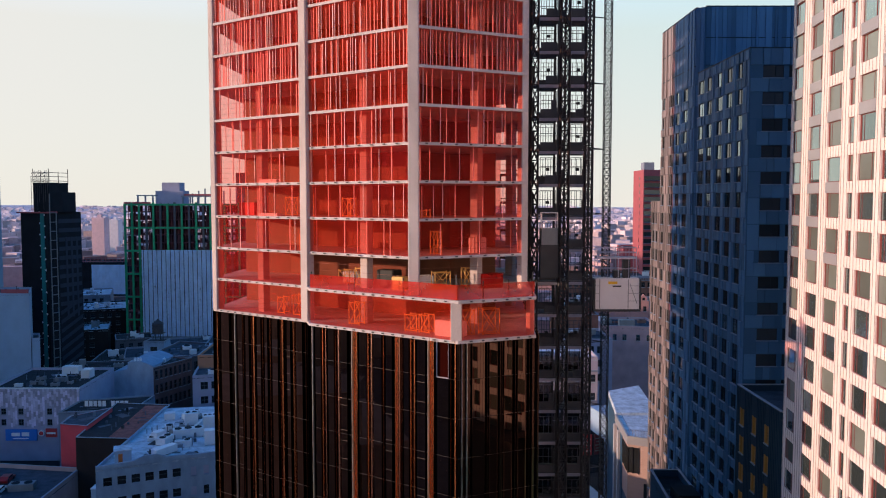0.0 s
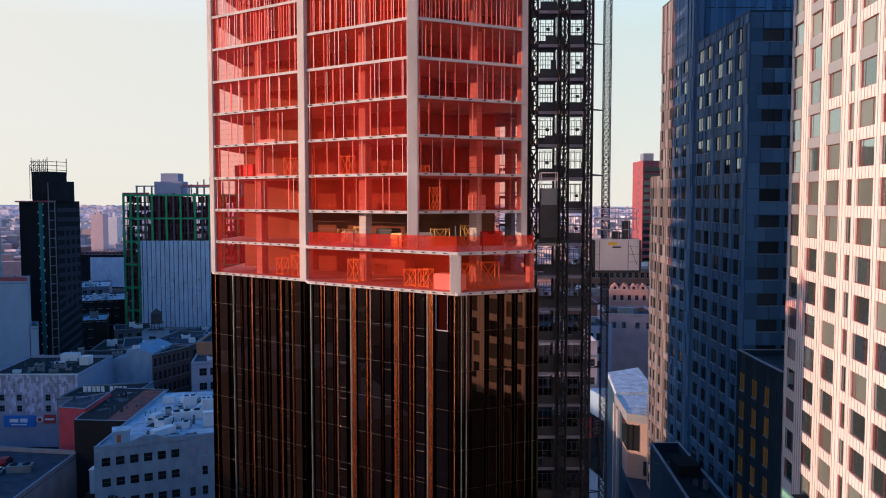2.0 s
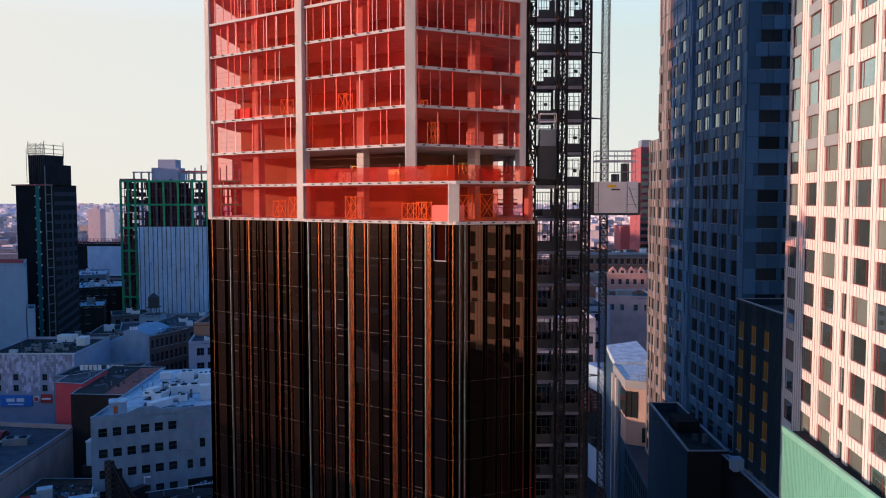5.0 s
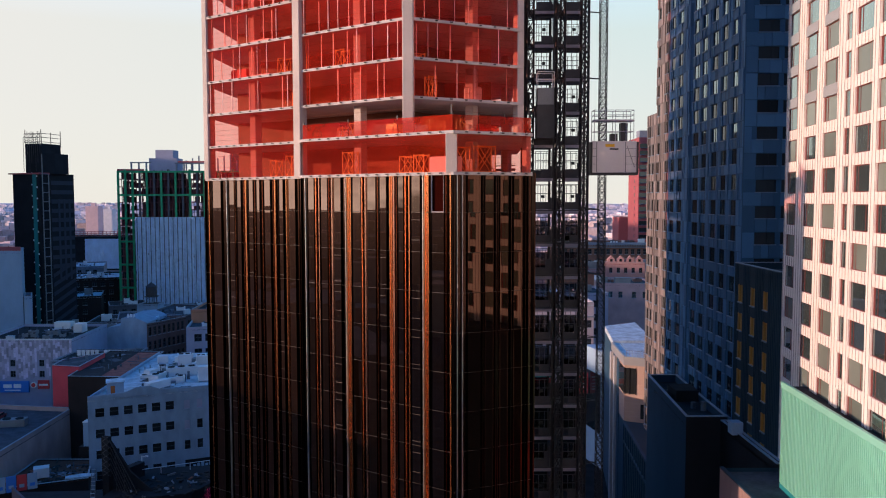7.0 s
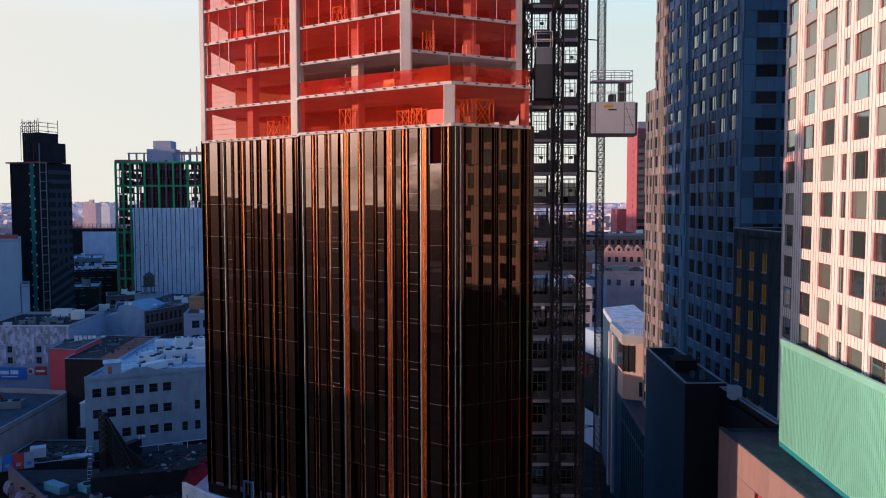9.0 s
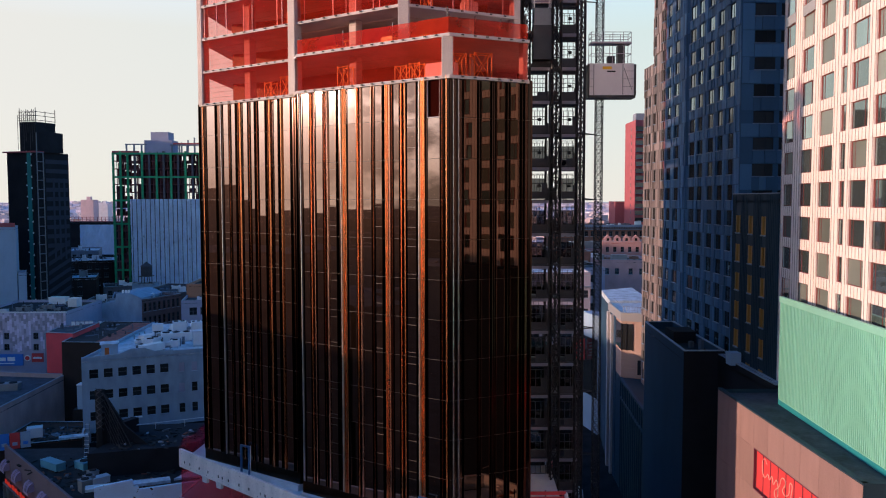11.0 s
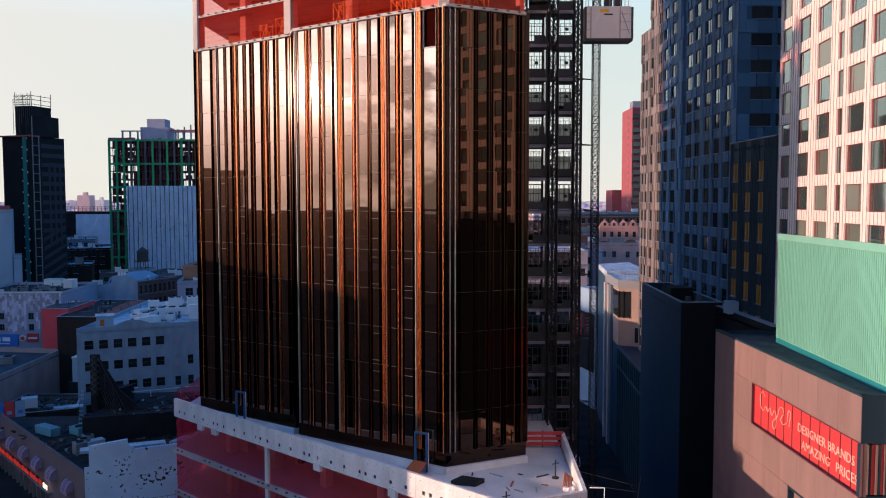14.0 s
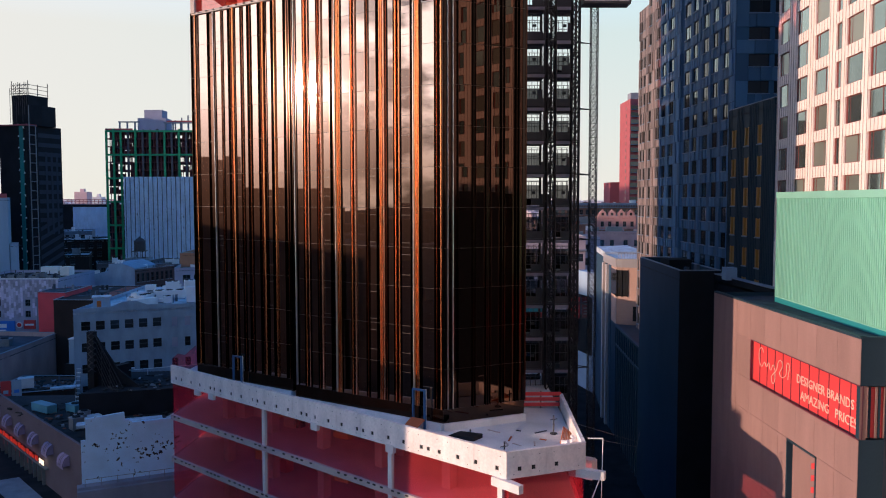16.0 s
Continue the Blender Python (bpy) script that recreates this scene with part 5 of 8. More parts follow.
def clad_face(a, b, z0, z1, cols, sills, h, glass, parent, pw=0.62, seed=1, clad=BLUE_CLAD, back=BLUE_CLAD_B):
    m, length = face_frame(a, b)
    r = random.Random(seed)
    zs = [z for z in sills if z0 + 0.5 < z < z1 - h - 0.8]
    holes = [(c[0], c[1], z, z + h) for z in zs for c in cols]
    bm = bmesh.new()
    holed(bm, length, z0, z1, holes, 0.12, m)
    part("wall", bm, back, parent)
    bm = bmesh.new()
    levels = [z0] + [z + h + 0.05 for z in zs] + [z1]
    for k in range(len(levels) - 1):
        lo, hi = levels[k], levels[k + 1]
        x = 0.05
        while x < length - 0.2:
            w = min(pw * r.choice((0.6, 1, 1, 1.5)), length - 0.05 - x)
            hit = [c for c in cols if c[0] < x + w and x < c[1]]
            top = hi - 0.06
            if hit and k < len(levels) - 2:
                top = zs[k] - 0.05
            if top > lo + 0.1:
                box(bm, x + 0.03, x + w - 0.03, 0, r.choice((0.03, 0.07, 0.15)), lo + 0.03, top, m)
            x += w
    tagged(part("cladding", bm, clad, parent), kind="stuff")
    cache = {}
    for c0, c1, s0, s1 in holes:
        key = round(c1 - c0, 2)
        if key not in cache:
            q = bmesh.new()
            box(q, 0, key, -0.03, 0, 0, h)
            cache[key] = mesh_of("pane", q, glass)
            cache["d", key] = cache[key].copy()
            cache["d", key].materials[0] = DARK_GLASS
            q = bmesh.new()
            box(q, -0.08, key + 0.08, -0.1, 0.2, -0.1, 0.0)
            cache["s", key] = mesh_of("sill", q, SILL_METAL)
            cache["f", key] = frame_mesh("frame", key, h, (0, key * 0.62, key), (0, h), 0.06, 0.03, BLACK_WALL)
        w = piece("pane", cache[key] if r.random() < 0.5 else cache["d", key], m @ Matrix.Translation((c0, -0.1, s0)) @ pose(0, 0, 0, r.gauss(0, 0.3), 0, r.gauss(0, 0.5)), parent)
        piece("frame", cache["f", key], m @ Matrix.Translation((c0, -0.066, s0)), w)
        piece("sill", cache["s", key], m @ Matrix.Translation((c0, 0, s0)), w)


def by_y(start, *pairs):
    return [(start - b, start - a) for a, b in pairs]


# cladding tone switches from sunlit beige to shaded blue at the tower's shadow edge
clad_face((35.6, 135.4), (35.6, 130.0), 0, 73.7, by_y(135.4, (131.6, 132.5), (133.6, 134.5)), B_SILL, 1.8, DARK_GLASS, blue, seed=2, clad=SUNLIT_CLAD, back=SUNLIT_WALL)
clad_face((35.6, 130.0), (35.6, 123.0), 0, 100.7, by_y(130.0, (123.5, 124.3), (124.5, 125.1), (128.2, 129.3)), B_SILL, 1.8, DARK_GLASS, blue, seed=3, clad=SUNLIT_CLAD, back=SUNLIT_WALL)
clad_face((35.6, 123.0), (35.6, 113.0), 0, 100.7, by_y(123.0, (116.4, 118.3), (120.3, 122.0)), B_SILL, 1.8, SLATE_GLASS, blue, seed=13)
clad_face((35.6, 113.0), (36.6, 112.0), 0, 100.7, [], B_SILL, 1.8, SLATE_GLASS, blue, seed=4)
clad_face((36.6, 112.0), (52.0, 112.0), 85, 100.7, [], B_SILL, 1.8, SLATE_GLASS, blue, seed=5)
clad_face((36.4, 112.0), (35.3, 110.8), 0, 91.3, [], B_SILL, 1.8, SLATE_GLASS, blue, seed=6)
clad_face((35.3, 110.8), (35.3, 92.2), 0, 91.3, by_y(110.8, (108.2, 110.4), (105.1, 106.9), (101.1, 103.0), (97.8, 99.5), (94.3, 95.9)), B_SILL, 1.8, SLATE_GLASS, blue, seed=7)
clad_face((35.3, 92.2), (52.0, 92.2), 0, 91.3, [(1.5, 3.9), (4.5, 6.9), (8.5, 10.9)], [z - 0.3 for z in B_SILL], 1.4, DARK_GLASS, blue, pw=1.4, seed=8)
bm = bmesh.new()
prism(bm, [(35.9, 129.8), (35.9, 113.1), (36.8, 112.3), (52, 112.3), (52, 135), (36, 135.2)], 73.2, 73.4)
prism(bm, [(35.8, 130.0), (35.8, 113), (36.8, 112.2), (52, 112.2), (52, 130)], 100.3, 100.5)
prism(bm, [(36.6, 112.0), (35.5, 110.8), (35.5, 92.4), (52, 92.4), (52, 112)], 90.8, 91.0)
part("roof", bm, ROOF_GREY, blue)
bm = bmesh.new()
for a, b, z in (((35.6, 130), (35.6, 113), 100.7), ((36.6, 112), (52, 112), 100.7), ((35.3, 110.8), (35.3, 92.2), 91.3), ((35.3, 92.2), (52, 92.2), 91.3)):
    m, ll = face_frame(a, b)
    box(bm, 0, ll, -0.3, 0.1, z, z + 0.12, m)
for z in (96.4, 92.6):
    m, ll = face_frame((35.6, 130), (35.6, 113))
    box(bm, 0, ll, 0, 0.12, z, z + 0.1, m)
    m, ll = face_frame((36.6, 112), (52, 112))
    box(bm, 0, ll, 0, 0.12, z, z + 0.1, m)
part("coping", bm, DARK_CLAD, blue)

# charcoal block with yellow window reveals
dark = box_block("charcoal_block", [(34.5, 91.8), (34.5, 79.6), (50, 79.6), (50, 91.8)], 0, 52.3, DARK_CLAD, ROOF_GREY, "charcoal block with narrow yellow-edged windows",
                 faces={0: ([(1.3, 2.25), (4.9, 5.85), (8.3, 9.25)], [48.0 - 3.25 * j for j in range(14)], 0.95, 1.9, 0.3, DARK_GLASS)})
m, _ = face_frame((34.5, 91.8), (34.5, 79.6))
bm = bmesh.new()
prism(bm, [(-0.12, -0.04), (1.07, -0.04), (1.07, 1.94), (0.78, 1.94), (0.78, 0.0), (0.2, 0.0), (0.2, 1.94), (-0.12, 1.94)], -0.28, 0.03, Matrix(((1, 0, 0, 0), (0, 0, 1, 0), (0, 1, 0, 0), (0, 0, 0, 1))))
reveal_mesh = mesh_of("reveal", bm, YELLOW_REVEAL)
bm = bmesh.new()
box(bm, -0.15, 1.1, 0.0, 0.16, -0.16, -0.05)
charcoal_sill = mesh_of("sill", bm, SILL_METAL)
for s in (1.3, 4.9, 8.3):
    for j in range(14):
        rv = piece("reveal", reveal_mesh, m @ Matrix.Translation((s, 0.02, 48.0 - 3.25 * j)), dark)
        piece("sill", charcoal_sill, m @ Matrix.Translation((s, 0, 48.0 - 3.25 * j)), rv)

bm = bmesh.new()
k = 0.15
while k < 12.0:
    if not any(s - 0.15 < k < s + 1.0 for s in (1.3, 4.9, 8.3)):
        box(bm, k, k + 0.08, 0, 0.06, 0.5, 52.2, m)
    k += 0.42
tagged(part("rib", bm, DARK_CLAD, dark), kind="stuff")
bm = bmesh.new()
prism(bm, [(0.08, 0), (0.72, 0), (0.72, 1.9), (0.08, 1.9)], -0.27, -0.2, Matrix(((1, 0, 0, 0), (0, 0, 1, 0), (0, 1, 0, 0), (0, 0, 0, 1))))
dark_pane = mesh_of("dark_pane", bm, BLACK_WALL)
for s in (1.3, 4.9, 8.3):
    for j in range(14):
        piece("shutter", dark_pane, m @ Matrix.Translation((s - 0.25, 0.02, 48.0 - 3.25 * j)), dark)

# navy windowless block and the dark link behind it
navy = box_block("navy_block", [(30.9, 115.8), (29.5, 93.1), (34.4, 93.1), (35.2, 115.8)], 0, 33.8, NAVY, ROOF_DARK, "windowless navy metal-clad block", parapet=1.0)
bm = bmesh.new()
box(bm, 31.6, 34.6, 104, 108, 32.6, 34.3)
part("plant_housing", bm, BLACK_WALL, navy)
# black sheet over the unlit south face: its shade is in the colour
bm = bmesh.new()
box(bm, 29.52, 34.35, 93.0, 93.09, 0, 33.75)
part("end_wall", bm, BLACK_WALL, navy, "navy block end blackened for want of light")
link = box_block("dark_link", [(33.6, 93.0), (33.6, 77.3), (34.4, 77.3), (34.4, 93.0)], 0, 33.4, BLACK_WALL, ROOF_DARK, "recessed black wall between two street blocks")
bm = bmesh.new()
box(bm, 33.0, 34.2, 87.6, 89.0, 33.2, 34.6)
solo("rooftop_unit", bm, WHITE_WALL, "small white metal unit on a dark roof", "rooftop unit")

# street buildings beyond: stepped shop annex
GREY_FIN = mat("pale_metal_fin", (0.44, 0.42, 0.43), 0.5, vary=0.1)
annex = thing("shop_annex", (38, 140, 0), "stepped shop building with pale fins and a timber-toned top", "building")
METAL_DULL_B = mat("grey_plant_metal", (0.2, 0.21, 0.22), 0.5, 0.3)
TIMBER = mat("pink_timber_panel", (0.45, 0.29, 0.24), 0.7, vary=0.12, streak=0.2)
AX0, AX1, AX2, AX3 = (36.2, 171.0), (33.9, 153.0), (33.0, 139.0), (39.6, 135.8)
for nm, poly, z0, z1, material in (("top_storey", [AX1, AX2, AX3, (42, 153)], 20.3, 31.6, TIMBER), ("lower_storey", [AX1, AX2, AX3, (42, 153)], 0, 20.3, NAVY), ("side_wing", [AX0, AX1, (42, 153), (44, 171)], 0, 31.0, NAVY), ("glazed_base", [(33.0, 138.9), (31.3, 116.2), (36, 116.2), (36, 137.0)], 0, 20.3, DARK_CLAD), ("rear_wall", [(33.7, 181), (35.9, 171.2), (42, 171.2), (44, 181)], 0, 26.3, WHITE_WALL)):
    bm = bmesh.new()
    prism(bm, poly, z0, z1)
    part(nm, bm, material, annex)
m_x, l_x = face_frame(AX1, AX2)
m_y, l_y = face_frame(AX2, AX3)
bm = bmesh.new()
box(bm, l_x - 5.5, l_x - 0.05, 0.02, 0.08, 25.3, 29.9, m_x)
part("side_window", bm, DARK_GLASS, annex)
bm = bmesh.new()
box(bm, 0.1, 2.0, 0.02, 0.08, 25.3, 29.9, m_y)
part("corner_window", bm, DARK_GLASS, annex)
bm = bmesh.new()
box(bm, 2.9, 4.2, 0.02, 0.08, 21.0, 23.6, m_y)
part("window", bm, DARK_GLASS, annex)
for x in (0.0, 0.9, 2.0):
    bm = bmesh.new()
    box(bm, x - 0.06, x + 0.06, 0.05, 0.2, 25.2, 30.0, m_y)
    part("mullion", bm, BLACK_WALL, annex)
for k in range(12):
    z = 20.5 + 0.82 * k
    bm = bmesh.new()
    box(bm, 2.1 if z > 24.4 and z < 29.9 else 0.05, l_y - 0.05, 0.0, 0.05 + 0.02 * (k % 2), z, z + 0.76, m_y)
    part("board", bm, TIMBER, annex)
bm = bmesh.new()
box(bm, -0.1, l_x + 0.15, -0.2, 0.2, 30.4, 31.9, m_x), box(bm, -0.1, l_y, -0.2, 0.2, 30.4, 31.9, m_y)
part("fascia", bm, SPANDREL, annex)
bm = bmesh.new()
prism(bm, [(34.2, 153), (33.2, 139.3), (39.4, 136.2), (42, 153)], 31.65, 31.75), prism(bm, [(36.2, 171), (34, 153), (42, 153), (44, 176)], 31.1, 32.2)
part("roof", bm, ROOF_PALE, annex)
bm = bmesh.new()
for i in range(14):
    v = m_y @ Vector((0.5 * i + 0.2, -0.5, 31.8))
    bar(bm, v, v + Vector((0, 0, 1.1)), 0.03)
bar(bm, m_y @ Vector((0.2, -0.5, 32.9)), m_y @ Vector((6.8, -0.5, 32.9)), 0.04), bar(bm, m_y @ Vector((0.2, -0.5, 32.9)), m_x @ Vector((2, -0.5, 32.9)), 0.04)
part("railing", bm, STEEL_GREY, annex)
bm = bmesh.new()
box(bm, 3.0, 4.2, -3.5, -2.2, 31.7, 33.8, m_y), box(bm, 5.2, 6.6, -4.5, -3.0, 31.7, 33.0, m_y)
part("roof_plant", bm, METAL_DULL_B, annex)
for s in (2.0, 6.0):
    bm = bmesh.new()
    box(bm, s, s + 2.4, 0.02, 0.1, 0, 30.3, m_x)
    part("dark_bay", bm, NAVY, annex, "dark blue glazed bay")
for i, s in enumerate((0.2, 4.6)):
    bm = bmesh.new()
    box(bm, s, s + 1.2, 0, 0.5, 0, 30.2, m_x)
    part("fin", bm, GREY_FIN, annex, "pale metal wall fin")
m_z, l_z = face_frame((33.0, 138.9), (31.3, 116.2))
for i in range(12):
    bm = bmesh.new()
    box(bm, 1.8 * i + 0.2, 1.8 * i + 0.4, 0, 0.18, 0, 20.2, m_z)
    part("fin", bm, NAVY, annex)
bm = bmesh.new()
box(bm, 0, l_z, 0, 0.2, 16.6, 17.0, m_z), box(bm, 0, l_z, -0.2, 0.25, 20.0, 20.4, m_z)
part("canopy_rail", bm, NAVY, annex)
m_v, l_v = face_frame((33.7, 181), (35.9, 171.2))
bm = bmesh.new()
box(bm, 1.5, l_v - 1.0, 0.02, 0.1, 8, 21, m_v)
part("display_window", bm, DARK_GLASS, annex)
rs = thing("red_banner", (33.2, 178, 15), "red shop banner with pale lines of writing", "banner")
bm = bmesh.new()
box(bm, 32.0, 34.0, 177.9, 178.0, 15.6, 20.4)
part("cloth", bm, SIGN_RED, rs)
for z in (15.5, 20.4):
    bm = bmesh.new()
    bar(bm, (31.9, 177.95, z), (34.5, 178, z), 0.06)
    part("bracket", bm, STEEL_DARK, rs)
for k, z in enumerate((19.2, 18.5, 17.7, 17.0, 16.4)):
    bm = bmesh.new()
    box(bm, 32.3, 33.7 - 0.25 * (k % 2), 177.84, 177.88, z, z + 0.25)
    part("text_bar", bm, SIGN_WHITE, rs)

# ---- city west and south of the tower ----
rc = random.Random(31)
METAL_PALE = mat("pale_duct_metal", (0.72, 0.73, 0.75), 0.45, 0.3, vary=0.15)
METAL_DULL = mat("dull_plant_metal", (0.22, 0.23, 0.24), 0.5, 0.3, vary=0.25)
GREEN_SHEET = mat("green_sheet", (0.02, 0.12, 0.09), 0.6, vary=0.2)
ORANGE = mat("orange_timber", (0.45, 0.12, 0.03), 0.7, vary=0.2)
BLUE_SIGN = mat("blue_sign", (0.04, 0.2, 0.6), 0.45, vary=0.1)
TEAL_SIGN = mat("teal_sign", (0.03, 0.2, 0.2), 0.5, vary=0.1)
STONE = mat("weathered_stone", (0.23, 0.25, 0.3), 0.85, vary=0.2, streak=0.4)
LILAC_WALL = mat("lilac_render", (0.36, 0.35, 0.45), 0.85, vary=0.12)


def plant(x, y, z, w, d, h, turn=20, fans=0, material=METAL_PALE, label="pale metal air-handling unit on a flat roof"):
    """A rooftop unit: a case on skids with a lid and fan rings."""
    u = thing("rooftop_unit", (x, y, z), label, "rooftop unit", "rooftop units")
    m = pose(x, y, z, 0, 0, turn)
    bm = bmesh.new()
    box(bm, -w / 2, w / 2, -d / 2, d / 2, 0.15, h, m)
    part("case", bm, material, u)
    bm = bmesh.new()
    box(bm, -w / 2 + 0.1, -w / 2 + 0.3, -d / 2, d / 2, 0, 0.15, m), box(bm, w / 2 - 0.3, w / 2 - 0.1, -d / 2, d / 2, 0, 0.15, m)
    part("skid", bm, METAL_DULL, u)
    bm = bmesh.new()
    box(bm, -w / 2 - 0.05, w / 2 + 0.05, -d / 2 - 0.05, d / 2 + 0.05, h, h + 0.08, m)
    part("lid", bm, material, u)
    for i in range(fans):
        bm = bmesh.new()
        cx = -w / 2 + w * (i + 0.5) / fans
        r = min(w / fans, d) * 0.36
        prism(bm, [(cx + r * math.cos(k * math.pi / 5), r * math.sin(k * math.pi / 5)) for k in range(10)], h + 0.08, h + 0.22, m)
        part("fan", bm, BLACK_WALL, u)
    return u


SASH = mat("dark_sash", (0.07, 0.08, 0.1), 0.6)
# grey loft building
G0, G1, G2 = (-68.6, 153.4), (-53.1, 160.5), (-38.0, 167.2)
wl_ = math.dist(G0, G1)
grey = thing("grey_loft_building", (-57, 178, 0), "grey painted loft building with dark windows and gabled parapet", "building")
m_a, _ = face_frame(G0, G1)
SIL = (17.0, 12.8, 8.6, 4.4)
H1 = [(1.35 + 2.62 * i, 2.95 + 2.62 * i, z, z + 1.75) for z in SIL for i in range(6)]
bm = bmesh.new()
holed(bm, wl_, 0, 20.6, H1, 0.3, m_a)
m_b, wl2 = face_frame(G1, G2)
H2 = [(a, a + 1.1, z - 0.2, z + 1.7) for z in SIL for a in (1.0, 3.5, 5.9, 8.6, 11.0, 13.5)]
holed(bm, wl2, 0, 20.6, H2, 0.3, m_b)
for a, b in (((-71, 200), G0), (G2, (-42, 205)), ((-42, 205), (-71, 200))):
    mm, ll = face_frame(a, b)
    holed(bm, ll, 0, 20.6, [], 0.2, mm)
part("wall", bm, GREY_WALL, grey)
bm = bmesh.new()
prism(bm, [(0, 20.6), (wl_, 20.6), (wl_, 21.5), (wl_ - 3.6, 21.5), (wl_ - 5.6, 22.3), (wl_ - 8.0, 22.3), (wl_ - 10.2, 21.5), (0.6, 21.3), (0, 21.3)], -0.35, 0.0, m_a @ Matrix(((1, 0, 0, 0), (0, 0, 1, 0), (0, 1, 0, 0), (0, 0, 0, 1))))
part("gable_parapet", bm, GREY_WALL, grey)
bm = bmesh.new()
box(bm, 0, wl2, -0.3, 0.0, 20.6, 21.3, m_b)
mm, ll = face_frame((-71, 200), G0)
box(bm, 0, ll, -0.3, 0, 20.6, 21.2, mm)
part("parapet", bm, GREY_WALL, grey)
bm = bmesh.new()
prism(bm, [G0, G1, G2, (-42, 205), (-71, 200)], 20.2, 20.5)
part("roof", bm, ROOF_PALE, grey)
for m, hs in ((m_a, H1), (m_b, H2)):
    for i, (a, b, c, d) in enumerate(hs):
        blocked = m is m_b and (i * 7) % 5 in (0, 2)
        bm = bmesh.new()
        box(bm, a, b, -0.3, -0.24, c, d, m)
        p = part("pane", bm, LILAC_WALL if blocked else DARK_GLASS, grey, "blocked-up window" if blocked else "")
        if not blocked:
            bm = bmesh.new()
            box(bm, a, b, -0.24, -0.2, c + 0.85, c + 0.92, m)
            part("sash", bm, SASH, p)
        bm = bmesh.new()
        box(bm, a - 0.1, b + 0.1, -0.02, 0.1, c - 0.14, c - 0.02, m)
        part("sill", bm, GREY_WALL, grey)
for i in range(26):
    x, y = rc.uniform(-65, -44), rc.uniform(170, 198)
    plant(x, y, 20.5, rc.uniform(0.8, 3.4), rc.uniform(0.7, 2.0), rc.uniform(0.5, 1.7), rc.choice((20, 22, 65, 110)), rc.choice((0, 0, 1)), rc.choice((METAL_PALE, METAL_PALE, METAL_DULL)), "metal plant box on a pale flat roof")
for i in range(14):
    x, y = -67.8 + 1.1 * i, 196.5 + 0.25 * i
    bm = bmesh.new()
    bar(bm, (x, y - 18, 20.5), (x, y - 18, 21.4 + 0.4 * (i % 3)), 0.12, 6)
    solo("roof_vent", bm, METAL_DULL, "small vent pipe on a pale flat roof", "vent", "roof vents")
hut = thing("roof_hut", (-66, 160, 20.5), "white stair hut with an orange door on a roof", "hut")
mh = pose(-65.6, 159.6, 20.5, 0, 0, 22)
bm = bmesh.new()
box(bm, -1.6, 1.6, -1.7, 1.7, 0, 2.5, mh)
part("wall", bm, WHITE_WALL, hut)
bm = bmesh.new()
prism(bm, [(-1.8, -1.9), (1.8, -1.9), (1.8, 1.9), (-1.8, 1.9)], 2.5, 2.65, mh)
part("roof", bm, ROOF_PALE, hut)
bm = bmesh.new()
box(bm, -0.9, -0.1, -1.76, -1.68, 0, 1.9, mh)
part("door", bm, ORANGE, hut)
for a in ((-58.5, 163.5, 5.5, 1.6, 1.6, 60, 0), (-61.0, 171, 4.0, 2.2, 1.5, 80, 2), (-57.5, 176, 6.5, 2.4, 1.9, 20, 3), (-53.5, 181, 4.2, 3.4, 3.6, 20, 4), (-60, 186, 3.0, 3.0, 2.8, 20, 2), (-50.8, 170.5, 2.6, 2.0, 3.2, 20, 0), (-47.0, 173.0, 5.5, 1.4, 1.2, 22, 0), (-63.5, 181, 2.0, 2.0, 1.1, 20, 1), (-55.5, 169, 1.6, 2.0, 1.4, 10, 1), (-49.5, 177.5, 3.0, 2.2, 2.0, 22, 2), (-66.5, 190, 2.4, 2.0, 1.6, 15, 0)):
    plant(a[0], a[1], 20.5, a[2], a[3], a[4], a[5], a[6])
plant(-45.5, 177.5, 20.5, 5.0, 4.0, 2.4, 22, 0, GREEN_SHEET, "green sheeted box on a flat roof")
clutter([G0, G1, G2, (-42, 205), (-71, 200)], 20.5, grey, 0.08)
pipe = bmesh.new()
for a, b in (((-66, 175, 21), (-58, 179, 21)), ((-62, 166, 20.9), (-56, 172, 20.9)), ((-58, 179, 21), (-58, 192, 21))):
    bar(pipe, a, b, 0.22, 6)
solo("roof_duct", pipe, METAL_PALE, "pale round ducts across a flat roof", "duct")

# dark brown building and its red roof strip, red-walled shop
BROWN_BLACK = mat("brown_black_render", (0.03, 0.02, 0.018), 0.9, vary=0.3, streak=0.4)
brownb = box_block("dark_brown_building", [(-82.8, 175.6), (-69.6, 174.6), (-71.2, 204), (-86, 206)], 0, 20.4, BROWN_BLACK, ROOF_DARK, "dark brown low building with tar roof", parapet=0.15)
bm = bmesh.new()
prism(bm, [(-75.5, 175.6), (-70.3, 175.2), (-71.5, 203.5), (-77.5, 203.5)], 20.25, 20.31)
part("roof_patch", bm, ROOF_RED, brownb, "rust-red roof covering")
RED_PAINT = mat("red_painted_wall", (0.6, 0.07, 0.09), 0.8, vary=0.15)
redb = box_block("red_walled_shop", [(-89.9, 183.2), (-82.9, 181.6), (-83.8, 198.0), (-90.6, 190.0)], 0, 21.3, RED_PAINT, ROOF_GREY, "low shop with a red painted wall", parapet=0.05)
bm = bmesh.new()
box(bm, -84.4, -83.2, 181.3, 181.6, 15.2, 17.0)
solo("shop_emblem", bm, GREEN_SHEET, "small teal emblem board on a red wall", "sign")
jz = thing("roof_sign", (-91, 212, 17), "row of pale metal letters on a rooftop frame", "sign")
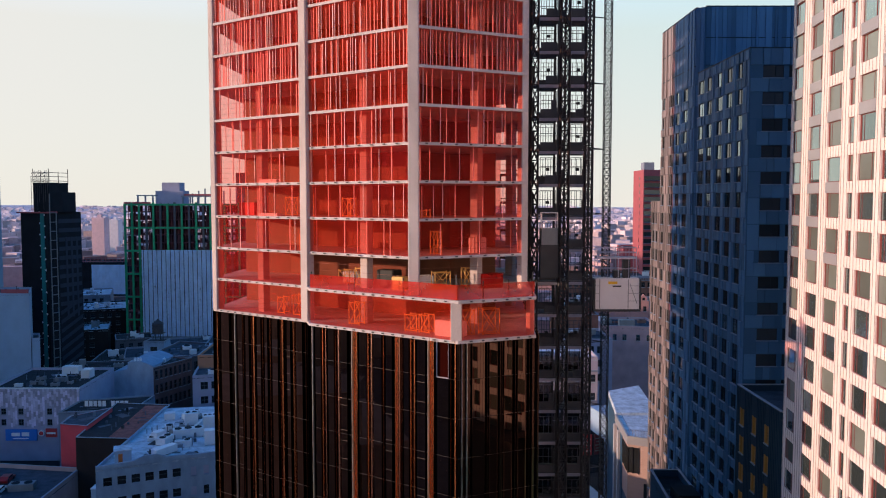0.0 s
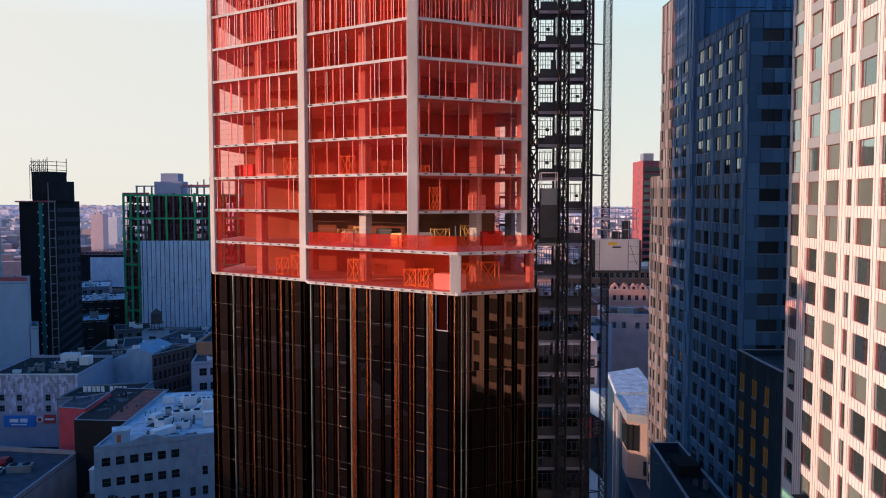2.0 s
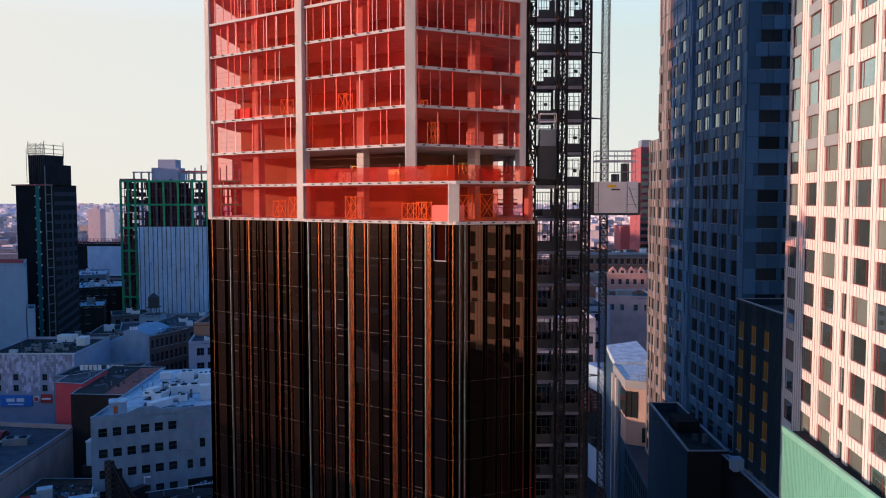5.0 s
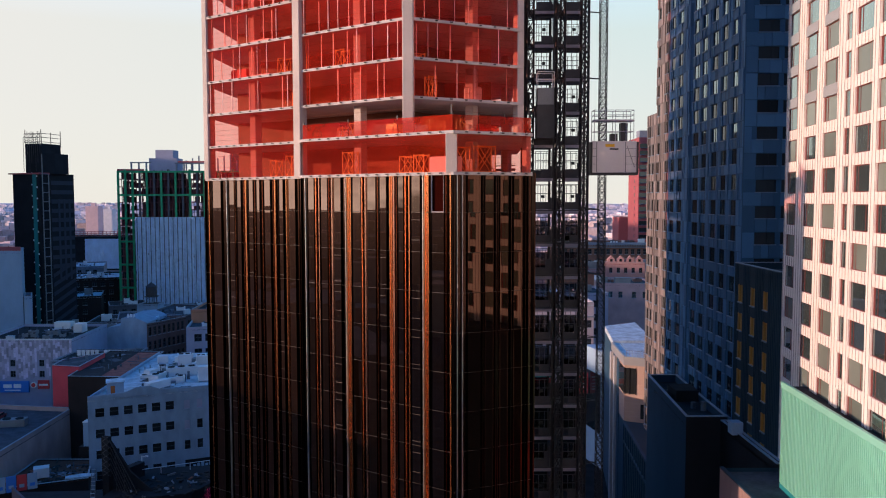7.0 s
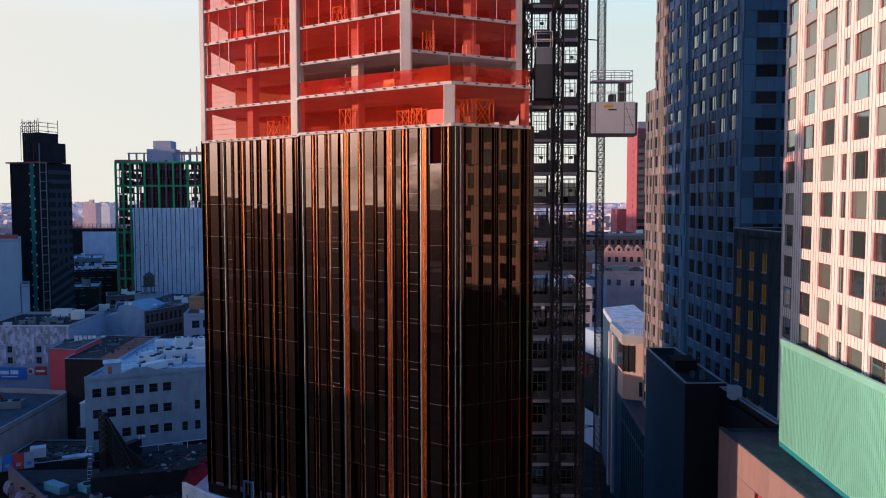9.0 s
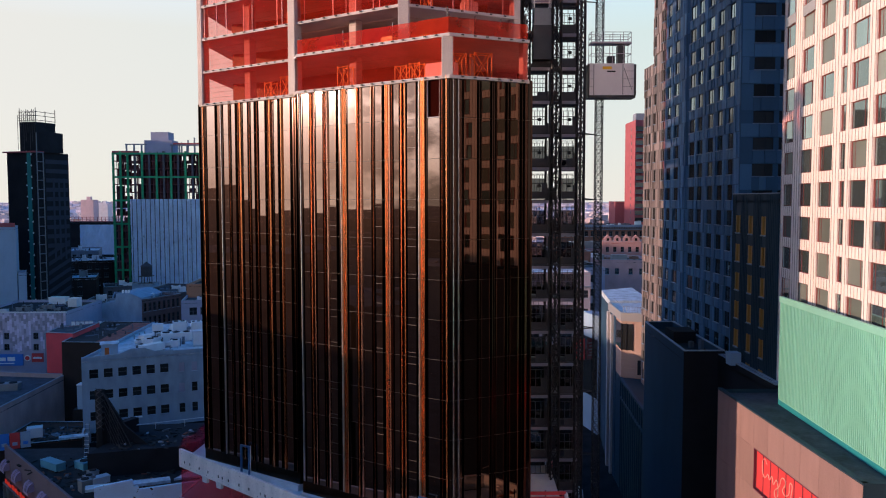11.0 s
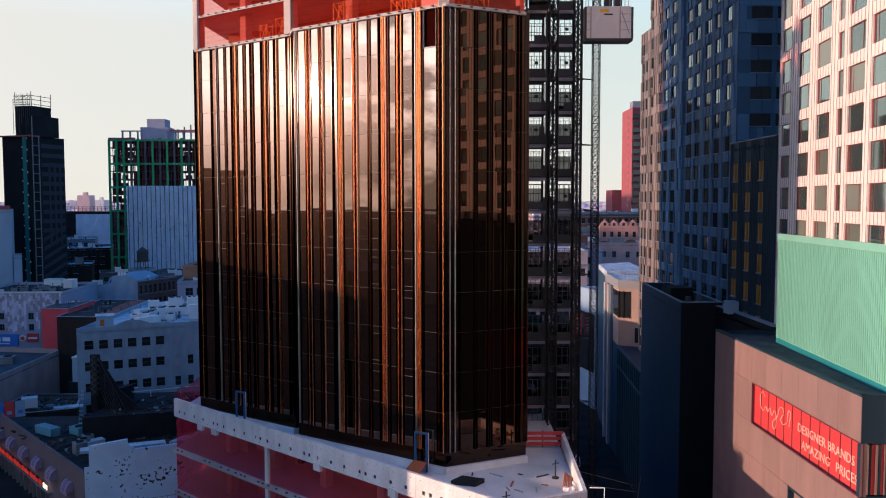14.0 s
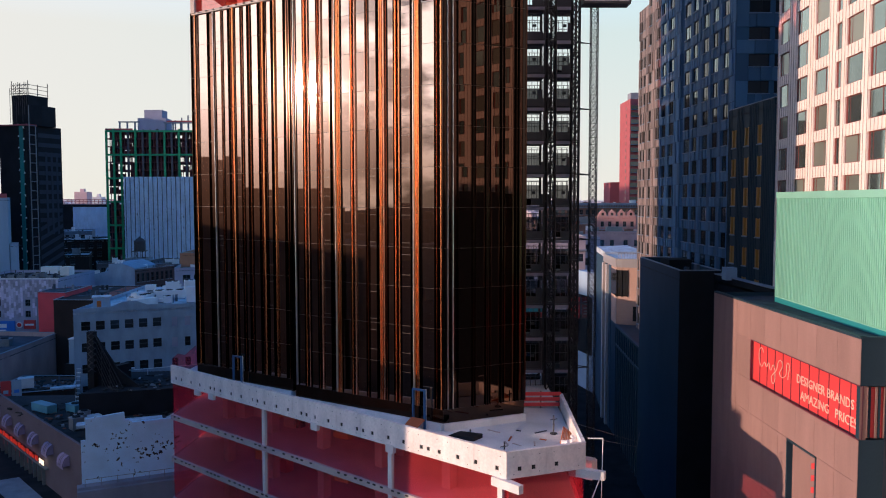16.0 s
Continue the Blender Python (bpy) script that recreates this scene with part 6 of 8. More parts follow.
for i in range(10):
    if i != 5:
        bm = bmesh.new()
        box(bm, -97.0 + 1.2 * i, -96.1 + 1.2 * i, 211.5, 211.65, 18.0, 19.5)
        part("letter_bar", bm, METAL_PALE, jz)
bm = bmesh.new()
for z in (17.6, 19.6):
    bar(bm, (-97.2, 211.8, z), (-84.8, 211.8, z), 0.05)
for i in range(8):
    bar(bm, (-97 + 1.75 * i, 212, 16.9), (-97 + 1.75 * i, 211.8, 19.6), 0.05)
part("sign_frame", bm, STEEL_DARK, jz)
jb = box_block("lettered_shop_building", [(-103.0, 209.0), (-84.0, 212.4), (-84, 228), (-102.8, 222)], 0, 17.0, STONE, ROOF_DARK, "low dark-roofed shop behind roof letters", parapet=0.3)

# lilac tiled building with shop signs
TILE_GAPS = [(3.1, 4.6), (8.0, 9.5), (16.1, 17.6), (22.2, 23.7)]
pinkb = box_block("tiled_shop_building", [(-128.0, 220.5), (-102.6, 220.5), (-104.0, 247.8), (-130, 247.8)], 0, 20.8, LILAC_WALL, ROOF_DARK, "low shop building clad in lilac tiles", parapet=0.7,
                  faces={0: (TILE_GAPS, [13.2, 10.1], 1.5, 1.8, 0.3, DARK_GLASS)})
bm = bmesh.new()
mt, lt = face_frame((-128.0, 220.5), (-102.6, 220.5))
TH = TILE_GAPS
for i in range(39):
    for k in range(8):
        x, z = 0.02 + 0.65 * i, 10.0 + 1.32 * k + 0.44 * (i % 3) - 0.4
        if any(a - 0.63 < x < b and s - 1.3 < z < s + 1.8 for a, b in TH for s in (13.2, 10.1)):
            continue
        d = rc.choice((0.03, 0.06, 0.1))
        box(bm, x, x + 0.61, 0, d, z, min(z + 1.28, 20.55), mt)
tagged(part("tile", bm, PURPLE_TILE, pinkb), kind="stuff")
bm = bmesh.new()
box(bm, -0.1, lt + 0.1, -0.3, 0.18, 20.6, 20.95, mt)
part("cornice", bm, METAL_PALE, pinkb)
bs = thing("shop_sign", (-118, 220, 5.8), "blue shop sign with pale script lettering", "sign")
bm = bmesh.new()
box(bm, 4.5, 13.3, 0.02, 0.5, 5.9, 9.1, mt)
part("board", bm, BLUE_SIGN, bs)
bm = bmesh.new()
for x0, x1, z0, z1 in ((6.2, 8.6, 7.2, 8.2), (9.1, 11.2, 7.2, 8.3), (6.6, 11.0, 6.4, 6.7)):
    box(bm, x0, x1, 0.5, 0.54, z0, z1, mt)
part("mark", bm, SIGN_WHITE, bs)
rd = thing("shop_sign", (-111, 220, 6), "red and white shop sign panels beside a round sign", "sign")
bm = bmesh.new()
box(bm, 15.8, 18.9, 0.02, 0.4, 6.9, 9.3, mt)
part("board", bm, SIGN_RED, rd)
bm = bmesh.new()
box(bm, 16.1, 18.6, 0.4, 0.44, 7.8, 8.3, mt)
part("mark", bm, SIGN_WHITE, rd)
bm = bmesh.new()
prism(bm, [(14.6 + 0.85 * math.cos(k * math.pi / 8), 8.0 + 0.85 * math.sin(k * math.pi / 8)) for k in range(16)], 0.05, 0.5, mt @ Matrix(((1, 0, 0, 0), (0, 0, 1, 0), (0, 1, 0, 0), (0, 0, 0, 1))))
part("round_board", bm, SIGN_WHITE, rd)
bm = bmesh.new()
prism(bm, [(14.6 + 0.6 * math.cos(k * math.pi / 8), 8.0 + 0.6 * math.sin(k * math.pi / 8)) for k in range(16)], 0.5, 0.56, mt @ Matrix(((1, 0, 0, 0), (0, 0, 1, 0), (0, 1, 0, 0), (0, 0, 0, 1))))
part("round_mark", bm, SIGN_RED, rd)
for a in ((-113, 232, 3, 2, 1.3, 0, 2), (-107.5, 237, 2.6, 3.5, 2.6, 0, 0), (-118, 228, 4, 1.6, 1.1, 0, 3), (-115, 243, 5, 3, 2.2, 0, 0), (-112, 226, 2.2, 1.4, 0.9, 0, 1), (-120, 234, 2.4, 1.6, 1.0, 0, 1), (-109, 229, 1.4, 1.4, 0.8, 0, 1), (-122, 225, 2.0, 1.2, 0.9, 0, 0), (-116, 238, 3, 1, 0.7, 30, 0), (-111, 241, 1.6, 1.6, 1.0, 10, 1)):
    plant(a[0], a[1], 20.1, a[2], a[3], a[4], a[5], a[6], METAL_DULL if a[6] else METAL_PALE, "dull metal plant on a grey roof" if a[6] else "pale metal box on a grey roof")

# party-walled building with a humped gable, arcaded building beside it
hump = thing("gabled_building", (-97, 258, 0), "grey rendered building with a stepped gable wall", "building")
mg, lg = face_frame((-104.0, 247.6), (-91.5, 247.4))
bm = bmesh.new()
prism(bm, [(0, 0), (lg, 0), (lg, 21.2), (lg - 1.5, 22.0), (lg - 4, 22.9), (lg - 8.0, 22.6), (lg - 8.2, 20.4), (0, 19.6)], -18, 0, mg @ Matrix(((1, 0, 0, 0), (0, 0, 1, 0), (0, 1, 0, 0), (0, 0, 0, 1))))
part("wall", bm, GREY_WALL, hump)
bm = bmesh.new()
for i in range(3):
    box(bm, lg - 6.5 + 0.9 * i, lg - 6.0 + 0.9 * i, -1.5, -1.0, 22.6, 23.8, mg)
part("chimney_pots", bm, METAL_PALE, hump)
STONE_DARK = mat("dark_weathered_stone", (0.1, 0.09, 0.1), 0.85, vary=0.2, streak=0.4)
arc = box_block("arcaded_building", [(-91.4, 247.4), (-84.2, 262.96), (-97.5, 267.5), (-103, 262)], 0, 20.9, mat("dark_brown_render", (0.15, 0.1, 0.095), 0.85, vary=0.2, streak=0.4), ROOF_DARK, "dark brown arcaded building with rows of tall windows", parapet=0.5,
                faces={0: ([0.7 + 2.05 * i for i in range(8)], [16.9, 12.4, 7.8], 1.25, 2.7, 0.3, DARK_GLASS)})
grey_row = box_block("grey_row_building", [(-84.15, 263.07), (-74.0, 285.0), (-98, 292), (-99.5, 268.3)], 0, 21.3, STONE_DARK, ROOF_GREY, "dark grey stone building with wide windows", parapet=0.6,
                faces={0: ([1.0 + 3.05 * i for i in range(7)], [16.4, 11.6, 6.8], 2.2, 3.0, 0.4, DARK_GLASS)})
for a in ((-93, 258, 3, 2, 1.2, 30, 0), (-86, 270, 2, 2, 1.6, 30, 0), (-91, 279, 3, 3, 1.2, 20, 1), (-82, 280, 2.4, 1.6, 1.8, 30, 0)):
    plant(a[0], a[1], 20.4 if a[1] < 262 else 20.7, a[2], a[3], a[4], a[5], a[6])
lil = box_block("lilac_building", [(-72.1, 225.3), (-52, 233), (-56, 252), (-76, 246)], 0, 23.2, LILAC_WALL, ROOF_GREY, "small lilac rendered building", faces={0: ([2.2, 5.2, 8.4, 12], [19.0, 14.8, 10.6], 2.1, 2.2, 0.3, DARK_GLASS)})
for a in ((-68, 231, 2.4, 1.6, 1.2, 20, 1), (-64, 236, 2, 2, 1.6, 20, 0)):
    plant(a[0], a[1], 22.5, a[2], a[3], a[4], a[5], a[6])
oran = box_block("ochre_building", [(-74.7, 238.7), (-66, 240), (-66, 262), (-76, 262)], 0, 26.6, mat("ochre_render", (0.42, 0.2, 0.12), 0.85), ROOF_DARK, "small ochre and brick building")

# low building with a long pale wall beside the alley, cars on its deck
MAUVE_WALL = mat("weathered_mauve_wall", (0.42, 0.3, 0.28), 0.9, vary=0.25, streak=0.5)
low = box_block("low_deck_building", [(-132, 134), (-81.5, 138.0), (-82.6, 177.0), (-140, 186)], 0, 12.9, MAUVE_WALL, ROOF_GREY, "low flat-roofed building with a long pale wall", parapet=0.9)
for a in ((-92, 158, 3, 2, 1.4, 10, 1), (-96, 152, 3, 2, 1.4, 40, 1), (-90, 166, 5, 2.4, 1.6, 10, 2), (-104, 170, 9, 3, 1.6, 5, 0), (-110, 158, 4, 3, 1.5, 5, 2)):
    plant(a[0], a[1], 11.8, a[2], a[3], a[4], a[5], a[6], METAL_DULL, "dull metal plant on a low roof")


def car(x, y, z, turn, paint, label):
    c = thing("car", (x, y, z), label, "car", "cars in the streets")
    m = pose(x, y, z, 0, 0, turn)
    bm = bmesh.new()
    prism(bm, [(-2.2, 0.3), (2.2, 0.3), (2.25, 0.75), (1.2, 0.95), (0.7, 1.45), (-1.2, 1.45), (-2.0, 0.95), (-2.25, 0.8)], -0.88, 0.88, m @ Matrix(((1, 0, 0, 0), (0, 0, 1, 0), (0, 1, 0, 0), (0, 0, 0, 1))))
    part("body", bm, paint, c)
    bm = bmesh.new()
    prism(bm, [(1.05, 1.0), (0.65, 1.38), (-1.15, 1.38), (-1.75, 1.0)], -0.9, 0.9, m @ Matrix(((1, 0, 0, 0), (0, 0, 1, 0), (0, 1, 0, 0), (0, 0, 0, 1))))
    part("glazing", bm, DARK_GLASS, c)
    for wx in (-1.35, 1.35):
        for wy in (-0.8, 0.8):
            bm = bmesh.new()
            bar(bm, m @ Vector((wx, wy - 0.1, 0.32)), m @ Vector((wx, wy + 0.1, 0.32)), 0.32, 10)
            part("wheel", bm, BLACK_WALL, c)


PAINTS = [mat("car_paint_" + n, c, 0.3, vary=0.03) for n, c in (("white", (0.7, 0.7, 0.7)), ("black", (0.02, 0.02, 0.02)), ("grey", (0.2, 0.21, 0.22)), ("red", (0.3, 0.02, 0.02)))]
for i, (x, y, tu) in enumerate(((-98, 196, 10), (-104, 200, 8), (-112, 206, 5), (-93, 205, 8), (-118, 196, 5), (-108, 190, 8), (30.2, 92, 0), (18, 120, 86), (22, 150, 86), (24, 135, 86), (22.5, 175, 86))[:6] + ((19.5, 118, 86), (22, 150, 86), (24.8, 136, 86), (24, 175, 86))):
    car(x, y, 0.0, tu, PAINTS[i % 4], ("white", "black", "grey", "dark red")[i % 4] + " car standing in the shaded street")

van = thing("white_cabinet", (-71.9, 160.5, 0), "white steel cabinet on a dark masonry plinth in the alley", "cabinet")
bm = bmesh.new()
box(bm, -72.6, -71.2, 160.0, 162.2, 9.4, 14.3)
part("box", bm, WHITE_WALL, van)
bm = bmesh.new()
box(bm, -72.7, -71.1, 159.9, 162.3, 14.3, 14.5)
part("cap", bm, METAL_PALE, van)
bm = bmesh.new()
box(bm, -73.4, -70.6, 159.6, 163, 0, 9.4)
part("plinth", bm, BROWN_BLACK, van)

# roofs in the alley below
RUST_ROOF = mat("dark_rust_roof", (0.1, 0.045, 0.03), 0.9, vary=0.45, scale=4.0)
alley = box_block("alley_shed", [(-80.5, 141.0), (-66.0, 147.0), (-70, 158), (-81, 158)], 0, 7.4, BROWN_BLACK, RUST_ROOF, "low shed with a rust-red roof in the alley", parapet=0.2)
bm = bmesh.new()
prism(bm, [(-70, 146.2), (-65.5, 148.0), (-65.8, 149.2), (-68, 149.0), (-70.6, 147.6)], 7.4, 7.6)
solo("roof_sheet", bm, ROOF_PALE, "crumpled pale sheet on a shed roof", "sheet")
board = thing("striped_hoarding", (-76, 141, 7.2), "red white and blue advertising panels on a roof edge", "hoarding")
m_h, l_h = face_frame((-80.5, 138.2), (-73.0, 142.4))
for i, c in enumerate((SIGN_RED, WHITE_WALL, BLUE_SIGN, SIGN_RED, WHITE_WALL)):
    bm = bmesh.new()
    box(bm, 1.7 * i, 1.7 * i + 1.6, 0, 0.15, 7.3, 10.2, m_h)
    p = part("panel", bm, c, board)
    bm = bmesh.new()
    box(bm, 1.7 * i + 0.4, 1.7 * i + 1.2, 0.15, 0.18, 7.9, 8.5, m_h)
    part("text_bar", bm, WHITE_WALL if c is not WHITE_WALL else BLUE_SIGN, p)
plant(-75.0, 147.5, 7.4, 2.6, 2.0, 1.9, 25, 0)

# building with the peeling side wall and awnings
# peeling white paint, tinted blue for the shade it stands in
PEEL = mat("blue_cast_peeling_wall", (0.52, 0.76, 0.96), 0.9, vary=0.15, bump=0.4)
n_, l_ = PEEL.node_tree.nodes, PEEL.node_tree.links
spots, ramp, mixc = n_.new("ShaderNodeTexNoise"), n_.new("ShaderNodeMapRange"), n_.new("ShaderNodeMixRGB")
ramp.inputs["From Min"].default_value, ramp.inputs["From Max"].default_value = 1.115, 1.135
spots.inputs["Scale"].default_value, spots.inputs["Detail"].default_value = 2.2, 9
gp = n_.new("ShaderNodeNewGeometry")
l_.new(gp.outputs["Position"], spots.inputs["Vector"])
patch, both_ = n_.new("ShaderNodeTexNoise"), n_.new("ShaderNodeMath")
patch.inputs["Scale"].default_value, patch.inputs["Detail"].default_value = 0.3, 3
l_.new(gp.outputs["Position"], patch.inputs["Vector"])
both_.operation = "MULTIPLY_ADD"
both_.inputs[1].default_value = 0.9
l_.new(patch.outputs[0], both_.inputs[0]), l_.new(spots.outputs[0], both_.inputs[2])
l_.new(both_.outputs[0], ramp.inputs[0])
old = n_["Principled BSDF"].inputs["Base Color"].links[0].from_socket
l_.new(ramp.outputs[0], mixc.inputs[0]), l_.new(old, mixc.inputs[1])
mixc.inputs[2].default_value = (0.035, 0.03, 0.03, 1)
l_.new(mixc.outputs[0], n_["Principled BSDF"].inputs["Base Color"])
A0, A1, A2 = (-46.7, 105.8), (-20.0, 117.5), (-75.0, 137.0)
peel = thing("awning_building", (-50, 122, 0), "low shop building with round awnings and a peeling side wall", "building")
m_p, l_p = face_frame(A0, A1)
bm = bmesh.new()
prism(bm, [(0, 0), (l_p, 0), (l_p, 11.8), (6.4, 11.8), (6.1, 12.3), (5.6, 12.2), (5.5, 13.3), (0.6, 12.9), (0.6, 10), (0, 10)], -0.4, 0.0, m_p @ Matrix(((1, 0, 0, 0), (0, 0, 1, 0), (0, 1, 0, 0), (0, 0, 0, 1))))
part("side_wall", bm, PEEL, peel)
m_q, l_q = face_frame(A2, A0)
BROWN_FRONT = mat("mauve_brown_front", (0.15, 0.11, 0.12), 0.8, vary=0.15)
bm = bmesh.new()
holed(bm, l_q - 0.05, 0, 9.3, [(l_q - 41.6 + 2.2 * i, l_q - 40.1 + 2.2 * i, 0.6, 3.6) for i in range(12)], 0.4, m_q)
quad(bm, [(0, 0, 9.3), (l_q, 0, 9.3), (l_q, -0.4, 9.3), (0, -0.4, 9.3)], m_q)
quad(bm, [(0, -0.4, 8.4), (l_q, -0.4, 8.4), (l_q, -0.4, 9.3), (0, -0.4, 9.3)], m_q)
part("front_wall", bm, BROWN_FRONT, peel)
bm = bmesh.new()
prism(bm, [(-46.9, 106.4), (-20.4, 118.0), (-30, 139.5), (-74.3, 136.9)], 8.2, 8.5)
part("roof", bm, ROOF_DARK, peel)
AWN = mat("mauve_awning_cloth", (0.3, 0.22, 0.32), 0.8, vary=0.1)
for i in range(6):
    s = l_q - 7.2 - 6.9 * i
    bm = bmesh.new()
    ring = []
    for x in (s, s + 2.6):
        ring.append([bm.verts.new(m_q @ Vector((x, 0.02 + 0.95 * math.sin(k * math.pi / 16), 5.5 + 1.35 * math.cos(k * math.pi / 16)))) for k in range(9)])
    for k in range(8):
        bm.faces.new((ring[0][k], ring[1][k], ring[1][k + 1], ring[0][k + 1]))
    for q in ring:
        bm.faces.new(q + [bm.verts.new(m_q @ Vector((s if q is ring[0] else s + 2.6, 0.02, 5.5)))])
    aw = part("awning", bm, AWN, peel, "rounded mauve cloth awning")
    for j in range(6):
        x = s + 0.52 * j
        for k in range(8):
            if j in (0, 2, 3, 5):
                bm = bmesh.new()
                p0, p1 = (m_q @ Vector((x, 0.03 + 0.96 * math.sin(t * math.pi / 16), 5.5 + 1.37 * math.cos(t * math.pi / 16))) for t in (k, k + 1))
                bar(bm, p0, p1, 0.04)
                part("rib", bm, BROWN_FRONT, aw)
    bm = bmesh.new()
    box(bm, s, s + 2.6, 0.92, 0.96, 5.1, 5.5, m_q)
    part("valance", bm, AWN, aw)
GLOW = bpy.data.materials.new("lit_red_letters")
GLOW.use_nodes = True
GLOW.node_tree.nodes["Principled BSDF"].inputs["Base Color"].default_value = (0.6, 0.03, 0.02, 1)
GLOW.node_tree.nodes["Principled BSDF"].inputs["Emission Color"].default_value = (1, 0.05, 0.02, 1)
GLOW.node_tree.nodes["Principled BSDF"].inputs["Emission Strength"].default_value = 0.28
GLOW_W = GLOW.copy()
GLOW_W.name = "lit_white_letters"
GLOW_W.node_tree.nodes["Principled BSDF"].inputs["Emission Color"].default_value = (1, 0.8, 0.6, 1)
GLOW_W.node_tree.nodes["Principled BSDF"].inputs["Emission Strength"].default_value = 1.6
lit = thing("lit_shop_sign", (-60, 118, 4.2), "glowing red shop letters over a glazed front", "sign")
for i in range(16):
    s = l_q - 18.2 - 1.45 * i
    bm = bmesh.new()
    box(bm, s, s + (1.0, 0.7, 1.2)[i % 3], 0.5, 0.65, 3.25, (3.95, 3.75, 3.85)[i % 3], m_q)
    part("letter", bm, GLOW, lit)
for k in range(3):
    bm = bmesh.new()
    box(bm, l_q - 16.4 + 0.75 * k, l_q - 16.0 + 0.75 * k, 0.5, 0.6, 3.2, 3.9, m_q)
    part("lit_letter", bm, GLOW_W, lit, "glowing pale letter")
bm = bmesh.new()
box(bm, l_q - 42, l_q - 13.9, 0.02, 0.5, 2.6, 2.85, m_q)
part("sign_rail", bm, METAL_DULL, lit)
for i in range(13):
    bm = bmesh.new()
    box(bm, l_q - 42 + 2.2 * i, l_q - 41.85 + 2.2 * i, 0.05, 0.5, 0, 2.6, m_q)
    part("shopfront_post", bm, METAL_DULL, lit)
    # red panels stand in for red reflections in the shop glass
    if i % 3 != 1 and i < 11:
        bm = bmesh.new()
        box(bm, l_q - 41.7 + 2.2 * i, l_q - 40.1 + 2.2 * i, 0.03, 0.1, 1.2 + 0.4 * (i % 2), 2.9, m_q)
        part("window_poster", bm, SIGN_RED, lit)
for a in ((-51.5, 119.5, 3.4, 1.4, 1.1, 45, 0), (-52.0, 116.5, 1.6, 1.6, 1.8, 45, 1), (-52.5, 119.0, 1.4, 1.4, 1.5, 45, 1), (-53.0, 121.5, 1.4, 1.4, 1.4, 45, 1), (-53.6, 124, 1.4, 1.4, 1.4, 45, 1)):
    plant(a[0], a[1], 8.5, a[2], a[3], a[4], a[5], a[6], METAL_PALE if a[6] == 0 else METAL_DULL, "metal plant on a dark tar roof")
TEAL_UNIT = mat("teal_unit_metal", (0.1, 0.3, 0.38), 0.5, 0.2, vary=0.2)
plant(-61.6, 126.6, 8.5, 4.6, 1.6, 1.3, -35, 0, TEAL_UNIT, "teal metal plant case on a tar roof")
plant(-56.6, 126.8, 8.5, 2.6, 2.0, 1.2, -35, 1, TEAL_UNIT, "teal fan unit on a tar roof")
ladder = thing("roof_ladder", (-58.2, 131, 8.5), "grey steel ladder up a dark roof wall", "ladder")
for dx in (0.0, 0.7):
    bm = bmesh.new()
    bar(bm, (-58.6 + dx, 131, 8.5), (-58.6 + dx, 132, 14.5), 0.05)
    part("rail", bm, METAL_DULL, ladder)
for k in range(9):
    bm = bmesh.new()
    bar(bm, (-58.6, 131 + 0.11 * k, 9.1 + 0.65 * k), (-57.9, 131 + 0.11 * k, 9.1 + 0.65 * k), 0.05)
    part("rung", bm, METAL_PALE, ladder)
terr = thing("terrace", (-40, 106, 0), "pale concrete ledge and steps along a peeling wall", "terrace")
for d0, d1, z_, lab in ((0.02, 1.5, 4.1, "pale ledge"), (1.5, 2.1, 3.7, "low kerb")):
    bm = bmesh.new()
    box(bm, -0.6, l_p, d0, d1, 0, z_, m_p)
    part("ledge", bm, STONE, terr, lab)
for i in range(14):
    bm = bmesh.new()
    bar(bm, m_p @ Vector((0.4 + 2.0 * i, 1.4, 4.1)), m_p @ Vector((0.4 + 2.0 * i, 1.4, 5.1)), 0.035)
    part("rail_post", bm, STEEL_GREY, terr)
bm = bmesh.new()
bar(bm, m_p @ Vector((0.4, 1.4, 5.1)), m_p @ Vector((l_p - 0.5, 1.4, 5.1)), 0.035)
part("rail", bm, STEEL_GREY, terr)
bm = bmesh.new()
prism(bm, [(-66, 118), (-46.5, 97), (-44.0, 99.5), (-49.0, 105.0), (-62.5, 120.0)], -0.02, 0.16)
tagged(new("pavement", mesh_of("pavement", bm, mat("pale_pavement", (0.2, 0.23, 0.26), 0.9, vary=0.25, scale=3.0))), "pale pavement along the awning shops", "pavement", kind="structure")
rt_ = random.Random(51)
YARD = [mat("yard_scrap_" + n, c, 0.8, vary=0.2) for n, c in (("ochre", (0.3, 0.17, 0.03)), ("brown", (0.12, 0.06, 0.04)), ("grey", (0.16, 0.17, 0.18)))]
for i in range(46):
    u, v = rt_.uniform(3, l_p - 6), rt_.uniform(2.6, 9)
    p_ = m_p @ Vector((u, v, 0))
    bm = bmesh.new()
    w_, d_, h_ = rt_.uniform(0.4, 2.6), rt_.uniform(0.3, 1.0), rt_.uniform(0.2, 1.4)
    box(bm, -w_ / 2, w_ / 2, -d_ / 2, d_ / 2, 0, h_, pose(p_.x, p_.y, 0, 0, 0, rt_.uniform(0, 180)))
    bmesh.ops.bevel(bm, geom=bm.edges[:], offset=0.04, segments=1, affect="EDGES")
    solo("yard_scrap", bm, rt_.choice(YARD), "heaped site scrap in the dark yard", "scrap", "scrap in the yard")
bill = thing("billboard_frame", (-53, 127, 8.5), "black billboard on a raking lattice frame above dark roofs", "billboard")
bm = bmesh.new()
prism(bm, [(-54.9, 127.4), (-53.7, 127.0), (-50.5, 134.2), (-51.7, 134.8)], 8.5, 14.8)
prism(bm, [(-54.9, 127.4), (-53.7, 127.0), (-53.4, 127.8), (-54.6, 128.2)], 8.5, 21.2)
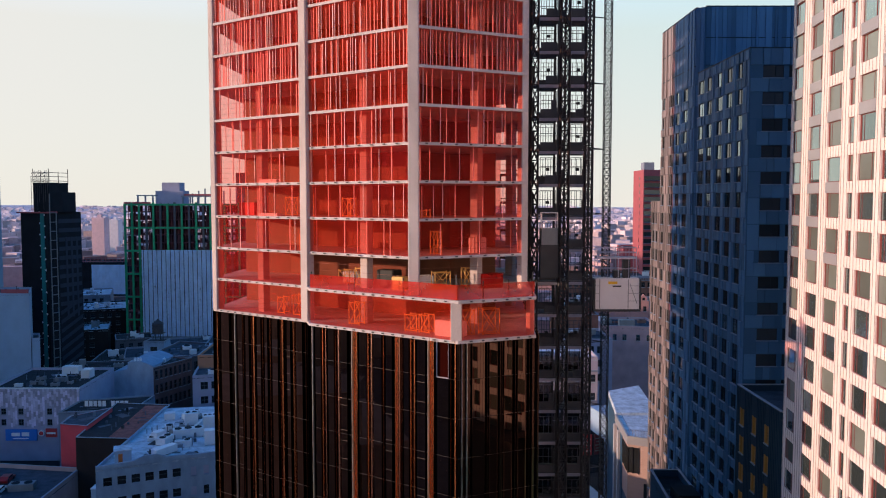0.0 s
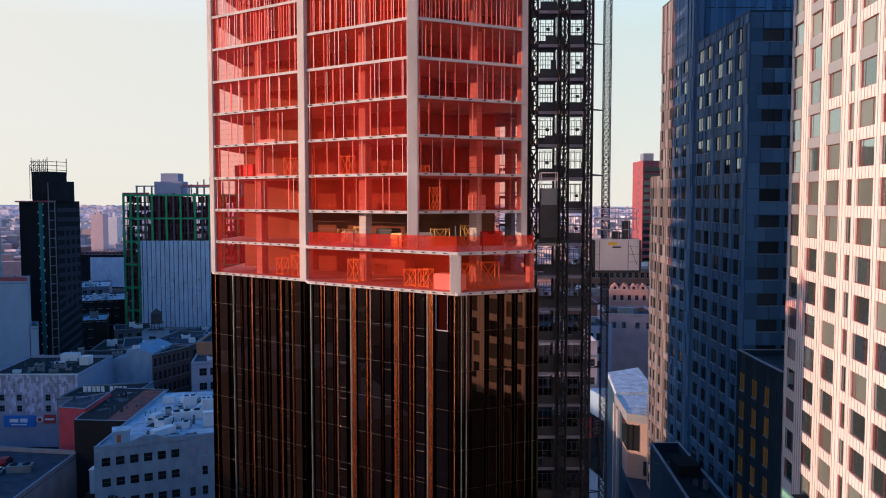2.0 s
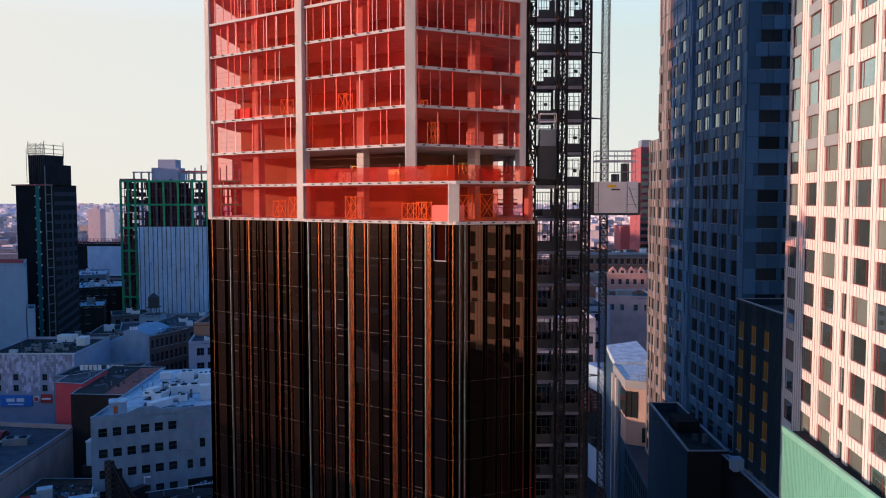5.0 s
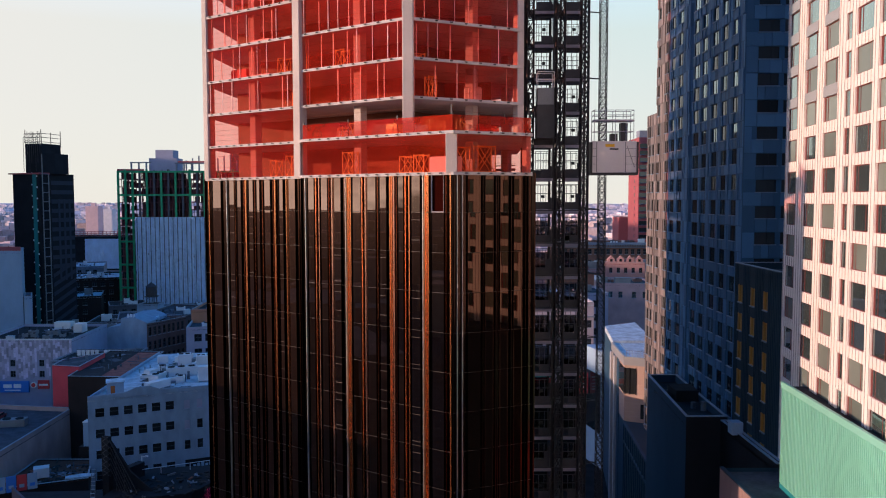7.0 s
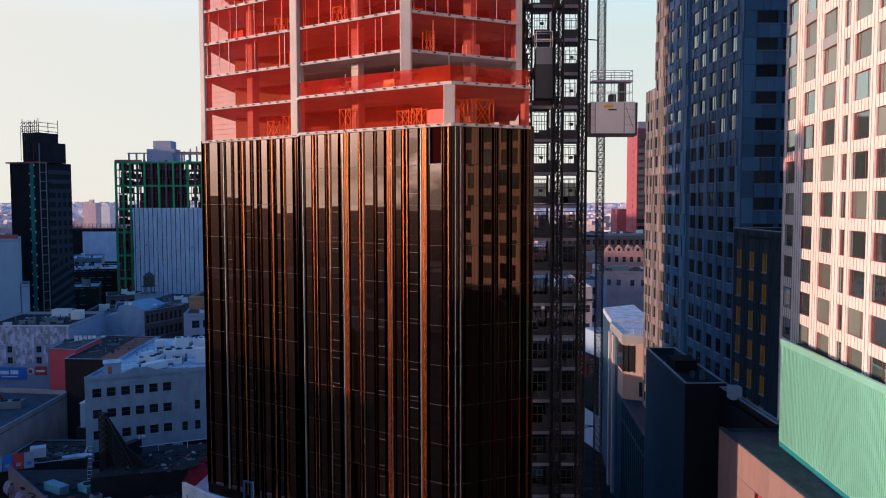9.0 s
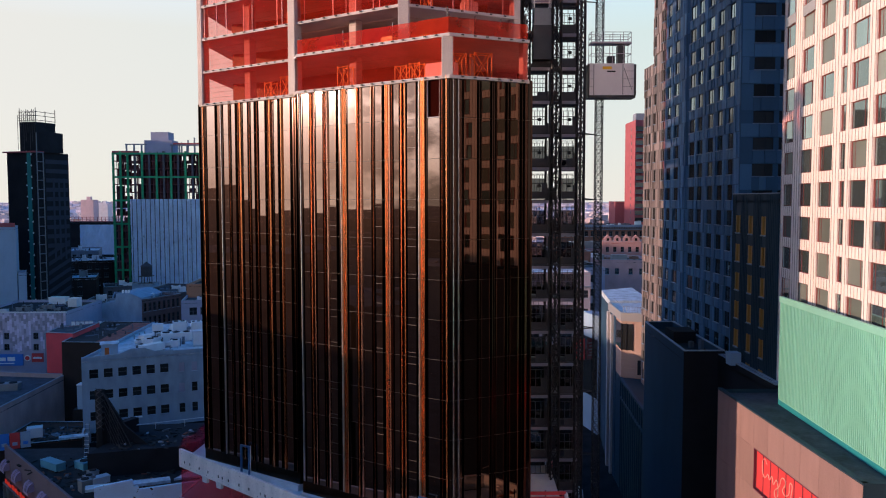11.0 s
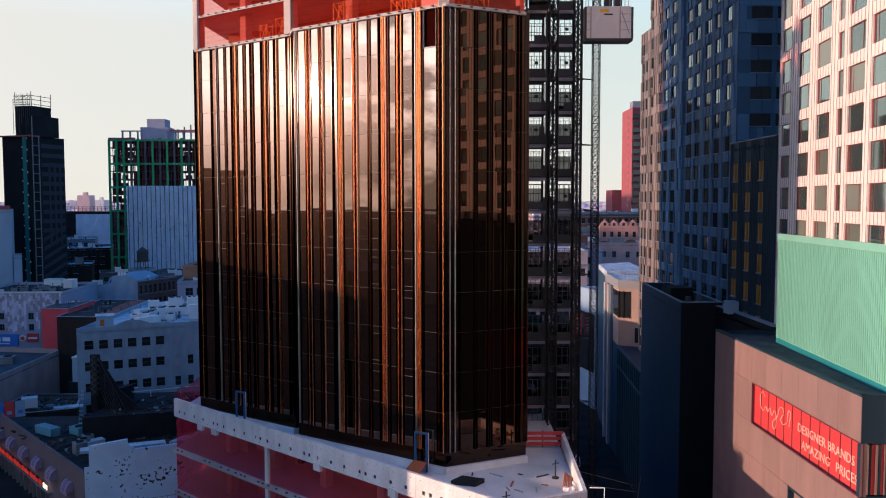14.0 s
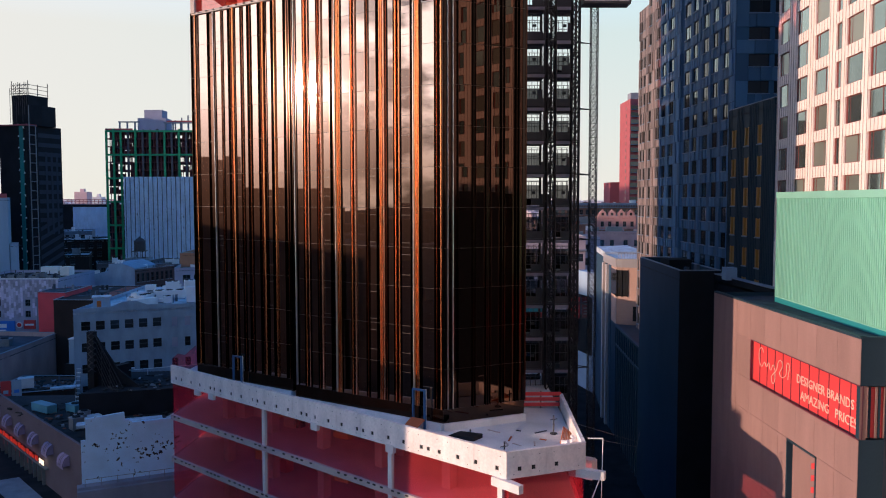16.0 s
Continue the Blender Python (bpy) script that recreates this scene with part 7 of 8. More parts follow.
part("board", bm, BLACK_WALL, bill)
bm = bmesh.new()
mb_, lb_ = face_frame((-54.8, 127.9), (-46.5, 126.6))
prism(bm, [(0, 8.5), (lb_, 8.5), (lb_, 12.6), (lb_ * 0.55, 15.4), (0.9, 20.8), (0, 20.8)], -0.5, -0.1, mb_ @ Matrix(((1, 0, 0, 0), (0, 0, 1, 0), (0, 1, 0, 0), (0, 0, 0, 1))))
part("back_board", bm, BLACK_WALL, bill, "black raking billboard back")
bm = bmesh.new()
for k in range(7):
    z = 14.8 + 0.95 * k
    bar(bm, (-54.7, 127.3, z), (-53.4, 127.0, z + 0.95), 0.07), bar(bm, (-53.4, 127.0, z), (-54.7, 127.3, z + 0.95), 0.07)
for k in range(6):
    bar(bm, (-53.4, 127.2, 20.5 - 0.9 * k), (-49.6 - 0.4 * k, 126.4, 12.5), 0.07)
bar(bm, (-53.5, 127.2, 20.8), (-48.8, 126.2, 12.4), 0.1), bar(bm, (-51, 126.6, 12.4), (-51, 126.6, 16.4), 0.06), bar(bm, (-52.4, 126.9, 12.4), (-52.4, 126.9, 18.5), 0.06)
part("lattice", bm, STEEL_DARK, bill)
bm = bmesh.new()
prism(bm, [(-54, 122), (-40, 126), (-34, 140), (-52, 138)], 8.4, 12.4)
part("dark_base", bm, BLACK_WALL, bill)
bm = bmesh.new()
prism(bm, [(-50.5, 113.0), (-39.5, 117.0), (-40.2, 118.6), (-51.2, 114.8)], 9.6, 10.0)
prism(bm, [(-39, 117), (-29, 121), (-30, 124), (-38, 120)], 9.9, 10.2)
solo("flashing_strip", bm, ROOF_PALE, "pale torn roof flashing along a wall top", "flashing")
bm = bmesh.new()
for k in range(5):
    bar(bm, (-52.4 + 4.4 * k, 133.0 + 2.0 * k, 12.4), (-52.4 + 4.4 * k, 133.0 + 2.0 * k, 13.6), 0.05)
bar(bm, (-52.4, 133, 13.6), (-34, 141.4, 13.6), 0.06)
solo("roof_rail", bm, METAL_PALE, "thin pale rail along a dark roof edge", "rail")
for x, y in ((-57.2, 150.5), (-44.5, 154.5)):
    bm = bmesh.new()
    bar(bm, (x, y, 0), (x, y, 10.5), 0.12, 6), bar(bm, (x, y, 10.3), (x + 0.9, y - 0.3, 10.5), 0.07, 6)
    box(bm, x + 0.7, x + 1.3, y - 0.5, y - 0.1, 10.4, 10.6)
    solo("street_lamp", bm, METAL_PALE, "pale street lamp post before a grey building", "street lamp", "street lamps")
ws = thing("wall_sign", (-48, 161.8, 4), "dark shop band with small pale writing", "sign")
bm = bmesh.new()
box(bm, 1, 16, 0.02, 0.25, 3.2, 6.2, m_b), box(bm, 1.0, wl_ - 0.1, 0.02, 0.2, 2.6, 4.4, m_a)
part("band", bm, BLACK_WALL, ws)
bm = bmesh.new()
for i in range(7):
    box(bm, 2.5 + 0.8 * i, 3.1 + 0.8 * i, 0.25, 0.28, 4.6, 5.1 + 0.2 * (i % 3), m_b)
part("text_bars", bm, WHITE_WALL, ws)

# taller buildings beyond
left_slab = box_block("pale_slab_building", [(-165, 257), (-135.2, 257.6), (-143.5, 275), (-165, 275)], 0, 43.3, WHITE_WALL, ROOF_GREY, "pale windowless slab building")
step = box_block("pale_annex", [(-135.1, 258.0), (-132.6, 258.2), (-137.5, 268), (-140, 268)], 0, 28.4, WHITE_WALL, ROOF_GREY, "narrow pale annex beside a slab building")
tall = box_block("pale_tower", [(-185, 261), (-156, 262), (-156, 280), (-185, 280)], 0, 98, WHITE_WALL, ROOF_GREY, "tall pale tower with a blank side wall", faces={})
bm = bmesh.new()
box(bm, -144.4, -135.4, 257.4, 257.6, 43.3, 44.6)
solo("guard_net", bm, RED_BRICK, "red guard netting on a roof edge", "netting")

dk = thing("wrapped_tower", (-145, 297, 0), "dark tower under construction wrapped in black sheeting", "building")
D0, D1, D2, D3 = (-154.2, 289.5), (-142.5, 285.5), (-137.2, 300.5), (-149, 306)
bm = bmesh.new()
prism(bm, [D0, D1, D2, D3], 0, 69.2)
part("body", bm, BLACK_WALL, dk)
bm = bmesh.new()
prism(bm, [(-149.5, 290.0), (-142.5, 287.5), (-139.6, 296), (-146, 299)], 69.2, 80.0)
part("crown", bm, BLACK_WALL, dk, "dark sheeted lift core")
bm = bmesh.new()
prism(bm, [(-142.4, 288.4), (-139.6, 295.4), (-137.6, 297.5), (-139.4, 291)], 69.2, 76.5)
part("shoulder", bm, BLACK_WALL, dk)
bm = bmesh.new()
cr = [(-149.5, 290.0), (-146, 288.7), (-142.5, 287.5), (-141, 291.5), (-139.6, 296)]
for i, p in enumerate(cr):
    bar(bm, (*p, 79), (*p, 85.0 - (i % 2)), 0.14)
    if i:
        for z in (80.6, 82.2, 83.6):
            bar(bm, (*cr[i - 1], z), (*p, z), 0.1)
for k in range(9):
    x = -149.8 + 0.9 * k
    for dy in (-0.8, 0.6):
        bar(bm, (x, 290 - 0.33 * k + dy, 70 + 3 * (k % 3)), (x, 290 - 0.33 * k + dy, 82.4 + (k * 5 % 3)), 0.09)
    if k:
        for z in (80.3, 81.2, 82.2, 83.2):
            bar(bm, (x - 0.9, 289.5 - 0.33 * (k - 1), z), (x, 289.5 - 0.33 * k, z + 0.9 * (k % 2)), 0.08)
part("crown_scaffold", bm, STEEL_DARK, dk)
TEAL = mat("teal_strip", (0.02, 0.19, 0.18), 0.5, vary=0.15)
m_d, l_d = face_frame(D0, D1)
bm = bmesh.new()
box(bm, l_d - 3.0, l_d - 1.4, 0.02, 0.3, 5, 69, m_d)
part("teal_strip", bm, TEAL, dk)
bm = bmesh.new()
for z in range(8, 69, 4):
    box(bm, l_d - 1.3, l_d - 0.9, 0.1, 0.3, z, z + 0.6, m_d), box(bm, l_d - 3.4, l_d - 3.05, 0.1, 0.4, z + 1, z + 1.5, m_d)
tagged(part("clip", bm, METAL_PALE, dk), kind="stuff")
m_e, l_e = face_frame(D1, D2)
bm = bmesh.new()
box(bm, -0.5, l_d * 0 + 4.2, 0.02, 0.5, 68.9, 69.5, m_e), box(bm, -1, l_d + 1, 0.0, 0.9, 68.9, 69.4, m_d)
part("top_deck", bm, RED_BRICK, dk, "red-edged top deck")
bm = bmesh.new()
for s in (0.4, 3.2):
    bar(bm, m_e @ Vector((s, 0.9, 0)), m_e @ Vector((s, 0.9, 76 if s < 1 else 69)), 0.2)
z = 3.0
while z < 69:
    bar(bm, m_e @ Vector((0.4, 0.9, z)), m_e @ Vector((3.2, 0.9, z)), 0.16)
    z += 3.3
part("hoist_frame", bm, STEEL_GREY, dk)
LOUVRE = mat("slate_louvre", (0.02, 0.03, 0.048), 0.6, vary=0.15)
bm = bmesh.new()
for k in range(19):
    z0 = 4 + 3.4 * k
    quad(bm, [(5.0, 0.06, z0), (l_e - 0.4, 0.06, z0 + (4.5 if k < 9 else 0)), (l_e - 0.4, 0.06, z0 + 1.5 + (4.5 if k < 9 else 0)), (5.0, 0.06, z0 + 1.5)], m_e)
for s in (8.0, 10.5, 13.0):
    box(bm, s, s + 0.9, 0.1, 0.16, 30, 60, m_e)
tagged(part("louvre", bm, LOUVRE, dk), kind="stuff")

MAROON = mat("maroon_infill", (0.13, 0.042, 0.05), 0.85, vary=0.3)
gf = thing("green_frame_tower", (-115, 352, 0), "unfinished concrete tower with green columns", "building")
GX0, GX1, GY0, GY1 = -136.5, -84.0, 339.5, 362.0
bm = bmesh.new()
box(bm, -126.5, -112.5, 346, 361, 0, 69)
part("core", bm, MAROON, gf)
SLAB_RED = mat("maroon_slab_edge", (0.16, 0.05, 0.06), 0.8, vary=0.2)
for k in range(22):
    z = 72.0 - 3.3 * k
    bm = bmesh.new()
    box(bm, GX0, GX1, GY0, GY1, z - 0.3, z)
    part("slab", bm, SLAB_RED, gf)
    if k % 3 == 0:
        bm = bmesh.new()
        box(bm, GX0 - 0.1, GX1, GY0 - 0.35, GY0 - 0.1, z - 0.75, z + 0.05)
        part("belt", bm, GREEN_STEEL, gf, "green belt beam")
    bm = bmesh.new()
    for i in range(17):
        x = GX0 + 3.05 * i + 0.3
        if rc.random() < (0.35 if i in (2, 8, 9, 14) else 0.96):
            h = rc.choice((1.6, 2.3)) if i in (1, 2, 8, 9, 10) else rc.choice((2.6, 2.95, 2.95))
            box(bm, x + rc.uniform(0.2, 0.5), x + rc.uniform(2.4, 3.0), GY0 + rc.uniform(1.0, 5.0), GY0 + 5.5, z, z + h)
        if rc.random() < 0.5:
            box(bm, x + 1.2, x + 1.6, GY0 + 7, GY0 + 7.4, z, z + 3.0)
    if z < 69:
        tagged(part("infill", bm, MAROON, gf), kind="stuff")
    else:
        bm.free()
for i in range(18):
    x = GX0 + 3.05 * i + 0.3
    bm = bmesh.new()
    box(bm, x - 0.42, x + 0.42, GY0 - 0.3, GY0 + 0.4, 0, 72 + (i % 3 == 1) * 0.6)
    part("column", bm, GREEN_STEEL if i % 2 == 0 or i == 1 else STONE_DARK, gf)
    bm = bmesh.new()
    box(bm, x + 1.4, x + 1.62, GY0, GY0 + 0.3, 0, 72)
    part("mullion", bm, SLAB_RED, gf)
    if i % 2:
        bm = bmesh.new()
        box(bm, x - 0.3, x + 0.3, 347, 347.6, 0, 72)
        part("column", bm, STONE, gf)
bm = bmesh.new()
box(bm, -124.5, -112.5, 344, 352, 72, 77.6), box(bm, -122.0, -114.4, 345, 352, 77.6, 81.2)
part("bulkhead", bm, LILAC_WALL, gf)
for i in range(12):
    x = -130.5 + 3.2 * i
    bm = bmesh.new()
    box(bm, x - 0.3, x + 0.3, GY0, GY0 + 0.6, 72, 75.3 if i < 3 or i > 5 else 72.5)
    part("top_post", bm, STONE, gf)
bm = bmesh.new()
box(bm, -131, -122, GY0, GY0 + 0.5, 75.3, 75.8)
part("top_beam", bm, STONE, gf)
bm = bmesh.new()
box(bm, -112, -95, GY0, GY0 + 0.5, 74.9, 75.5)
part("top_beam", bm, STONE, gf)
bm = bmesh.new()
box(bm, GX0, -125, GY0 - 0.1, GY0, 72, 72.8)
part("guard_net", bm, RED_BRICK, gf)
bm = bmesh.new()
box(bm, -111, -97, GY0 + 1.0, GY0 + 1.1, 75.5, 76.2)
part("guard_net", bm, RED_BRICK, gf)
for i in range(9):
    bm = bmesh.new()
    x = -108 + 2.7 * i
    box(bm, x, x + 0.5, GY0 + 2, GY0 + 2.5, 72, 76.5 + (i * 5 % 4))
    part("starter_column", bm, STONE, gf)

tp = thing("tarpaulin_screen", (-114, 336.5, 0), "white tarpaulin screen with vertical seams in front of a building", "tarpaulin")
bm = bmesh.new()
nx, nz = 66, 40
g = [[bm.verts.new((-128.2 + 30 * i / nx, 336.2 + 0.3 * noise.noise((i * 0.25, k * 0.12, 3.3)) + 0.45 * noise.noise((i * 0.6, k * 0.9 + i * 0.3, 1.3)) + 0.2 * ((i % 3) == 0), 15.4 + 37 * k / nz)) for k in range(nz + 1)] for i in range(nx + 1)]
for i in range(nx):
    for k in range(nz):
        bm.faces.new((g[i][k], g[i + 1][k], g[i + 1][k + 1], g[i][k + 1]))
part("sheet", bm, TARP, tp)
bm = bmesh.new()
for i in range(16):
    box(bm, -127.3 + 1.9 * i, -127.12 + 1.9 * i, 335.7, 335.9, 15.4, 52.3)
tagged(part("seam", bm, BLACK_CLIP, tp), kind="stuff")
bm = bmesh.new()
box(bm, -128.2, -98, 336.6, 338.6, 0, 52.0)
part("wall_behind", bm, STONE, tp)
mid = box_block("screened_building", [(-200, 421), (-166, 421), (-166, 440), (-200, 440)], 0, 40.5, BLACK_WALL, ROOF_GREY, "low black building with a white screen")
bm = bmesh.new()
nx = 24
g = [[bm.verts.new((-187 + 18.5 * i / nx, 420.2 + 0.4 * noise.noise((i * 0.7, k * 0.5, 9.1)), 23.4 + 15.8 * k / 12)) for k in range(13)] for i in range(nx + 1)]
for i in range(nx):
    for k in range(12):
        bm.faces.new((g[i][k], g[i + 1][k], g[i + 1][k + 1], g[i][k + 1]))
part("screen", bm, TARP, mid, "rippled white screen")
bm = bmesh.new()
for z in (40.6, 41.9, 43.0):
    box(bm, -200, -166, 421, 421.3, z, z + 0.25)
for i in range(18):
    box(bm, -200 + 2 * i, -199.8 + 2 * i, 421, 421.3, 40.5, 43.2)
part("roof_rail", bm, RED_BRICK, mid)

wt = thing("water_tank", (-107, 295, 20.9), "timber water tank on a steel stand on a roof", "water tank")
WOOD = mat("dark_tank_timber", (0.06, 0.055, 0.06), 0.85, vary=0.25, streak=0.5)
bm = bmesh.new()
prism(bm, [(-107 + 2 * math.cos(k * math.pi / 8), 295 + 2 * math.sin(k * math.pi / 8)) for k in range(16)], 23.9, 27.4)
part("tank", bm, WOOD, wt)
for z in (24.3, 25.4, 26.6):
    bm = bmesh.new()
    prism(bm, [(-107 + 2.05 * math.cos(k * math.pi / 8), 295 + 2.05 * math.sin(k * math.pi / 8)) for k in range(16)], z, z + 0.1)
    part("hoop", bm, STEEL_DARK, wt, "thin steel hoop")
bm = bmesh.new()
box(bm, -109.1, -104.9, 292.9, 297.1, 23.65, 23.9)
part("platform", bm, STEEL_DARK, wt)
bm = bmesh.new()
tip = bm.verts.new((-107, 295, 29.2))
ring = [bm.verts.new((-107 + 2.2 * math.cos(k * math.pi / 8), 295 + 2.2 * math.sin(k * math.pi / 8), 27.4)) for k in range(16)]
for k in range(16):
    bm.faces.new((ring[k], ring[(k + 1) % 16], tip))
part("lid", bm, WOOD, wt)
for sx in (-1.4, 1.4):
    for sy in (-1.4, 1.4):
        bm = bmesh.new()
        bar(bm, (-107 + sx, 295 + sy, 20.9), (-107 + sx, 295 + sy, 23.7), 0.14)
        part("leg", bm, STEEL_DARK, wt)

box_block("roof_house", [(-111.2, 291.5), (-103.6, 291.5), (-103.6, 298.5), (-111.2, 298.5)], 16.4, 21.2, GREY_WALL, ROOF_GREY, "grey rendered roof house under a water tank", parapet=0.3, faces={0: ([2.4], [17.6], 2.6, 1.6, 0.25, DARK_GLASS)})

# smaller roofs between the larger ones
for i, (x, y, w, d, h, wallm, roofm) in enumerate(((-118, 268, 22, 22, 16.5, STONE_DARK, ROOF_DARK), (-106, 296, 26, 22, 17, STONE, ROOF_GREY), (-124, 300, 16, 30, 14, STONE_DARK, ROOF_DARK), (-98, 320, 26, 16, 17, STONE, ROOF_GREY), (-76, 300, 26, 26, 21, GREY_WALL, ROOF_GREY), (-62, 275, 20, 22, 20, BRICK, ROOF_GREY), (-128, 325, 14, 14, 17.5, STONE_DARK, ROOF_DARK), (-152, 330, 22, 20, 20.5, BROWN_BLACK, ROOF_PALE), (-160, 360, 30, 30, 25.5, BROWN_BLACK, ROOF_PALE), (-180, 390, 30, 30, 28, STONE, ROOF_PALE), (-48, 215, 16, 18, 18, STONE, ROOF_GREY), (-46, 250, 20, 22, 19, BRICK, ROOF_DARK), (-60, 340, 30, 30, 22, STONE, ROOF_GREY))):
    m = pose(x, y, 0, 0, 0, rc.choice((10, 20, 24)))
    pl = [tuple((m @ Vector(p))[:2]) for p in ((-w / 2, -d / 2, 0), (w / 2, -d / 2, 0), (w / 2, d / 2, 0), (-w / 2, d / 2, 0))]
    n = int((w - 2) / 3.4)
    box_block("low_city_building", pl, 0, h, wallm, roofm, ("stone" if wallm is STONE else "brick") + " low city building with flat roof and vents", "building", 0.6, {0: ([1.4 + 3.4 * k for k in range(n)], [h - 3.6, h - 7.2, h - 10.8], 1.7, 1.9, 0.25, DARK_GLASS)}, group="low city buildings")
    for _ in range(3):
        a = m @ Vector((rc.uniform(-w, w) * 0.35, rc.uniform(-d, d) * 0.35, 0))
        plant(a.x, a.y, h - 0.6, rc.uniform(1.4, 4), rc.uniform(1.4, 3), rc.uniform(1, 2.6), 20, rc.choice((0, 1, 2)), rc.choice((METAL_PALE, METAL_DULL)), "metal plant box on a low city roof")

# ---- street east of the tower, far end ----
rt = thing("red_tower", (92, 362, 0), "tall red brick apartment tower with blue balconies", "building")
m_r, l_r = face_frame((89.1, 372.0), (88.8, 352.0))
m_r2, l_r2 = face_frame((88.8, 352.0), (100.5, 354.5))
bm = bmesh.new()
prism(bm, [(89.1, 372), (88.8, 352), (100.5, 354.5), (98, 376)], 0, 87)
part("wall", bm, RED_BRICK, rt)
for k in range(26):
    z = 84.0 - 3.1 * k
    bm = bmesh.new()
    box(bm, 0.3, l_r2 - 0.3, 0.02, 0.12, z - 1.6, z + 0.2, m_r2)
    part("window_band", bm, DARK_GLASS, rt)
    bm = bmesh.new()
    box(bm, 0.3, l_r2 - 0.3, 0.1, 0.9, z - 1.75, z - 1.6, m_r2)
    part("balcony", bm, BLUE_CLAD, rt)
bm = bmesh.new()
for k in range(26):
    box(bm, l_r * 0.6, l_r * 0.6 + 1.0, 0.0, 0.06, 82.6 - 3.1 * k, 84.2 - 3.1 * k, m_r)
tagged(part("side_window", bm, DARK_GLASS, rt), kind="stuff")
bm = bmesh.new()
box(bm, 90.5, 95, 358, 364, 87, 90.5)
part("bulkhead", bm, STONE, rt)
box_block("low_red_block", [(87.0, 382), (94, 380), (104, 400), (88, 400)], 0, 51, RED_BRICK, ROOF_GREY, "red brick apartment block")
corn = box_block("corniced_building", [(50.0, 341), (98, 338), (98, 360), (50, 360)], 0, 41.0, BRICK, ROOF_GREY, "brown brick building with a deep cornice", faces={0: ([1.5 + 2.6 * i for i in range(18)], [36.2, 31.5], 1.5, 2.2, 0.3, DARK_GLASS)})
bm = bmesh.new()
mm, ll = face_frame((50.0, 341), (98, 338))
box(bm, -0.5, ll + 0.5, 0, 1.2, 40.2, 41.2, mm), box(bm, 0, ll, 0, 0.5, 39.0, 39.4, mm)
for i in range(46):
    box(bm, 0.4 + 1.04 * i, 0.8 + 1.04 * i, 0, 0.9, 39.6, 40.2, mm)
part("cornice", bm, STONE, corn)
MAUVE_BRICK = mat("mauve_brick", (0.42, 0.28, 0.29), 0.85, vary=0.2, bump=0.2)
PINK_BRICK = mat("pink_brick", (0.45, 0.23, 0.21), 0.85, vary=0.22, bump=0.2)
box_block("grey_back_building", [(53.5, 262), (72, 258.5), (72, 280), (54, 280)], 0, 32.0, MAUVE_BRICK, ROOF_GREY, "grey rendered building with small white windows", faces={0: ([3.0, 6.2, 10.6, 14.0], [27.2], 1.3, 2.0, 0.2, WINDOW_GLASS)})
box_block("pale_back_building", [(36.0, 243), (52, 241), (52, 262), (36, 262)], 0, 31.0, LILAC_WALL, ROOF_GREY, "pale lilac low building in the street beyond", faces={0: ([1.5 + 2.5 * i for i in range(5)], [26.6, 22.4, 18.0], 1.6, 2.2, 0.25, DARK_GLASS)})
box_block("pale_flat_building", [(44.0, 300), (84, 297), (84, 325), (44, 325)], 0, 33.5, MAUVE_BRICK, ROOF_PALE, "mauve flat-roofed building with roof plant", faces={0: ([2 + 3.4 * i for i in range(11)], [28.6, 24.4], 1.5, 2.0, 0.25, DARK_GLASS)})
box_block("brick_step_building", [(40.0, 275), (54, 273), (54, 296), (40, 296)], 0, 34.0, BRICK, ROOF_RED, "brick building with a red-tiled roof edge")
row = box_block("lilac_shop_building", [(6.0, 205), (40.3, 204), (40.3, 240), (6, 240)], 0, 33.0, mat("lilac_brown_render", (0.42, 0.34, 0.38), 0.85, vary=0.15, streak=0.4), ROOF_PALE, "broad lilac-brown shop building across the street", faces={0: ([(1.0 + 4.2 * i, 4.4 + 4.2 * i) for i in range(8)], [26.4, 21.6, 16.2], 3.4, 2.0, 0.3, DARK_GLASS)})
m_row, l_row = face_frame((6.0, 205), (40.3, 204))
for k, (s, w, z, h, c) in enumerate(((17, 6.5, 13.4, 1.6, TEAL_SIGN), (18.5, 5, 12.0, 1.2, SIGN_RED), (25, 8, 12.6, 1.4, BLACK_WALL))):
    bm = bmesh.new()
    box(bm, s, s + w, 0.02, 0.3, z, z + h, m_row)
    part("shop_sign", bm, c, row, ("teal shop sign", "red shop sign", "black shop sign")[k])
bm = bmesh.new()
box(bm, -0.2, l_row + 0.2, 0.0, 0.5, 29.2, 29.6, m_row)
part("string_course", bm, STONE, row)
# black band added for the deep shade low in the street
bm = bmesh.new()
box(bm, 0, l_row, 0.02, 0.2, 0, 11.8, m_row)
part("shopfront", bm, BLACK_WALL, row, "black band standing in for shade at street level")
terrace_row = box_block("pink_brick_terrace", [(62.0, 292), (76.0, 290.5), (76.0, 296.5), (62.0, 296.8)], 0, 36.5, PINK_BRICK, ROOF_RED, "pink brick terrace with gabled dormers", faces={0: ([1.2 + 2.7 * i for i in range(5)], [32.6, 28.4], 1.2, 1.9, 0.25, DARK_GLASS)})
m_t, l_t = face_frame((62.0, 292), (76.0, 290.5))
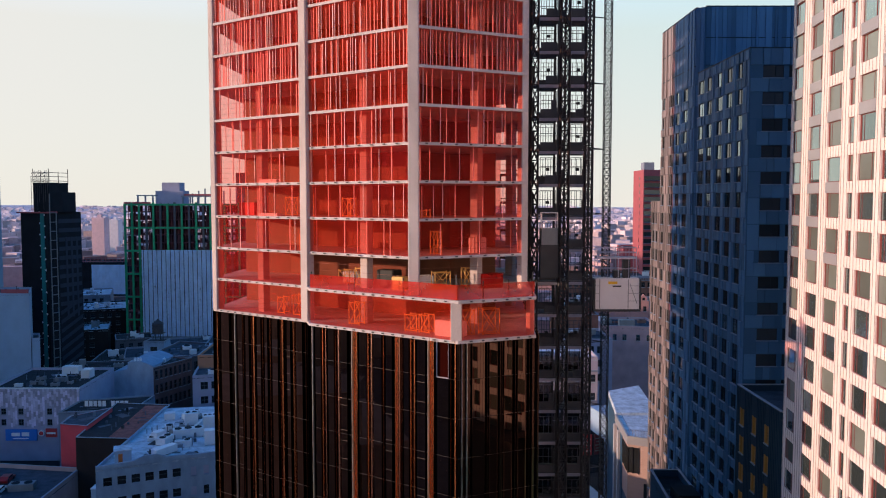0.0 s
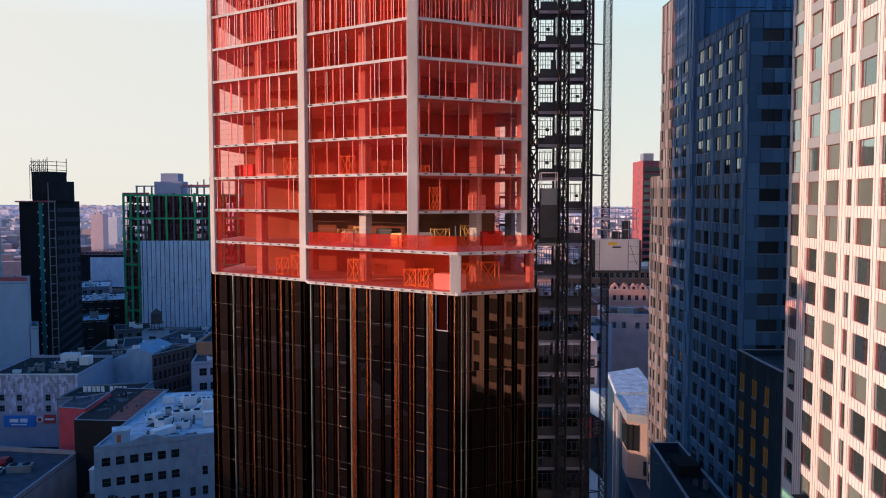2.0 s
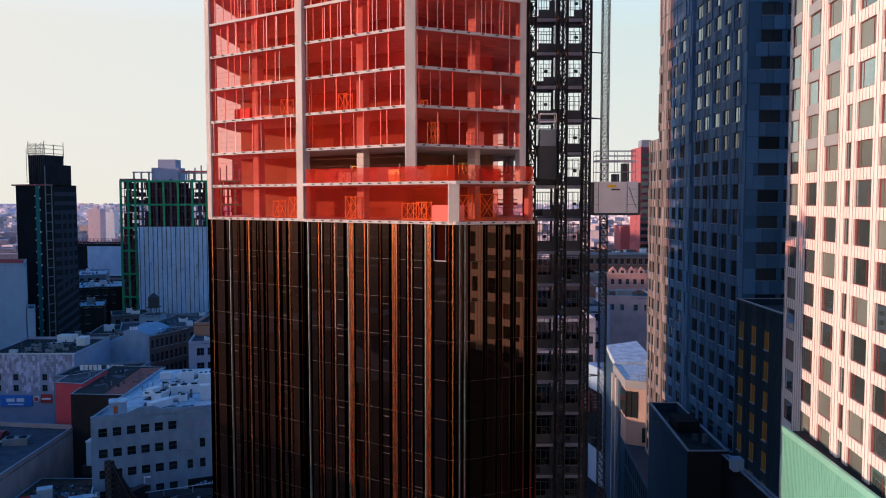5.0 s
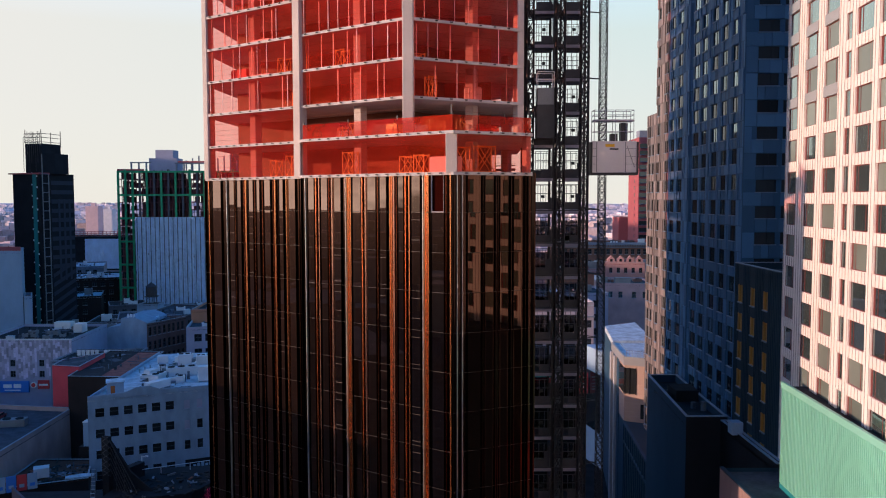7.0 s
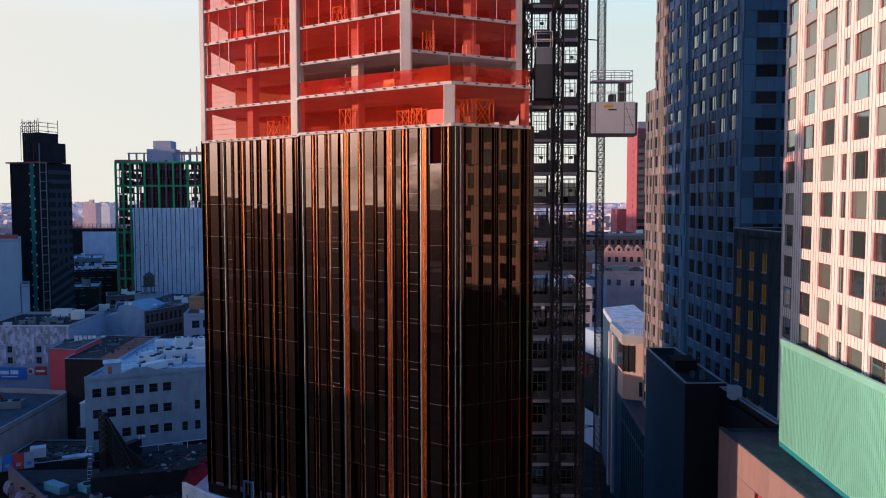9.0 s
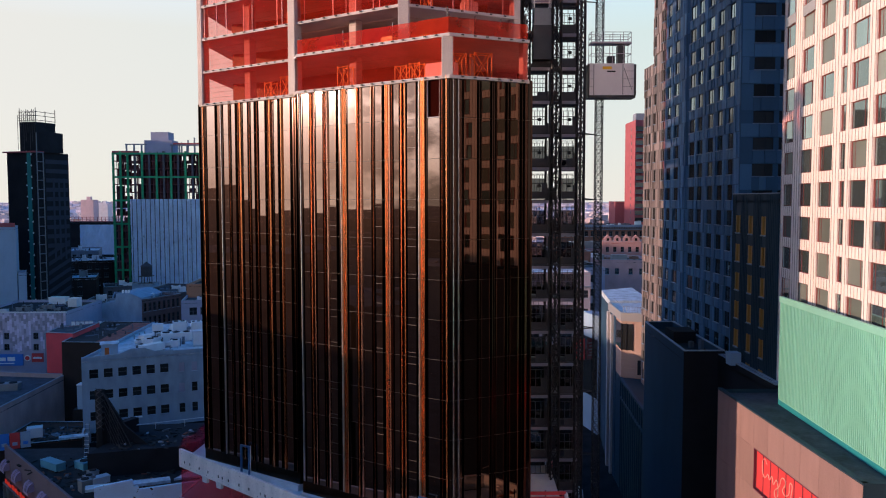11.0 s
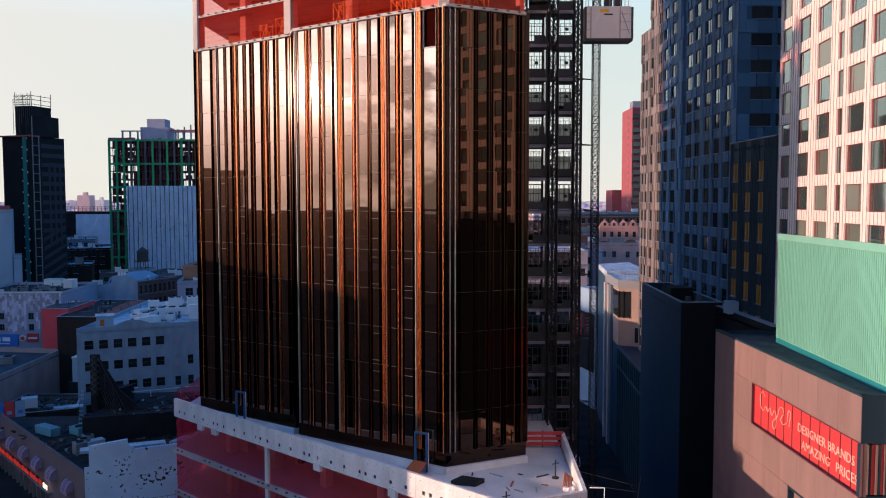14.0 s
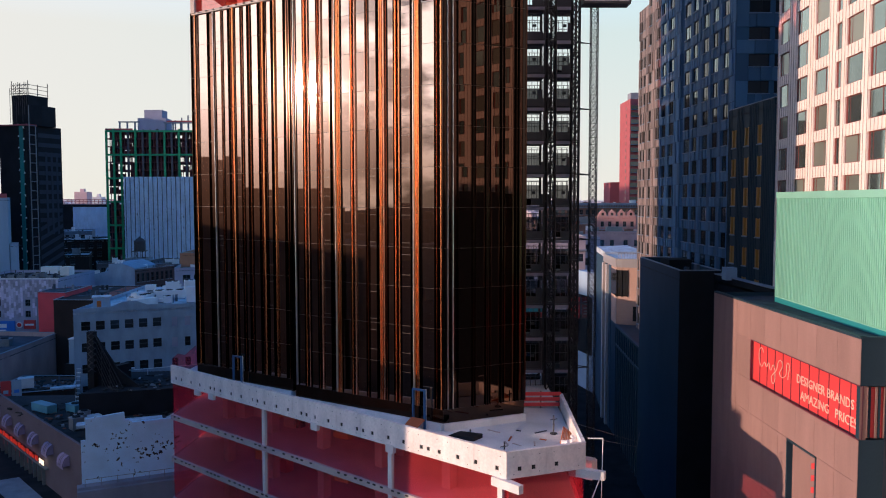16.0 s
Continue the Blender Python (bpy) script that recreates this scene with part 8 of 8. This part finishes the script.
for i in range(4):
    bm = bmesh.new()
    s0 = 0.6 + 3.4 * i
    prism(bm, [(s0, 36.5), (s0 + 2.6, 36.5), (s0 + 2.6, 37.6), (s0 + 1.3, 38.9), (s0, 37.6)], -2.0, 0.0, m_t @ Matrix(((1, 0, 0, 0), (0, 0, 1, 0), (0, 1, 0, 0), (0, 0, 0, 1))))
    gable = part("dormer", bm, PINK_BRICK, terrace_row)
    bm = bmesh.new()
    box(bm, s0 + 0.85, s0 + 1.75, 0.01, 0.05, 36.7, 37.7, m_t)
    part("dormer_window", bm, DARK_GLASS, gable)
for x, y in ((70.2, 300.5), (74.5, 300.5), (66, 303)):
    t_ = thing("water_tank", (x, y, 33), "rust-red timber water tank on a roof", "water tank", "red water tanks")
    bm = bmesh.new()
    prism(bm, [(x + 1.7 * math.cos(k * math.pi / 6), y + 1.7 * math.sin(k * math.pi / 6)) for k in range(12)], 33.4, 36.6)
    part("tank", bm, BRICK, t_)
    bm = bmesh.new()
    tip = bm.verts.new((x, y, 38))
    ring = [bm.verts.new((x + 1.8 * math.cos(k * math.pi / 6), y + 1.8 * math.sin(k * math.pi / 6), 36.6)) for k in range(12)]
    for k in range(12):
        bm.faces.new((ring[k], ring[(k + 1) % 12], tip))
    part("lid", bm, BRICK, t_)
for a in ((60, 302, 8, 5, 3, 5, 2), (50, 303, 5, 4, 2.4, 5, 1), (62, 266, 5, 3, 2, 0, 0), (45, 250, 4, 4, 2, 0, 1), (78, 303, 5, 4, 3.4, 0, 0)):
    plant(a[0], a[1], 33.0 if a[1] > 290 else 31.3 if a[0] > 53 else 30.3, a[2], a[3], a[4], a[5], a[6], METAL_DULL, "metal plant box on a back roof")

# loose debris and torn sheets over the dark roofs below
rdb = random.Random(8)
DEBRIS = [mat("dark_roof_debris", (0.03, 0.028, 0.028), 0.9, island=0.6), mat("pale_roof_debris", (0.2, 0.21, 0.23), 0.9, island=0.5), mat("rusty_roof_debris", (0.2, 0.07, 0.04), 0.9, island=0.5)]
for material, count, lab in ((DEBRIS[0], 420, "dark roof debris and vents"), (DEBRIS[1], 70, "pale torn sheets and pipes on dark roofs"), (DEBRIS[2], 50, "rusty scraps on dark roofs")):
    bm = bmesh.new()
    for _ in range(count):
        where = rdb.random()
        if where < 0.5:
            u, v = rdb.random(), rdb.random()
            x, y, z = -49 + 16 * u - 22 * v * (1 - u), 112 + 7 * u + 18 * v, 8.5
        elif where < 0.75:
            u, v = rdb.random(), rdb.random()
            x, y, z = -79 + 11 * u, 145 + 10 * v, 7.2
        else:
            u, v = rdb.random(), rdb.random()
            x, y, z = -52 + 15 * u + 4 * v, 124 + 12 * v, 12.4
        w, d, h = rdb.uniform(0.2, 1.5) ** 1.3, rdb.uniform(0.12, 0.45), rdb.uniform(0.04, 0.32)
        box(bm, -w / 2, w / 2, -d / 2, d / 2, 0, h, pose(x, y, z, 0, 0, rdb.uniform(0, 180)))
    solo("roof_debris", bm, material, lab, "debris", kind="stuff")
# dark alley side: fence, bins and parked trailers on the low deck
for i, (x, y) in enumerate(((-94, 164), (-99, 163.5), (-104, 163), (-109, 162.5), (-114, 162), (-96, 171), (-101, 170.5))):
    car(x, y, 12.0, 96, PAINTS[(i * 3) % 4], ("white", "black", "grey", "dark red")[(i * 3) % 4] + " car parked on the low roof deck")

# clutter on the roofs at the far end of the street
rfe = random.Random(14)
for x0, x1, y0, y1, z, n in ((45, 82, 298, 322, 32.8, 20), (52, 96, 342, 356, 40.3, 14), (54, 71, 262, 278, 31.3, 9), (37, 51, 244, 260, 30.3, 8), (41, 53, 276, 294, 33.3, 6)):
    for _ in range(n):
        plant(rfe.uniform(x0, x1), rfe.uniform(y0, y1), z, rfe.uniform(0.8, 3.2), rfe.uniform(0.8, 2.2), rfe.uniform(0.7, 2.4), rfe.choice((0, 5, 30)), rfe.choice((0, 0, 1)), rfe.choice((METAL_PALE, METAL_DULL, BRICK, ROOF_RED)), "small plant box on a far street roof")
for k in range(12):
    bm = bmesh.new()
    x, y = rfe.uniform(48, 80), rfe.uniform(298, 306)
    bar(bm, (x, y, 33.4), (x + rfe.uniform(2, 6), y + rfe.uniform(-1, 3), 33.4), 0.15, 6)
    solo("roof_pipe", bm, rfe.choice((METAL_PALE, BRICK)), "pipe run across a far street roof", "pipe", "far roof pipes")

# ---- far city and hills ----
rf = random.Random(21)
# rooftops turn paler ring by ring: distance haze is put into their colours
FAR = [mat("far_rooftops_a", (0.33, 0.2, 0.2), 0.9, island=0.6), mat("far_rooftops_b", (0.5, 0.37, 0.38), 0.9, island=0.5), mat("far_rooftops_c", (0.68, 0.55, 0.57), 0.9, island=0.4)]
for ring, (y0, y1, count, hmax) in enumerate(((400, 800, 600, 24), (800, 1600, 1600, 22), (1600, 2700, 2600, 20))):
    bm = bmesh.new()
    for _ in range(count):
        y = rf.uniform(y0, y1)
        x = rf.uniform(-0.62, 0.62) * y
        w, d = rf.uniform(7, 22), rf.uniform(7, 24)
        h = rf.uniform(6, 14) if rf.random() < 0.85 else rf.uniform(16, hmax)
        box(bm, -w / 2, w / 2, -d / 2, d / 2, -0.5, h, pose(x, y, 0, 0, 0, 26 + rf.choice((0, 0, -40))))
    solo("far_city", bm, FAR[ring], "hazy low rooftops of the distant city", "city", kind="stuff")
bm = bmesh.new()
prev = None
for i in range(121):
    x = -2600 + 5200 * i / 120
    h = 46 + 9 * noise.noise((x * 0.0016, 3.1, 0)) + 5 * noise.noise((x * 0.01, 7.7, 0)) - 14 * max(0, (x - 300) / 2300)
    cur = (bm.verts.new((x, 2500, 0)), bm.verts.new((x, 2850, h)), bm.verts.new((x, 4200, h - 10)))
    if prev:
        for k in range(2):
            bm.faces.new((prev[k], cur[k], cur[k + 1], prev[k + 1]))
    prev = cur
# hill colour already holds the pale lilac haze of the distance
solo("hills", bm, mat("haze_pale_hills", (0.62, 0.53, 0.56), 0.95, vary=0.25, scale=0.05, fine=0.06), "low wooded hills along the horizon", "hills", kind="structure")

# houses on the slopes are paled in colour to look hazy
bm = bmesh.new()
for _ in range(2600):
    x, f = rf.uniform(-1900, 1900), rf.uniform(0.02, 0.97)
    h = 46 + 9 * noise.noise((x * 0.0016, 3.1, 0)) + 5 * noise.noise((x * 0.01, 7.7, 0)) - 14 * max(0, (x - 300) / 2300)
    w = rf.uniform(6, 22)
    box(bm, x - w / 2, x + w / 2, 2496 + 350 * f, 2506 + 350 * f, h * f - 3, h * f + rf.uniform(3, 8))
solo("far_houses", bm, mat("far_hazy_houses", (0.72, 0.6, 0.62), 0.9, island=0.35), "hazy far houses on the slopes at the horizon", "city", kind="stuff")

# far blocks and towers are lightened towards the haze in their base colours
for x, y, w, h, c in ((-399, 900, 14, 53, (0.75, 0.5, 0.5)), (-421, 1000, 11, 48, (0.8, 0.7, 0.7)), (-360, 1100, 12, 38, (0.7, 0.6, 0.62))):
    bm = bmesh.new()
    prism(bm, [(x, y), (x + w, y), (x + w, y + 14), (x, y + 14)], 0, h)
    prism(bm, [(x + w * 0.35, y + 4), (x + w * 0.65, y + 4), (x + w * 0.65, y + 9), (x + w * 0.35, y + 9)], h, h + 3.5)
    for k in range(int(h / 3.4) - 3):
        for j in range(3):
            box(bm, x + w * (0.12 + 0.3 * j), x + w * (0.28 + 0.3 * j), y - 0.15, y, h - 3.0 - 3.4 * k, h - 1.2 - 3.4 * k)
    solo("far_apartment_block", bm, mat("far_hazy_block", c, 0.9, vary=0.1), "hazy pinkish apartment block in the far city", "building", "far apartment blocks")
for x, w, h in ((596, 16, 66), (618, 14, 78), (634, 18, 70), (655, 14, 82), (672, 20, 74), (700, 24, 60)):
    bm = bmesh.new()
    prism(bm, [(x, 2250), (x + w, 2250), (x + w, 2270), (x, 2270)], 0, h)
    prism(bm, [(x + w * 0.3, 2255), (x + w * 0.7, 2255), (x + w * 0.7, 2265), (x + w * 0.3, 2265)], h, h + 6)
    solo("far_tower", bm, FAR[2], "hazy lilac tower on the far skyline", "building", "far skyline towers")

# ---- plain blocks that close the place behind and beside the camera, some added only to shade ----
rb = random.Random(5)
BLOCK = mat("plain_city_block", (0.1, 0.085, 0.08), 0.95, vary=0.25, spec=0.0)
# unseen blocks placed to cast shadows and to darken what glass reflects
SHADE = [(-10, 137, 28, 20, 29), (-330, 392, 30, 110, 76), (-98, 436, 26, 20, 88), (-66, 440, 24, 22, 97), (-38, 434, 20, 20, 82), (36.5, 37, 20, 17, 43), (-80, 7.5, 20, 29, 58), (-66, 73, 20, 24, 44), (-72, 56, 30, 8, 35), (-235, 82, 30, 44, 57), (-235, 142, 30, 76, 58), (-235, 220, 30, 78, 75), (-240, 305, 34, 86, 92)]
for x, y, w, d, h in SHADE:
    bm = bmesh.new()
    box(bm, x - w / 2, x + w / 2, y - d / 2, y + d / 2, 0, h)
    solo("shade_block", bm, BLOCK, "plain unseen block added for its shadow and reflection", "building", "blocks round the camera")
bm, bm_far = bmesh.new(), bmesh.new()
for _ in range(420):
    x, y = rb.uniform(-900, 420), rb.uniform(-700, 90)
    if abs(x) < 45 and y > -60 or x > -80 and y > 20 or -100 < x < 0 and y > -20:
        continue
    far = math.hypot(x, y)
    h = rb.uniform(8, 24) + (rb.uniform(0, 20) if far > 420 and rb.random() < 0.4 else 0)
    w, d = rb.uniform(12, 32), rb.uniform(12, 32)
    box(bm if far < 260 else bm_far, -w / 2, w / 2, -d / 2, d / 2, -0.5, h, pose(x, y, 0, 0, 0, 26))
solo("city_behind", bm, BLOCK, "plain low city blocks behind the camera", "city", kind="stuff")
# far blocks are lighter and browner: reflected haze is put into their colour
solo("city_behind", bm_far, mat("haze_brown_block", (0.16, 0.1, 0.075), 0.95, island=0.4, spec=0.0), "low city blocks far behind the camera, coloured hazy brown", "city", kind="stuff")
